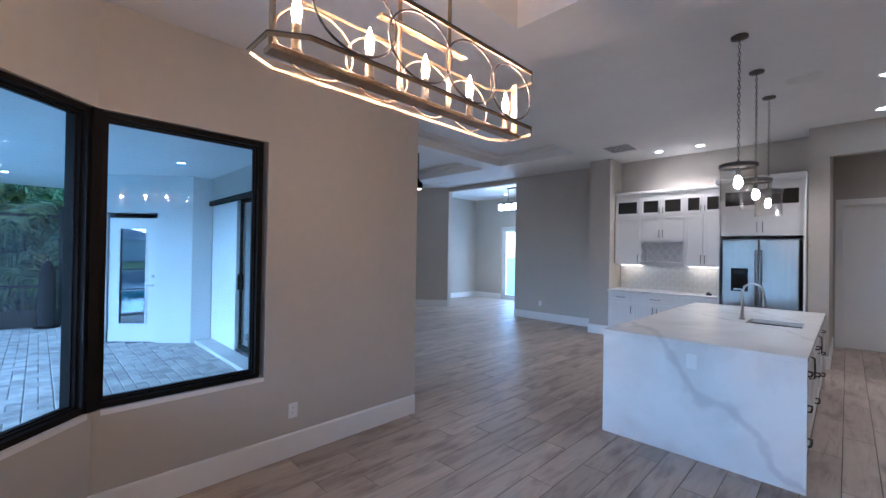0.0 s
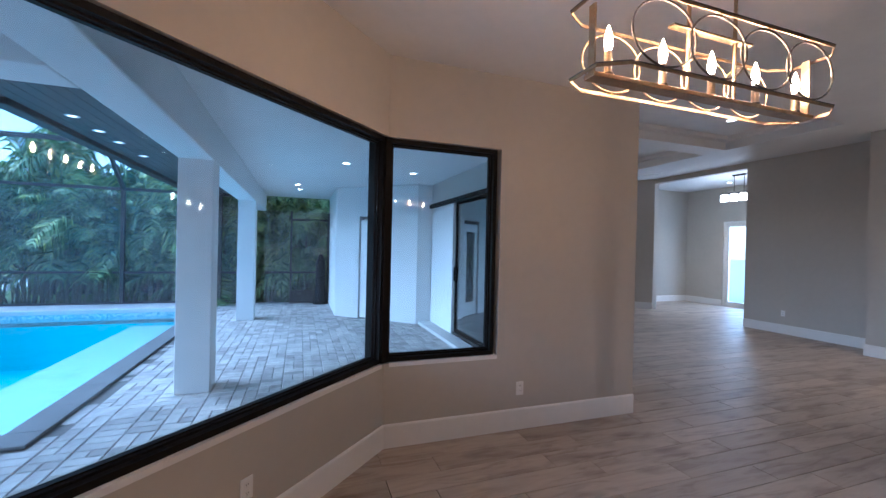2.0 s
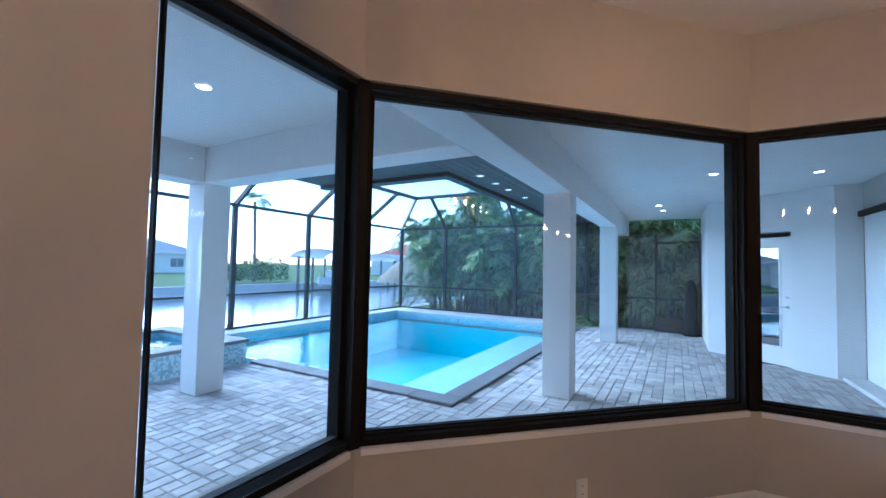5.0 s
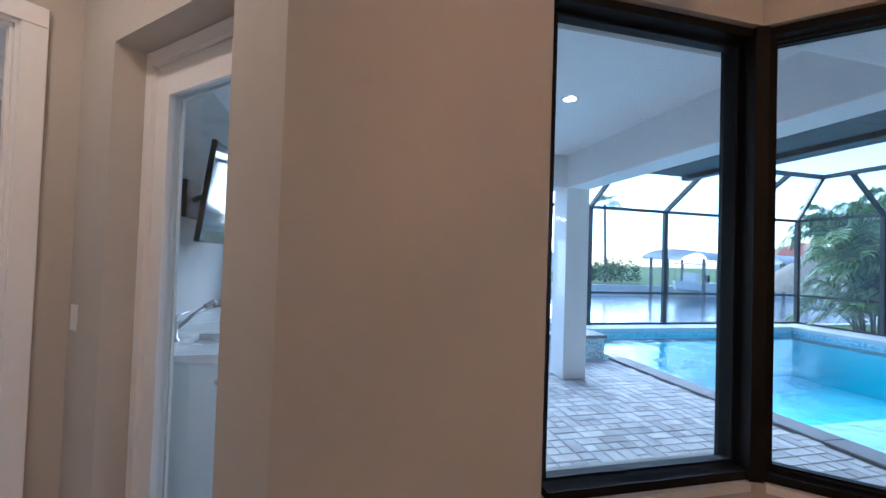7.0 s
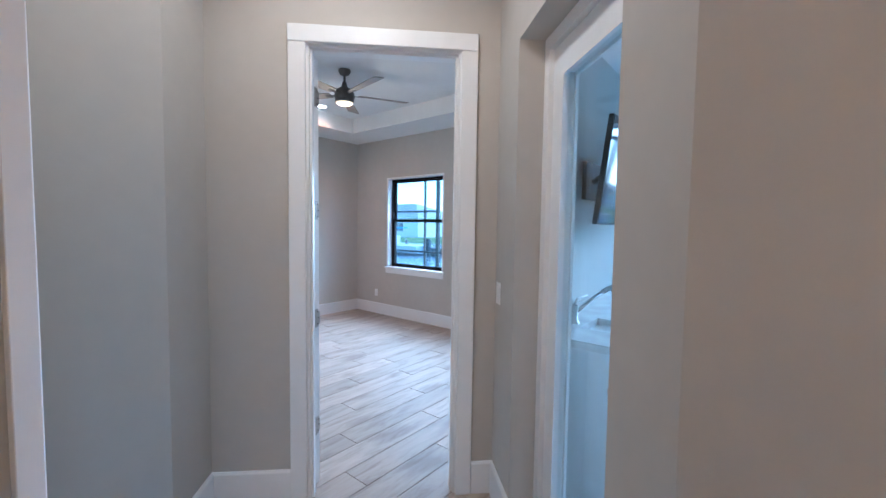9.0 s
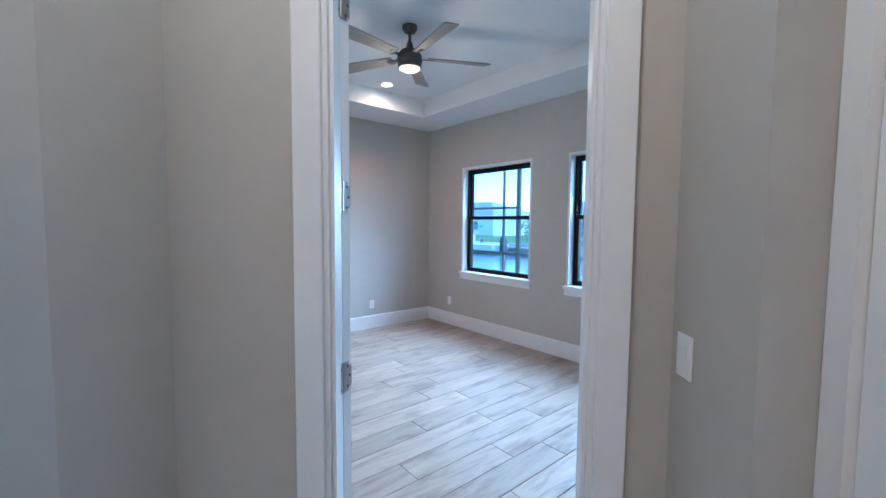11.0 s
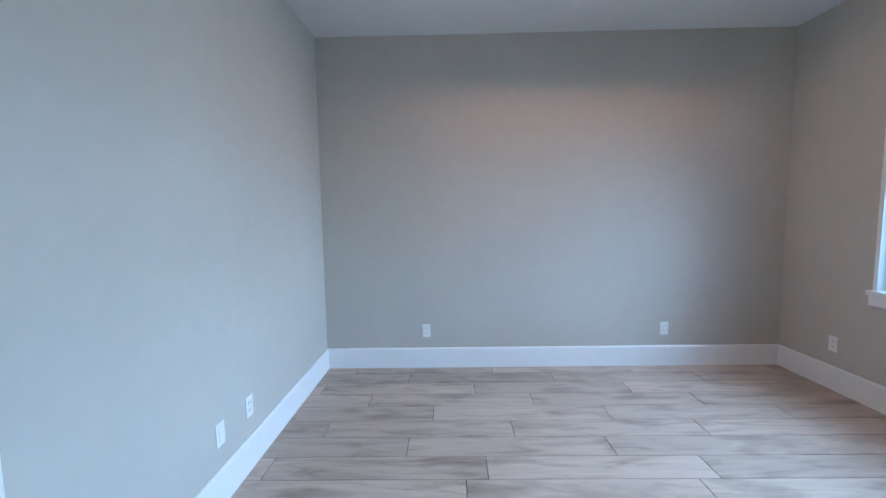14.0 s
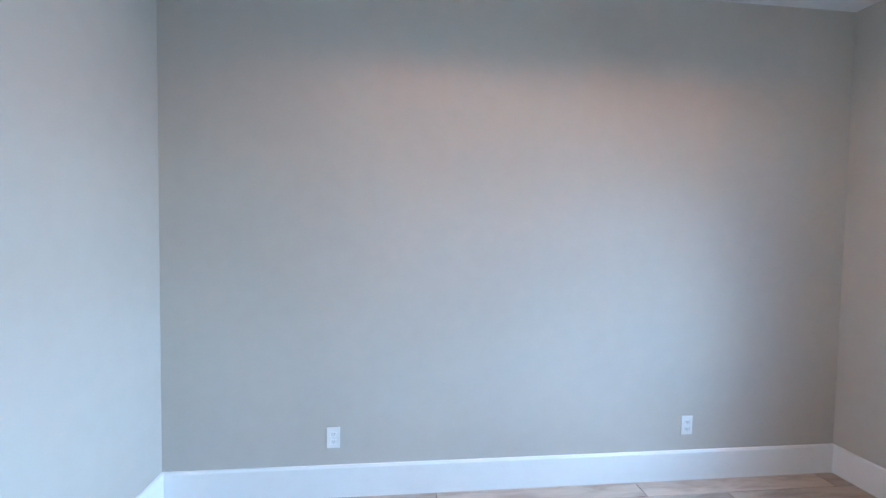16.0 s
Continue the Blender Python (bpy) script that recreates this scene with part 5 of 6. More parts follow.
tagged(link_mesh("trim_slider_head", box(-7.45, -3.3, 2.28, 2.345, 2.36, 2.44, 0.006), BLACK), "dark bronze head over the sliding door", "trim", kind="structure")
tagged(link_mesh("trim_slider_sill", box(-7.37, -2.6, 2.08, 2.345, -0.06, 0.0, 0.01), CURB), "pale raised sill before the sliding door", "sill", kind="structure")
for x, y in ((-5.82, 0.40), (-6.2, 1.59), (-3.9, 0.5), (-8.6, -0.35), (-9.4, -0.3), (-0.9, -3.2), (0.6, -3.4)):
    can_light(x, y, LZ, 0.07, LEDCOOL)
wall_plate("terrace_outlet", (-9.5, 0.50, 0.42), 180, "outlet", "white outlet on the terrace wall")
SOFFIT = mat("dark_plank_soffit", (0.10, 0.09, 0.088), 0.7)
add_noise(SOFFIT, 2.0, (0.075, 0.066, 0.064), (0.125, 0.112, 0.108), stretch=(1, 12, 1))
sf = empty("ceiling_soffit")
for k in range(10):
    part("board", box(-11.2, -2.25, -1.50 - 0.125 * k - 0.121, -1.50 - 0.125 * k, 2.80, 2.90, 0.003, 1), SOFFIT, sf)
for k in range(13):
    part("board", box(-3.95 + 0.13 * k, -3.95 + 0.13 * k + 0.126, -5.2, -2.754, 2.80, 2.90, 0.003, 1), SOFFIT, sf)
tagged(sf, "dark plank soffit following the eave to the pool", "soffit", kind="structure")
GUTTER = mat("bronze_gutter", (0.06, 0.054, 0.052), 0.45)
add_noise(GUTTER, 3.0, (0.05, 0.045, 0.043), (0.075, 0.068, 0.065), rough=(0.35, 0.55))
gt = empty("trim_gutter")
part("gutter", box(-11.2, -3.954, -2.90, -2.754, 2.74, 2.93, 0.01), GUTTER, gt)
part("gutter", box(-4.10, -3.954, -5.2, -2.904, 2.74, 2.93, 0.01), GUTTER, gt)
tagged(gt, "dark bronze gutter along the soffit edge", "gutter", kind="structure")
LEDDIM = glow("dim_led_lens", (1.0, 0.90, 0.80), 0.7)
for x in (-4.37, -4.95, -5.5, -6.35):
    can_light(x, -2.46, 2.80, 0.06, LEDDIM)

# ---- pool ----
POOL = mat("turquoise_plaster", (0.10, 0.50, 0.60), 0.7)
add_noise(POOL, 1.0, (0.20, 0.70, 0.76), (0.28, 0.78, 0.83))
SHELF = mat("pale_plaster_shelf", (0.50, 0.72, 0.74), 0.7)
add_noise(SHELF, 2.5, (0.58, 0.76, 0.79), (0.68, 0.83, 0.85))
MOSAIC = mat("blue_mosaic", (0.25, 0.4, 0.45), 0.2)


def mosaic_nodes():
    n, l, b = nodes_of(MOSAIC)
    tc, vo = n.new("ShaderNodeTexCoord"), n.new("ShaderNodeTexVoronoi")
    vo.distance, vo.inputs["Scale"].default_value = "CHEBYCHEV", 32.0
    vo.inputs["Randomness"].default_value = 0.15
    l.new(tc.outputs["Object"], vo.inputs["Vector"])
    rp = n.new("ShaderNodeValToRGB")
    rp.color_ramp.interpolation = "CONSTANT"
    e = rp.color_ramp.elements
    e[0].color, e[1].color, e[1].position = (0.30, 0.46, 0.52, 1), (0.58, 0.68, 0.70, 1), 0.35
    x = e.new(0.65)
    x.color = (0.38, 0.56, 0.62, 1)
    l.new(vo.outputs["Color"], rp.inputs["Fac"])
    l.new(rp.outputs["Color"], b.inputs["Base Color"])


mosaic_nodes()
PX0, PX1, PY0, PY1 = -10.05, -3.45, -8.0, -2.45
g = empty("swimming_pool")
bm = bmesh.new()
box_in(bm, PX0, PX1, PY0, PY1, -1.6, -1.2)
box_in(bm, PX0 - 0.1, PX0, PY0, PY1, -1.6, -0.30)
box_in(bm, PX1, PX1 + 0.1, PY0, PY1, -1.6, -0.30)
box_in(bm, PX0, PX1, PY0 - 0.1, PY0, -1.6, -0.30)
box_in(bm, PX0, PX1, PY1, PY1 + 0.1, -1.6, -0.30)
part("basin", bm, POOL, g, "turquoise plastered basin")
part("sun_shelf", box(PX0 + 0.002, PX1 - 0.002, -3.78, PY1 - 0.002, -1.195, -0.36, 0.02), SHELF, g, "pale shallow sun shelf")
bm = bmesh.new()
for x0, x1, y0, y1 in ((PX0 - 0.05, PX0 + 0.012, PY0 - 0.05, PY1 + 0.05), (PX1 - 0.012, PX1 + 0.05, PY0 - 0.05, PY1 + 0.05), (PX0 + 0.013, PX1 - 0.013, PY0 - 0.05, PY0 + 0.012), (PX0 + 0.013, PX1 - 0.013, PY1 - 0.012, PY1 + 0.05)):
    box_in(bm, x0, x1, y0, y1, -0.215, -0.0625)
part("tile_band", bm, MOSAIC, g, "blue glass mosaic waterline")
WATER = clear_glass("pool_water", (0.80, 0.97, 1.0), 0.02)


def ripple(m, scale, dist):
    n, l = m.node_tree.nodes, m.node_tree.links
    tc, ns, bp = n.new("ShaderNodeTexCoord"), n.new("ShaderNodeTexNoise"), n.new("ShaderNodeBump")
    ns.inputs["Scale"].default_value, ns.inputs["Detail"].default_value = scale, 3.0
    ns.inputs["Distortion"].default_value = 0.6
    bp.inputs["Strength"].default_value, bp.inputs["Distance"].default_value = 0.6, dist
    l.new(tc.outputs["Object"], ns.inputs["Vector"])
    l.new(ns.outputs["Fac"], bp.inputs["Height"])
    for k in n:
        if k.type in ("BSDF_GLOSSY", "LAYER_WEIGHT"):
            l.new(bp.outputs["Normal"], k.inputs["Normal"])


ripple(WATER, 3.5, 0.05)
bm = bmesh.new()
bmesh.ops.create_grid(bm, x_segments=60, y_segments=50, size=0.5)
for v in bm.verts:
    v.co = Vector((PX0 + (v.co.x + 0.5) * (PX1 - PX0), PY0 + (v.co.y + 0.5) * (PY1 - PY0), -0.14))
    v.co.z += 0.006 * noise.noise(Vector((v.co.x * 2.2, v.co.y * 2.2, 0))) + 0.004 * noise.noise(Vector((v.co.x * 5, v.co.y * 5, 3)))
for f in bm.faces:
    f.smooth = True
w_ = part("water", bm, WATER, g, "clear rippled blue water")
w_.visible_shadow = False
tagged(g, "turquoise swimming pool with a pale sun shelf", "swimming pool")

cop = empty("pool_coping")
for x0, x1, y0, y1 in ((PX1 - 0.03, PX1 + 0.24, -5.8, PY1 + 0.24), (PX0, PX1 - 0.03, PY1 - 0.03, PY1 + 0.24)):
    horizontal = (x1 - x0) > (y1 - y0)
    span = (x1 - x0) if horizontal else (y1 - y0)
    n = max(1, round(span / 0.6))
    for k in range(n):
        a, b = k / n * span, (k + 1) / n * span - 0.004
        bm = box(x0 + a, x0 + b, y0, y1, -0.06, -0.028, 0.006, 1) if horizontal else box(x0, x1, y0 + a, y0 + b, -0.06, -0.028, 0.006, 1)
        part("coping_stone", bm, COPING, cop)
tagged(cop, "grey stone coping along the pool edge", "coping")
for x0, x1, y0, y1 in ((-10.9, -10.02, -8.30, -2.9), (-10.02, 9.4, -8.62, -7.965)):
    tagged(link_mesh("kerb", box(x0, x1, y0, y1, -0.06, 0.03, 0.012), CURB), "pale concrete kerb along the pool cage", "kerb", kind="structure")

sp = empty("spa")
bm = bmesh.new()
SX = (-3.15, -0.9, -8.0, -5.82)
for x0, x1, y0, y1 in ((SX[0], SX[1], SX[3] - 0.28, SX[3]), (SX[0], SX[1], SX[2], SX[2] + 0.28), (SX[0], SX[0] + 0.28, SX[2] + 0.28, SX[3] - 0.28), (SX[1] - 0.28, SX[1], SX[2] + 0.28, SX[3] - 0.28)):
    box_in(bm, x0, x1, y0, y1, -0.30, 0.27)
part("wall", bm, MOSAIC, sp, "blue mosaic spa wall")
part("cap", bm_flat_frame(SX[0] - 0.03, SX[1] + 0.03, SX[2] - 0.03, SX[3] + 0.03, 0.34, 0.271, 0.32), COPING, sp, "grey stone cap")
part("floor", box(SX[0] + 0.28, SX[1] - 0.28, SX[2] + 0.28, SX[3] - 0.28, -0.45, -0.40), SHELF, sp)
w_ = part("water", box(SX[0] + 0.27, SX[1] - 0.27, SX[2] + 0.27, SX[3] - 0.27, 0.19, 0.20), WATER, sp)
w_.visible_shadow = False
tagged(sp, "raised spa with mosaic walls beside the pool", "spa")

# ---- pool cage ----
CAGE = mat("dark_bronze_cage", (0.075, 0.070, 0.067), 0.5, 0.3)
add_noise(CAGE, 4.0, (0.055, 0.051, 0.049), (0.095, 0.088, 0.083), rough=(0.4, 0.6))
cage = empty("pool_cage")
CX, CY, CT = -10.9, -8.50, 2.77


def member(a, b, w=0.05, h=None, name="post"):
    h = h or w
    return part(name, tube([a, b], 0, 4, False, (w / 2, h / 2)), CAGE, cage)


sx = [-8.9, -6.68, -4.60, -2.4, 0.0, 2.2, 4.44, 6.2, 7.75]
for x in sx:
    member((x, CY, 0.03), (x, CY, CT), 0.06 if x > 4 else 0.08, 0.10)
member((CX, CY, 0.03), (CX, CY, CT), 0.09, 0.09)
wy = [-6.70, -4.26, -2.2, -1.45]
for y in wy:
    member((CX, y, -0.05), (CX, y, CT if y < -2 else 2.8), 0.08, 0.08)
member((8.2, CY, 0.03), (8.2, CY, CT), 0.05, 0.05)
for z in (0.05, 0.78, CT):
    member((CX, CY, z), (9.4, CY, z), 0.05, 0.05 if z < CT else 0.07, "rail")
    member((CX, CY, z), (CX, -1.5, z), 0.05, 0.05 if z < CT else 0.07, "rail")
member((7.75, CY, 1.86), (9.4, CY, 1.86), 0.05, 0.05, "rail")
RX, RY, RZ = -9.9, -7.25, 3.65
for x in sx[:4]:
    member((x, CY, CT), (max(x, RX), RY, RZ), 0.06, 0.10, "rafter")
for x in sx[5:]:
    member((x, CY, CT), (x, RY, RZ), 0.06, 0.08, "rafter")
for y in (-6.70, -4.26):
    member((CX, y, CT), (RX, y, RZ), 0.06, 0.10, "rafter")
member((CX, CY, CT), (RX, RY, RZ), 0.06, 0.10, "rafter")
member((RX, RY, RZ), (9.4, RY, RZ), 0.06, 0.10, "purlin")
member((RX, RY, RZ), (RX, -1.6, RZ), 0.06, 0.10, "purlin")
member((RX + 2.4, RY, RZ), (RX + 2.4, -2.9, RZ), 0.08, 0.14, "purlin")
member((RX, -4.6, RZ), (-2.2, -4.6, RZ), 0.08, 0.14, "purlin")
member((-2.3, RY, RZ), (-2.3, -5.2, 3.1), 0.08, 0.14, "purlin")
member((CX, -4.26, 0.78), (CX, -6.70, 0.78), 0.03, 0.03, "brace")
SCREEN = bpy.data.materials.new("insect_screen")
SCREEN.use_nodes = True
sn = SCREEN.node_tree.nodes
sn.remove(sn["Principled BSDF"])
tr, df, mx = sn.new("ShaderNodeBsdfTransparent"), sn.new("ShaderNodeBsdfDiffuse"), sn.new("ShaderNodeMixShader")
df.inputs["Color"].default_value = (0.30, 0.31, 0.32, 1)
mx.inputs["Fac"].default_value = 0.24
SCREEN.node_tree.links.new(tr.outputs["BSDF"], mx.inputs[1])
SCREEN.node_tree.links.new(df.outputs["BSDF"], mx.inputs[2])
SCREEN.node_tree.links.new(mx.outputs["Shader"], sn["Material Output"].inputs["Surface"])
bm = bmesh.new()
for quad in (((CX, CY, 0.05), (9.4, CY, 0.05), (9.4, CY, CT), (CX, CY, CT)), ((CX, CY, 0.0), (CX, -1.5, 0.0), (CX, -1.5, CT), (CX, CY, CT)), ((CX, -1.15, 0.0), (CX, 0.5, 0.0), (CX, 0.5, 2.43), (CX, -1.15, 2.43)),
             ((CX, CY, CT), (9.4, CY, CT), (9.4, RY, RZ), (RX, RY, RZ)), ((CX, CY, CT), (RX, RY, RZ), (RX, -1.6, RZ), (CX, -1.6, CT)), ((RX, RY, RZ), (9.4, RY, RZ), (9.4, -5.3, RZ), (-2.3, -5.3, RZ), (-2.3, -1.6, RZ), (RX, -1.6, RZ))):
    bm.faces.new([bm.verts.new(p) for p in quad])
s_ = part("screen", bm, SCREEN, cage, "fine grey insect screen")
s_.visible_shadow = False
tagged(cage, "dark bronze aluminium pool cage with insect screens", "pool cage")

sd_ = empty("screen_door", Matrix.Translation((CX, 0, 0)))
part("frame", box(-0.02, 0.02, -0.52, -0.47, -0.05, 2.43), CAGE, sd_)
part("frame", box(-0.02, 0.02, 0.44, 0.49, -0.05, 2.43), CAGE, sd_)
part("rail", box(-0.018, 0.018, -0.47, 0.44, 2.18, 2.24), CAGE, sd_)
part("rail", box(-0.018, 0.018, -1.13, 0.44, 0.76, 0.81), CAGE, sd_)
part("kick_plate", box(-0.01, 0.01, -0.47, 0.44, -0.04, 0.30), CAGE, sd_)
tagged(sd_, "dark bronze screen door in the pool cage", "screen door")
tr_ = empty("covered_umbrella", Matrix.Translation((-10.75, 0.27, -0.055)))
FABRIC = mat("black_cover_cloth", (0.02, 0.02, 0.022), 0.9)
add_noise(FABRIC, 6.0, (0.014, 0.014, 0.016), (0.03, 0.03, 0.033), bump=0.5, bump_scale=18, distance=0.01)
part("cover", lathe([(0.12, 0.04), (0.14, 0.30), (0.13, 0.80), (0.12, 1.15), (0.06, 1.32), (0.001, 1.36)], 14), FABRIC, tr_)
part("base", lathe([(0.20, 0.0), (0.20, 0.03), (0.10, 0.045), (0.05, 0.06)], 16), BLACK, tr_)
tagged(tr_, "tall black covered stand beside the terrace wall", "covered stand")

# ---- outdoor kitchen seen through the pool door ----
ok = empty("outdoor_counter")
part("base", box(1.30, 2.095, -4.80, -2.48, -0.055, 0.879), STUCCO, ok)
GRAN = mat("pale_granite", (0.62, 0.60, 0.57), 0.2)
add_noise(GRAN, 9.0, (0.45, 0.43, 0.41), (0.74, 0.72, 0.69), rough=(0.12, 0.3))
bm = bmesh.new()
for x0, x1, y0, y1 in ((1.25, 1.36, -4.82, -2.43), (1.80, 2.095, -4.82, -2.43), (1.36, 1.80, -4.82, -3.02), (1.36, 1.80, -2.70, -2.43)):
    box_in(bm, x0, x1, y0, y1, 0.88, 0.92)
part("countertop", bm, GRAN, ok, "pale granite top")
bm = rect_frame(1.35, 1.81, 2.69, 3.03, 0.01, 0, 0.2)
bmesh.ops.transform(bm, matrix=Matrix(((1, 0, 0, 0), (0, 0, -1, 0), (0, 1, 0, 0.68), (0, 0, 0, 1))), verts=bm.verts)
bmesh.ops.recalc_face_normals(bm, faces=bm.faces)
sk = part("sink_bowl", bm, STEEL, ok)
part("bowl_floor", box(1.35, 1.81, -3.03, -2.69, 0.67, 0.679), STEEL, sk)
tagged(ok, "white stucco outdoor counter with a granite top and sink", "outdoor counter")
g = empty("outdoor_faucet", Matrix.Translation((1.86, -2.78, 0.92)) @ Matrix.Rotation(radians(38), 4, "Z"))
part("base", lathe([(0.03, 0), (0.03, 0.01), (0.02, 0.02), (0.02, 0.11)], 14), NICKEL, g)
part("spout", tube([(-0.01, 0, 0.07), (-0.10, -0.04, 0.13), (-0.20, -0.08, 0.185)], 0.011, 8), NICKEL, g)
part("spray_head", tube([(-0.19, -0.076, 0.18), (-0.25, -0.10, 0.205), (-0.265, -0.106, 0.185)], 0.016, 8), NICKEL, g)
part("lever", tube([(0, 0, 0.11), (-0.02, -0.02, 0.145), (-0.09, -0.06, 0.155)], 0.008, 8), NICKEL, g)
tagged(g, "brushed nickel pull-out faucet on the outdoor counter", "faucet")
tv = empty("outdoor_television", Matrix.Translation((1.81, -3.70, 1.855)) @ Matrix.Rotation(radians(90), 4, "Z") @ Matrix.Rotation(radians(-7), 4, "X"))
SCREENM = mat("black_glass_screen", (0.008, 0.008, 0.010), 0.06)
part("case", box(-0.61, 0.61, -0.035, -0.002, -0.348, 0.348, 0.005), BLACK, tv)
part("screen", box(-0.60, 0.60, -0.0015, 0.002, -0.335, 0.338), SCREENM, tv, "glossy dark screen")
tagged(tv, "black flat television tilted on a wall arm", "television")
ar = empty("tv_arm")
part("wall_plate", box(2.06, 2.095, -3.75, -3.45, 1.70, 1.98, 0.004), BLACK, ar)
part("arm", tube([(2.06, -3.6, 1.84), (1.95, -3.38, 1.84), (1.865, -3.62, 1.84)], 0.022, 8), BLACK, ar)
tagged(ar, "black jointed wall arm behind the television", "tv mount")
tagged(link_mesh("wall_lanai_end", box(1.76, 2.095, -5.20, -4.862, -0.055, LZ), STUCCO), "white stucco end wall beside the outdoor counter", "wall", kind="structure")
g = empty("vent_box", Matrix.Translation((1.97, -4.86, 2.60)))
part("housing", box(-0.10, 0.10, 0.002, 0.10, -0.13, 0.13, 0.012), PLASTIC, g)
for k in range(7):
    part("louvre", box(-0.066 + 0.02 * k, -0.056 + 0.02 * k, 0.1005, 0.106, 0.01, 0.09), SLOT, g, "dark upright slot")
tagged(g, "white louvred vent box high on the terrace wall", "vent")
tagged(link_mesh("granite_ledge", box(1.76, 2.09, -4.855, -4.45, 0.9205, 0.99, 0.006), GRAN), "pale granite ledge at the end of the outdoor counter", "ledge")

tagged(link_mesh("pavement_entry", box(-110.0, -4.4, 12.25, 112.0, -0.30, -0.10), CURB), "pale concrete drive before the entry door", "driveway", kind="structure")

# ---- planting ----
LEAF = mat("palm_leaflet", (0.06, 0.11, 0.035), 0.55, spec=0.3)


def leaf_nodes(m, dark, light, yellow):
    n, l, b = nodes_of(m)
    geo = n.new("ShaderNodeNewGeometry")
    rp = n.new("ShaderNodeValToRGB")
    e = rp.color_ramp.elements
    e[0].color, e[1].color = (*dark, 1), (*light, 1)
    e[1].position = 0.85
    y = e.new(0.97)
    y.color = (*yellow, 1)
    l.new(geo.outputs["Random Per Island"], rp.inputs["Fac"])
    l.new(rp.outputs["Color"], b.inputs["Base Color"])
    b.inputs["Subsurface Weight"].default_value = 0.0


leaf_nodes(LEAF, (0.035, 0.085, 0.025), (0.40, 0.52, 0.24), (0.42, 0.48, 0.14))
STEM = mat("palm_cane", (0.16, 0.15, 0.07), 0.7)
add_noise(STEM, 8.0, (0.10, 0.10, 0.045), (0.22, 0.20, 0.10))


def frond(bm, base, heading, length, lift, droop, rng, leaflets=26, lw=0.030, ll=0.42):
    """One arching frond: a rib with drooping leaflets on both sides."""
    rib = []
    for i in range(leaflets + 1):
        t = i / leaflets
        r = length * t
        out = r * math.cos(lift) * (1 - 0.12 * t)
        z = r * math.sin(lift) - droop * length * t * t
        rib.append(Vector((base[0] + math.cos(heading) * out, base[1] + math.sin(heading) * out, base[2] + z)))
    side = Vector((-math.sin(heading), math.cos(heading), 0))
    for i in range(4, leaflets):
        t = i / leaflets
        d = (rib[i + 1] - rib[i]).normalized()
        size = ll * (0.35 + 0.65 * math.sin(math.pi * min(1, t * 0.92 + 0.12))) * rng.uniform(0.8, 1.15)
        for sgn in (-1, 1):
            way = (side * sgn * rng.uniform(0.8, 1.0) + d * 0.75 + Vector((0, 0, rng.uniform(-0.05, 0.28)))).normalized()
            p0 = rib[i]
            p1 = p0 + way * size * 0.55
            p2 = p0 + way * size + Vector((0, 0, -size * rng.uniform(0.25, 0.55)))
            wv = d * lw
            a, b, c, e_, f_ = (bm.verts.new(v) for v in (p0 - wv * 0.4, p0 + wv * 0.4, p1 + wv * 0.5, p2, p1 - wv * 0.5))
            bm.faces.new((a, b, c, f_))
            bm.faces.new((f_, c, e_))
    return rib


def palm_clump(seed, canes, height, fronds, name="areca_palm"):
    rng = random.Random(seed)
    g = empty(name)
    stems, crown = bmesh.new(), bmesh.new()
    for c in range(canes):
        a = rng.uniform(0, 2 * math.pi)
        r0, lean = rng.uniform(0.05, 0.45), rng.uniform(0.1, 0.5)
        h = height * rng.uniform(0.25, 1.0)
        p0 = Vector((math.cos(a) * r0, math.sin(a) * r0, -0.1))
        p1 = p0 + Vector((math.cos(a) * lean * 0.4, math.sin(a) * lean * 0.4, h * 0.55))
        p2 = p0 + Vector((math.cos(a) * lean, math.sin(a) * lean, h))
        tube_in(stems, [p0, p1, p2], 0.028, 6)
        for k in range(fronds):
            hd = rng.uniform(0, 2 * math.pi)
            rib = frond(crown, p2 - Vector((0, 0, rng.uniform(0, 0.35))), hd, rng.uniform(1.5, 2.5), radians(rng.uniform(30, 80)), rng.uniform(0.45, 0.95), rng, 26, 0.052, 0.56)
            tube_in(stems, [rib[0], rib[6], rib[12], rib[18], rib[24]], 0.008, 4)
    part("canes", stems, STEM, g, "ringed green-brown palm canes")
    part("crown", crown, LEAF, g)
    return tagged(g, "bushy green areca palm with arching fronds outside the cage", "palm", "areca palm hedge")


palms = [palm_clump(11, 15, 2.5, 6), palm_clump(23, 14, 2.2, 6), palm_clump(37, 15, 2.7, 6)]
prng = random.Random(5)
spots = [(-12.55, y) for y in (-7.9, -6.9, -6.0, -5.0, -4.1, -3.1, -2.2, -1.2, -0.3, 0.7)] + [(-13.9, y) for y in (-8.2, -6.6, -5.2, -3.8, -2.4, -1.0, 0.4)]
for k, (x, y) in enumerate(spots):
    m = Matrix.Translation((x + prng.uniform(-0.2, 0.2), y + prng.uniform(-0.2, 0.2), -0.22)) @ Matrix.Rotation(prng.uniform(0, 6.28), 4, "Z")
    tall = (1.6 if x < -13.5 else 1.05) * prng.uniform(0.9, 1.1)
    if k < 3:
        palms[k].matrix_world = m
        palms[k].scale = (1, 1, tall)
    else:
        o = copy_thing(palms[k % 3], m)
        o.scale = (1, 1, tall)
# shade under the palms, painted as a row of added near-black boards
HEDGE_SHADE = mat("painted_hedge_shade", (0.03, 0.03, 0.026), 0.9)
add_noise(HEDGE_SHADE, 2.0, (0.018, 0.022, 0.016), (0.045, 0.045, 0.035))
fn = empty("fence")
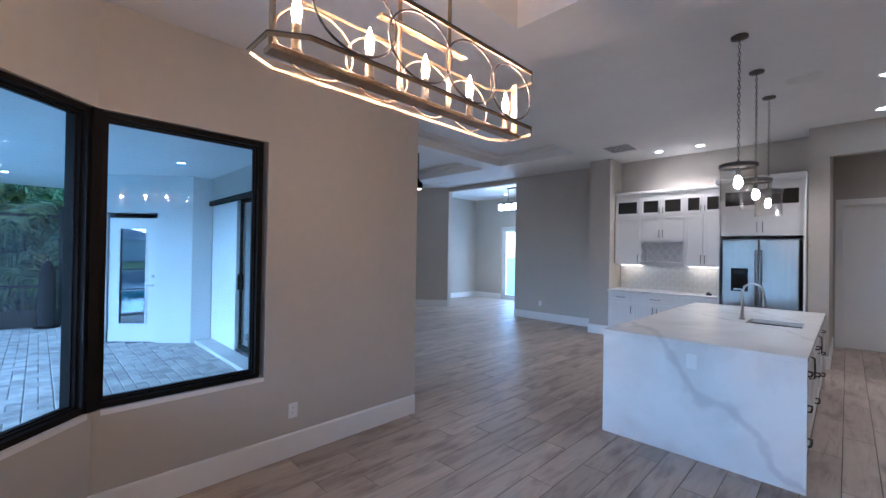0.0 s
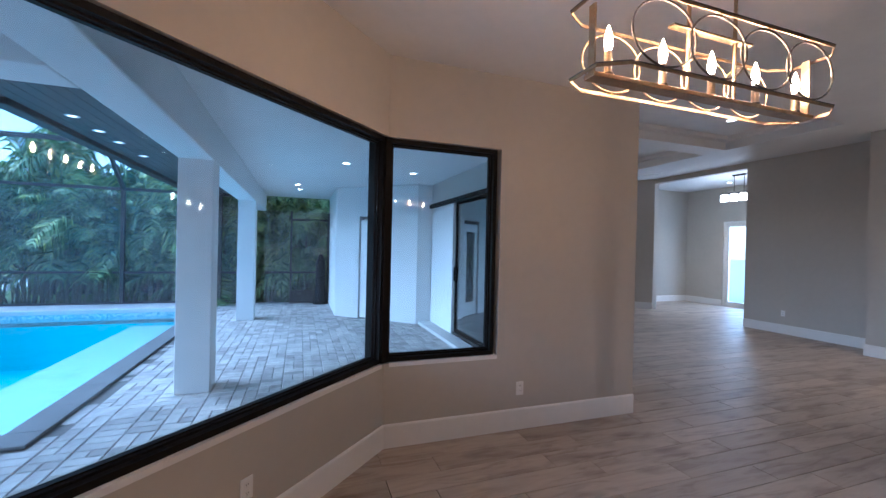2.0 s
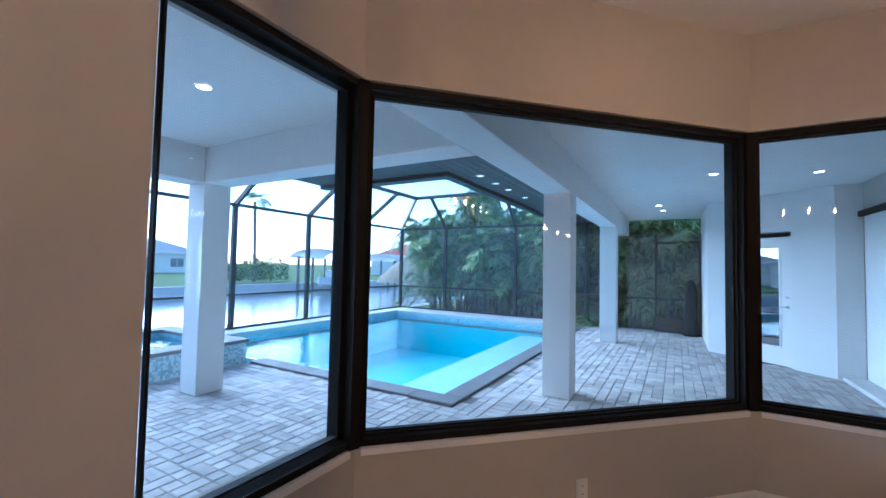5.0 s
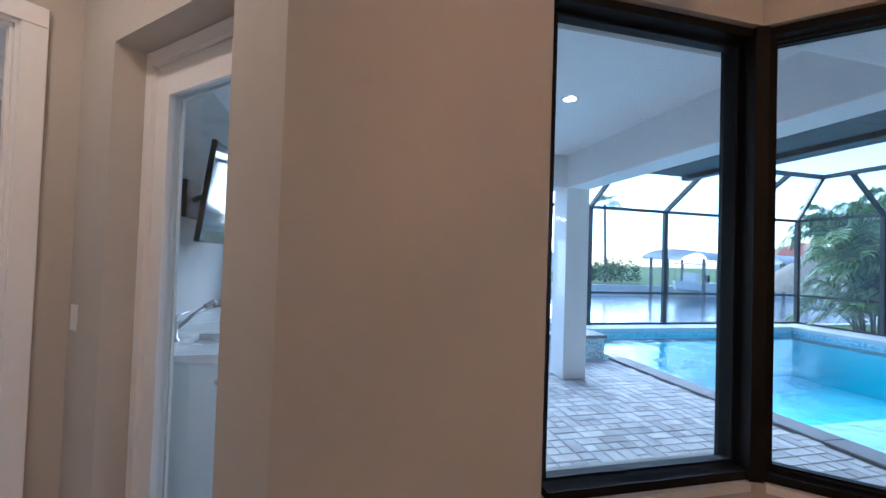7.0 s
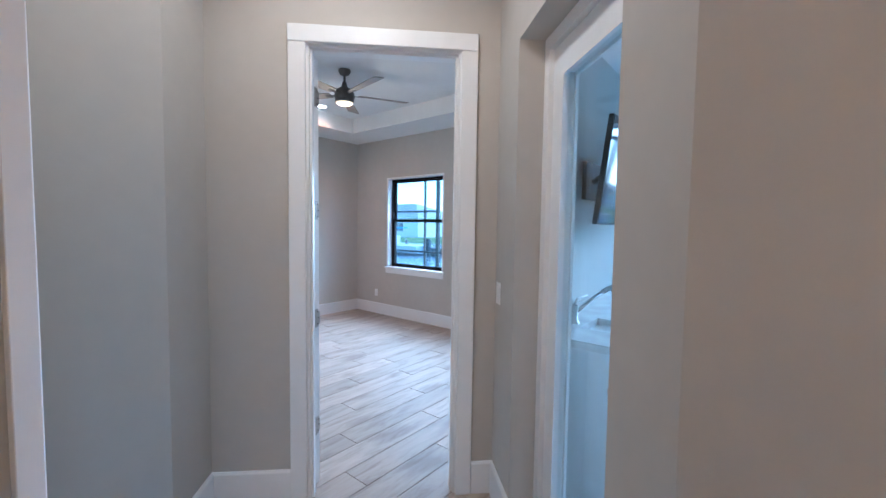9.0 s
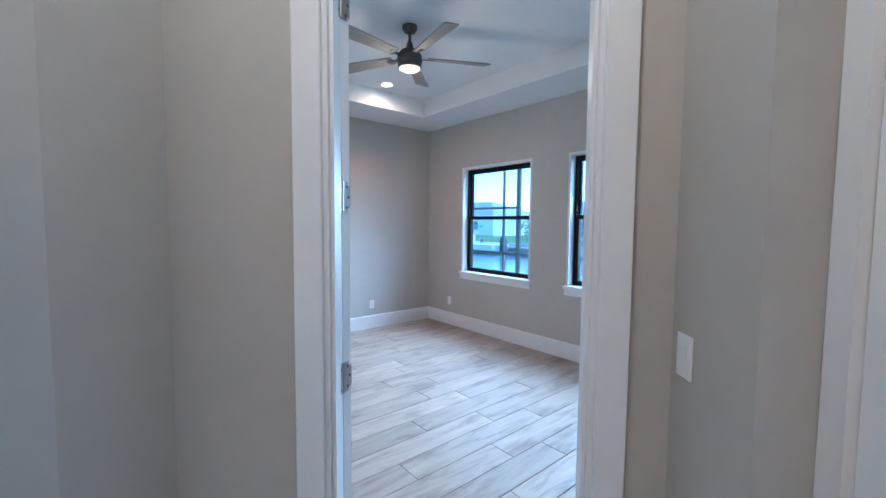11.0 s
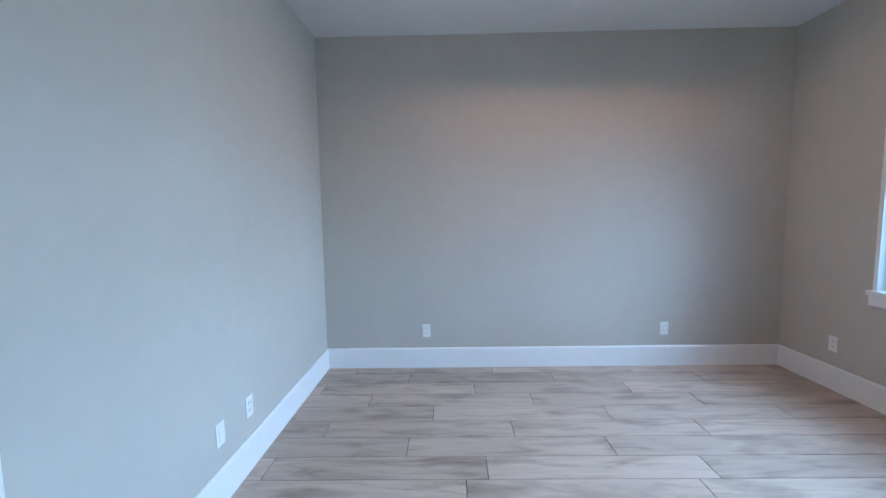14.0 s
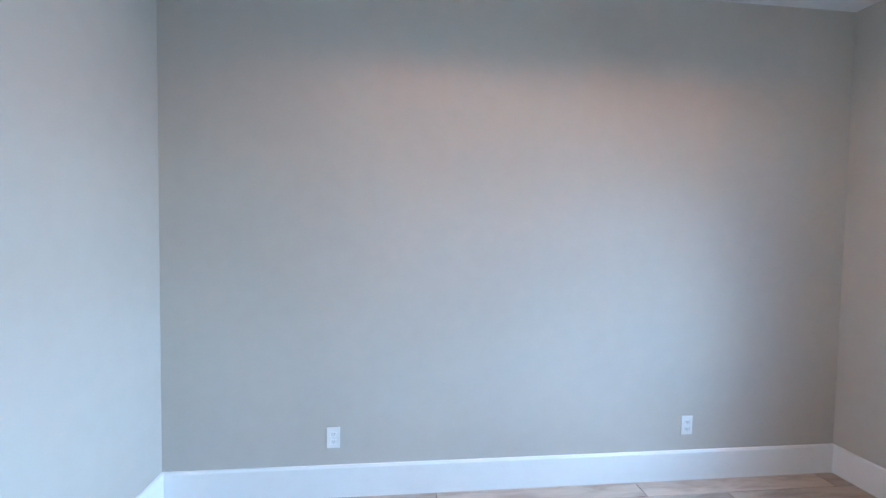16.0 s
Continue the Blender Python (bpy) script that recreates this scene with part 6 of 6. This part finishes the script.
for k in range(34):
    part("board", box(-15.42, -15.38, -8.2 + k * 0.30, -8.2 + k * 0.30 + 0.29, -0.22, 1.85, 0.004, 1), HEDGE_SHADE, fn)
tagged(fn, "added near-black boards standing in for the shade behind the palm hedge", "fence")

# ---- canal and far bank ----
CANAL = mat("canal_water", (0.20, 0.23, 0.24), 0.16, spec=0.6)
n_, l_, b_ = nodes_of(CANAL)
tc, ns, bp = n_.new("ShaderNodeTexCoord"), n_.new("ShaderNodeTexNoise"), n_.new("ShaderNodeBump")
ns.inputs["Scale"].default_value, ns.inputs["Detail"].default_value = 1.6, 4.0
bp.inputs["Strength"].default_value, bp.inputs["Distance"].default_value = 0.25, 0.1
l_.new(tc.outputs["Object"], ns.inputs["Vector"])
l_.new(ns.outputs["Fac"], bp.inputs["Height"])
l_.new(bp.outputs["Normal"], b_.inputs["Normal"])
tagged(link_mesh("water", box(-400, 400, -27.5, -9.5, -1.6, -1.0), CANAL), "calm grey-green canal water", "canal", kind="structure")
for y in (-27.6, -9.55):
    tagged(link_mesh("seawall", box(-150, 150, y - 0.15, y + 0.15, -1.5, -0.16 if y < -20 else -0.18, 0.02), CURB), "pale concrete seawall along the canal", "seawall", kind="structure")
TILEROOF = mat("red_tile_roof", (0.42, 0.10, 0.06), 0.8)
add_noise(TILEROOF, 2.0, (0.34, 0.08, 0.045), (0.50, 0.14, 0.08))
GREYROOF = mat("grey_shingle_roof", (0.30, 0.30, 0.31), 0.85)
add_noise(GREYROOF, 1.0, (0.25, 0.25, 0.26), (0.36, 0.36, 0.37))
HOUSEWALL = mat("pale_house_wall", (0.72, 0.72, 0.70), 0.85)
add_noise(HOUSEWALL, 0.6, (0.78, 0.77, 0.75), (0.86, 0.85, 0.83))
RED = mat("red_door_paint", (0.5, 0.06, 0.04), 0.5)


def house(x, y, ang, w, d, h, rh, roof, openings, label):
    """A one-storey house: walls, hip roof with eaves, windows with frames, and doors."""
    g = empty("house", Matrix.Translation((x, y, -0.30)) @ Matrix.Rotation(radians(ang), 4, "Z"))
    part("wall", box(-w / 2, w / 2, -d / 2, d / 2, 0, h), HOUSEWALL, g)
    bm = bmesh.new()
    e = 0.6
    lo = [bm.verts.new(p) for p in ((-w / 2 - e, -d / 2 - e, h), (w / 2 + e, -d / 2 - e, h), (w / 2 + e, d / 2 + e, h), (-w / 2 - e, d / 2 + e, h))]
    a, b = bm.verts.new((-w / 2 + d / 2, 0, h + rh)), bm.verts.new((w / 2 - d / 2, 0, h + rh))
    for q in ((lo[0], lo[1], b, a), (lo[1], lo[2], b), (lo[2], lo[3], a, b), (lo[3], lo[0], a), (lo[3], lo[2], lo[1], lo[0])):
        bm.faces.new(q)
    part("roof", bm, roof, g)
    part("fascia", bm_flat_frame(-w / 2 - e, w / 2 + e, -d / 2 - e, d / 2 + e, 0.06, h - 0.14, h - 0.005), TRIM, g)
    for x0, x1, z0, z1, kind in openings:
        wn_ = part(kind, rect_frame(x0, x1, z0, z1, 0.07, d / 2 - 0.03, d / 2 + 0.05), TRIM, g)
        if kind == "window":
            part("pane", box(x0 + 0.07, x1 - 0.07, d / 2 + 0.005, d / 2 + 0.02, z0 + 0.07, z1 - 0.07), DARKPANE, wn_, "grey-blue pane")
            if x1 - x0 > 1.2:
                part("mullion", box((x0 + x1) / 2 - 0.03, (x0 + x1) / 2 + 0.03, d / 2 + 0.022, d / 2 + 0.05, z0 + 0.07, z1 - 0.07), TRIM, wn_)
        else:
            part("leaf", box(x0 + 0.07, x1 - 0.07, d / 2 + 0.005, d / 2 + 0.03, z0 + 0.05, z1 - 0.07), RED, wn_, "red painted leaf")
    return tagged(g, label, "house", "houses across the canal")


DARKPANE = mat("far_window_pane", (0.16, 0.19, 0.22), 0.1)
house(18.5, -46, 0, 24, 11, 3.0, 2.3, GREYROOF, [(-9.5, -7.9, 0.6, 2.3, "window"), (-7.2, -4.6, 0.1, 2.4, "window"), (-4.2, -1.6, 0.1, 2.4, "window"), (-0.2, 1.4, 0.9, 2.4, "window"), (3.2, 4.2, 0.7, 2.3, "window"), (5.8, 8.0, 0.3, 2.4, "window"), (8.6, 9.7, 0.05, 2.4, "door")], "white one-storey house with a grey hip roof across the canal")
house(52, -50, 0, 20, 11, 3.0, 2.4, GREYROOF, [(-7, -5, 0.8, 2.2, "window"), (-2, 2, 0.1, 2.4, "window"), (4, 6, 0.8, 2.2, "window")], "pale house with a grey roof across the canal")
house(-27, -70, 0, 18, 10, 2.9, 2.2, GREYROOF, [(-6, -4, 0.8, 2.2, "window"), (-1.5, 1.5, 0.1, 2.3, "window"), (4, 6, 0.8, 2.2, "window")], "pale blue-grey house far across the canal")
house(-66, -47, 35, 20, 12, 3.2, 2.6, TILEROOF, [(-7, -5, 0.8, 2.2, "window"), (-2, 2, 0.1, 2.4, "window"), (5, 7, 0.8, 2.2, "window")], "pale house with a red tile roof beyond the canal")
house(2, -62, 0, 16, 10, 3.0, 2.2, GREYROOF, [(-5, -3, 0.8, 2.2, "window"), (0, 3, 0.1, 2.3, "window")], "grey-roofed house far across the canal")


def boat_lift(x, y, ang, canopy, label):
    g = empty("boat_lift", Matrix.Translation((x, y, -1.0)) @ Matrix.Rotation(radians(ang), 4, "Z"))
    for px in (-3.2, 0.0, 3.2):
        for py in (-1.7, 1.7):
            part("piling", cyl(0.13, 0.11, -0.6, 3.0, 10, Matrix.Translation((px, py, 0))), STEMGREY, g)
    bm = bmesh.new()
    ring = 12
    for i in range(ring + 1):
        a = math.pi * i / ring
        yy, zz = -2.1 * math.cos(a), 2.9 + 0.75 * math.sin(a)
        bm.verts.new((-4.0, yy, zz)), bm.verts.new((4.0, yy, zz))
    bm.verts.ensure_lookup_table()
    for i in range(ring):
        bm.faces.new((bm.verts[2 * i], bm.verts[2 * i + 1], bm.verts[2 * i + 3], bm.verts[2 * i + 2]))
    bmesh.ops.solidify(bm, geom=list(bm.faces), thickness=0.05)
    part("canopy", bm, canopy, g, "curved fabric canopy")
    return tagged(g, label, "boat lift")


STEMGREY = mat("weathered_piling", (0.22, 0.20, 0.18), 0.9)
add_noise(STEMGREY, 4.0, (0.15, 0.135, 0.12), (0.30, 0.28, 0.25))
WHITECLOTH = mat("white_canvas", (0.75, 0.76, 0.77), 0.8)
add_noise(WHITECLOTH, 2.0, (0.68, 0.69, 0.70), (0.78, 0.79, 0.80))
BLUECLOTH = mat("blue_canvas", (0.05, 0.25, 0.62), 0.8)
add_noise(BLUECLOTH, 2.0, (0.04, 0.20, 0.55), (0.07, 0.30, 0.68))
GELCOAT = mat("white_gelcoat", (0.78, 0.78, 0.77), 0.25)


def boat(x, y, z, ang, length, cover, label):
    g = empty("boat", Matrix.Translation((x, y, z)) @ Matrix.Rotation(radians(ang), 4, "Z"))
    bm = bmesh.new()
    n, hw = 10, length * 0.17
    rows = []
    for i in range(n + 1):
        t = i / n
        wdt = hw * (1 - max(0, (t - 0.45) / 0.55) ** 2.2) + 0.01
        xx = -length / 2 + length * t
        sheer = 0.75 + 0.25 * t * t
        rows.append([bm.verts.new(p) for p in ((xx, -wdt, sheer), (xx, -wdt * 0.75, 0.15 + 0.3 * t * t), (xx, 0, 0.30 * t ** 3), (xx, wdt * 0.75, 0.15 + 0.3 * t * t), (xx, wdt, sheer))])
    for a, b in zip(rows, rows[1:]):
        for k in range(4):
            bm.faces.new((a[k], a[k + 1], b[k + 1], b[k]))
        bm.faces.new((a[0], b[0], b[4], a[4]))
    bm.faces.new(rows[0])
    bmesh.ops.recalc_face_normals(bm, faces=bm.faces)
    part("hull", bm, GELCOAT, g)
    part("console", box(-0.5, 0.5, -0.45, 0.45, 0.76, 1.5, 0.05), GELCOAT, g)
    part("outboard", box(-length / 2 - 0.45, -length / 2 - 0.05, -0.22, 0.22, 0.2, 1.35, 0.08), BLACK, g)
    part("top", box(-1.0, 1.1, -0.95, 0.95, 2.15, 2.25, 0.04), cover, g)
    for px in (-0.8, 0.9):
        for py in (-0.8, 0.8):
            part("post", cyl(0.025, 0.025, 0.8, 2.15, 8, Matrix.Translation((px, py, 0))), NICKEL, g)
    return tagged(g, label, "boat")


boat_lift(-24.6, -25.6, 28, WHITECLOTH, "boat lift with a white canopy on pilings")
boat(-24.6, -25.6, -0.55, 28, 6.5, WHITECLOTH, "white motor boat hoisted on a lift")
boat_lift(-36, -27.5, 10, WHITECLOTH, "boat lift with a white canopy on pilings")
boat(27, -25.2, -0.95, 5, 7, BLUECLOTH, "white motor boat with a blue canvas top")
boat(-5.5, -25.5, -0.9, 170, 6, WHITECLOTH, "white motor boat moored at the far seawall")
dk = empty("dock")
for k in range(26):
    part("plank", box(20 + k * 0.45, 20.42 + k * 0.45, -27.4, -25.6, -0.42, -0.37), STEMGREY, dk)
for k in range(5):
    part("piling", cyl(0.12, 0.12, -1.6, 0.2, 8, Matrix.Translation((20.3 + k * 2.7, -25.6, 0))), STEMGREY, dk)
tagged(dk, "weathered timber dock on the far bank", "dock")
hut = empty("thatched_hut", Matrix.Translation((-22.5, -15.6, -0.25)))
THATCH = mat("dry_thatch", (0.36, 0.29, 0.20), 0.95)
add_noise(THATCH, 5.0, (0.24, 0.19, 0.13), (0.46, 0.38, 0.27), bump=0.6, bump_scale=30, distance=0.03, stretch=(1, 1, 0.2))
part("roof", lathe([(2.7, 0.6), (2.55, 0.85), (1.6, 1.75), (0.6, 2.5), (0.05, 2.75)], 24), THATCH, hut, "shaggy dry thatch")
for k in range(4):
    a = math.pi / 4 + k * math.pi / 2
    part("post", cyl(0.09, 0.08, -0.1, 1.2, 8, Matrix.Translation((1.9 * math.cos(a), 1.9 * math.sin(a), 0))), STEMGREY, hut)
tagged(hut, "thatched tiki hut on the canal bank", "hut")


def tall_palm(x, y, h, seed, base=-0.3):
    rng = random.Random(seed)
    g = empty("palm_tree", Matrix.Translation((x, y, base)))
    part("trunk", tube([(0, 0, -0.1), (0.1, 0, h * 0.4), (0.35, 0.1, h)], 0.14, 8), STEMGREY, g)
    bm = bmesh.new()
    for k in range(22):
        frond(bm, (0.35, 0.1, h), rng.uniform(0, 6.28), rng.uniform(1.8, 2.5), radians(rng.uniform(-5, 65)), rng.uniform(0.4, 0.8), rng, 18, 0.05, 0.6)
    part("crown", bm, LEAF, g)
    return tagged(g, "tall single-trunk palm tree on the far bank", "palm tree")


tall_palm(-23.5, -34.5, 7.5, 3)
tall_palm(-41, -72, 8.0, 4)
tall_palm(-19, -9.0, 8.5, 6)
HEDGE = mat("yellow_green_shrub", (0.15, 0.2, 0.05), 0.8)
leaf_nodes(HEDGE, (0.06, 0.10, 0.02), (0.20, 0.26, 0.06), (0.34, 0.36, 0.08))


def shrub(x, y, r, h, seed):
    rng = random.Random(seed)
    g = empty("shrub", Matrix.Translation((x, y, -0.3)))
    part("stem", tube([(0, 0, -0.05), (0.05, 0, h * 0.5), (0.0, 0.1, h * 0.8)], 0.06, 6), STEMGREY, g)
    bm = bmesh.new()
    for k in range(900):
        a, b, c = rng.uniform(0, 6.28), rng.random() ** 0.4, rng.random()
        p = Vector((math.cos(a) * r * b, math.sin(a) * r * b, h * (0.08 + 0.9 * c) * (1.1 - 0.45 * b * b)))
        d = Vector((rng.uniform(-1, 1), rng.uniform(-1, 1), rng.uniform(-0.2, 1))).normalized()
        s = d.cross(Vector((rng.uniform(-1, 1), rng.uniform(-1, 1), rng.uniform(-1, 1)))).normalized()
        L = rng.uniform(0.18, 0.36)
        bm.faces.new([bm.verts.new(v) for v in (p, p + d * L * 0.5 + s * L * 0.22, p + d * L, p + d * L * 0.5 - s * L * 0.22)])
    part("leaves", bm, HEDGE, g)
    return tagged(g, "yellow-green leafy shrub on the far bank", "shrub")


for k, (x, y, r, h) in enumerate(((-24.5, -33.5, 1.6, 2.3), (-22.3, -33.0, 1.5, 2.0), (-20.4, -34, 1.3, 1.9), (23, -31, 2.2, 3.0), (-45, -64, 3.0, 3.6))):
    shrub(x, y, r, h, 50 + k)

# ---- floor planks ----
PW, PL, GAP = 0.20, 1.20, 0.0042


def spans(x):
    """Stretches of floor along y for a strip whose middle is x."""
    out = []
    if x < -2.45:
        out.append((2.50, 11.65))
    elif x < -0.68:
        out.append((-1.97 - x - 0.17, 11.65))
    elif x < 1.15:
        out.append((-1.46, 11.65))
    elif x < 2.15:
        out.append((-0.25 - x - 0.17, 11.65))
    elif x < 3.0:
        out.append((-5.05, 11.65))
    else:
        out.append((-5.05, -0.93))
    return out


def plank_mesh(length):
    bm = bmesh.new()
    b = 0.0012
    x0, x1, y1 = GAP / 2, PW - GAP / 2, length - GAP
    lo = [bm.verts.new(p) for p in ((x0, 0, -0.005), (x1, 0, -0.005), (x1, y1, -0.005), (x0, y1, -0.005))]
    mi = [bm.verts.new(p) for p in ((x0, 0, -b), (x1, 0, -b), (x1, y1, -b), (x0, y1, -b))]
    hi = [bm.verts.new(p) for p in ((x0 + b, b, 0), (x1 - b, b, 0), (x1 - b, y1 - b, 0), (x0 + b, y1 - b, 0))]
    bm.faces.new(hi)
    for r0, r1 in ((lo, mi), (mi, hi)):
        for i in range(4):
            j = (i + 1) % 4
            bm.faces.new((r0[i], r0[j], r1[j], r1[i]))
    me = bpy.data.meshes.new("plank")
    bm.to_mesh(me)
    bm.free()
    me.materials.append(PLANK)
    return me


shared = {}
rest_v, rest_f = [], []
rows_known = {4.895: -2.16, 4.695: -3.066, 4.495: -3.446, 4.295: -3.19}
prng = random.Random(8)
singles = 0
for i in range(-68, 12):
    x = round(4.495 + PW * i, 3)
    if not (-9.15 < x < 6.72):
        continue
    offset = rows_known.get(x, (0.0, 0.4, 0.8, 0.2, 0.6)[i % 5] + prng.uniform(-0.12, 0.12))
    for y0, y1 in spans(x + PW / 2):
        k = math.floor((y0 - offset) / PL)
        while True:
            a, b = offset + k * PL, offset + (k + 1) * PL
            k += 1
            if a >= y1:
                break
            a, b = max(a, y0), min(b, y1)
            if b - a < 0.03:
                continue
            near = (x > 1.9 and b < -0.5) or (-2.5 < x <= 1.9 and a < 4.6)
            if near and singles < 300:
                key = round(b - a, 2)
                if key not in shared:
                    shared[key] = plank_mesh(key)
                o = new("plank", shared[key])
                o.parent = floor_ob
                o.location = (x, a, 0)
                singles += 1
            else:
                n0 = len(rest_v)
                xa, xb, yb = x + GAP / 2, x + PW - GAP / 2, b - GAP
                rest_v += [(xa, a, -0.005), (xb, a, -0.005), (xb, yb, -0.005), (xa, yb, -0.005), (xa, a, 0), (xb, a, 0), (xb, yb, 0), (xa, yb, 0)]
                rest_f += [tuple(n0 + q for q in quad) for quad in ((4, 5, 6, 7), (0, 1, 5, 4), (1, 2, 6, 5), (2, 3, 7, 6), (3, 0, 4, 7))]
me = bpy.data.meshes.new("planks_beyond")
me.from_pydata(rest_v, [], rest_f)
me.materials.append(PLANK)
o = new("planks_beyond", me)
o.parent = floor_ob
tagged(o, kind="stuff")

# ---- terrace pavers ----
paver_shared = {}


def paver_verts(lx, ly):
    c = 0.008
    return [(0, 0, -0.05), (lx, 0, -0.05), (lx, ly, -0.05), (0, ly, -0.05), (0, 0, -0.007), (lx, 0, -0.007), (lx, ly, -0.007), (0, ly, -0.007), (c, c, 0), (lx - c, c, 0), (lx - c, ly - c, 0), (c, ly - c, 0)]


PF = ((8, 9, 10, 11), (4, 5, 9, 8), (5, 6, 10, 9), (6, 7, 11, 10), (7, 4, 8, 11), (0, 1, 5, 4), (1, 2, 6, 5), (2, 3, 7, 6), (3, 0, 4, 7))


def on_deck(x, y):
    if not (-11.25 < x < 2.3 and -7.95 < y < 2.15):
        return False
    if x < -3.2 and y < -2.2 and not (x < -10.9):
        return False
    if y < -5.8 and x < -0.9:
        return False
    if x + y > -2.42 and y > -1.75 and x > -2.65 and x < -0.5:
        return False
    if x > -2.55 and y > -1.56:
        return False
    if x < -7.4 and y > 0.48 and (y - 0.5) > (x + 8.75) * 1.117 + 0.05:
        return False
    if x + y > -0.62:
        return False
    if x > 1.5 and y > -4.85:
        return False
    return True


prng = random.Random(21)
pv, pf = [], []
count = 0
U = 0.118
LAYS = (((0, 0, 2, 1), (0, 1, 2, 1)), ((0, 0, 1, 2), (1, 0, 1, 2)), ((0, 0, 2, 1), (0, 1, 1, 1), (1, 1, 1, 1)), ((0, 0, 1, 1), (1, 0, 1, 1), (0, 1, 2, 1)), ((0, 0, 1, 2), (1, 0, 1, 1), (1, 1, 1, 1)), ((0, 0, 2, 2),))
for r in range(44):
    for c in range(61):
        lay = prng.choices(LAYS, (3, 3, 3, 3, 3, 1))[0]
        for a, b, w, h in lay:
            x = -11.9 + (c * 2 + a + (r % 2)) * U
            y = -7.98 + (r * 2 + b) * U
            lx, ly = w * U - 0.005, h * U - 0.005
            if not on_deck(x + lx / 2, y + ly / 2):
                continue
            dz = prng.uniform(-0.002, 0.002)
            if -4.1 < x < -0.9 and -3.1 < y < -1.2 and count < 300:
                if (w, h) not in paver_shared:
                    m_ = bpy.data.meshes.new("paver")
                    m_.from_pydata(paver_verts(lx, ly), [], PF)
                    m_.materials.append(PAVER)
                    paver_shared[w, h] = m_
                o = new("paver", paver_shared[w, h])
                o.parent = deck
                o.location = (x, y, -0.055 + dz)
                count += 1
            else:
                n0 = len(pv)
                pv += [(x + p, y + q, -0.055 + k + dz) for p, q, k in paver_verts(lx, ly)]
                pf += [tuple(n0 + q for q in quad) for quad in PF]
me = bpy.data.meshes.new("pavers_beyond")
me.from_pydata(pv, [], pf)
me.materials.append(PAVER)
o = new("pavers_beyond", me)
o.parent = deck
tagged(o, kind="stuff")
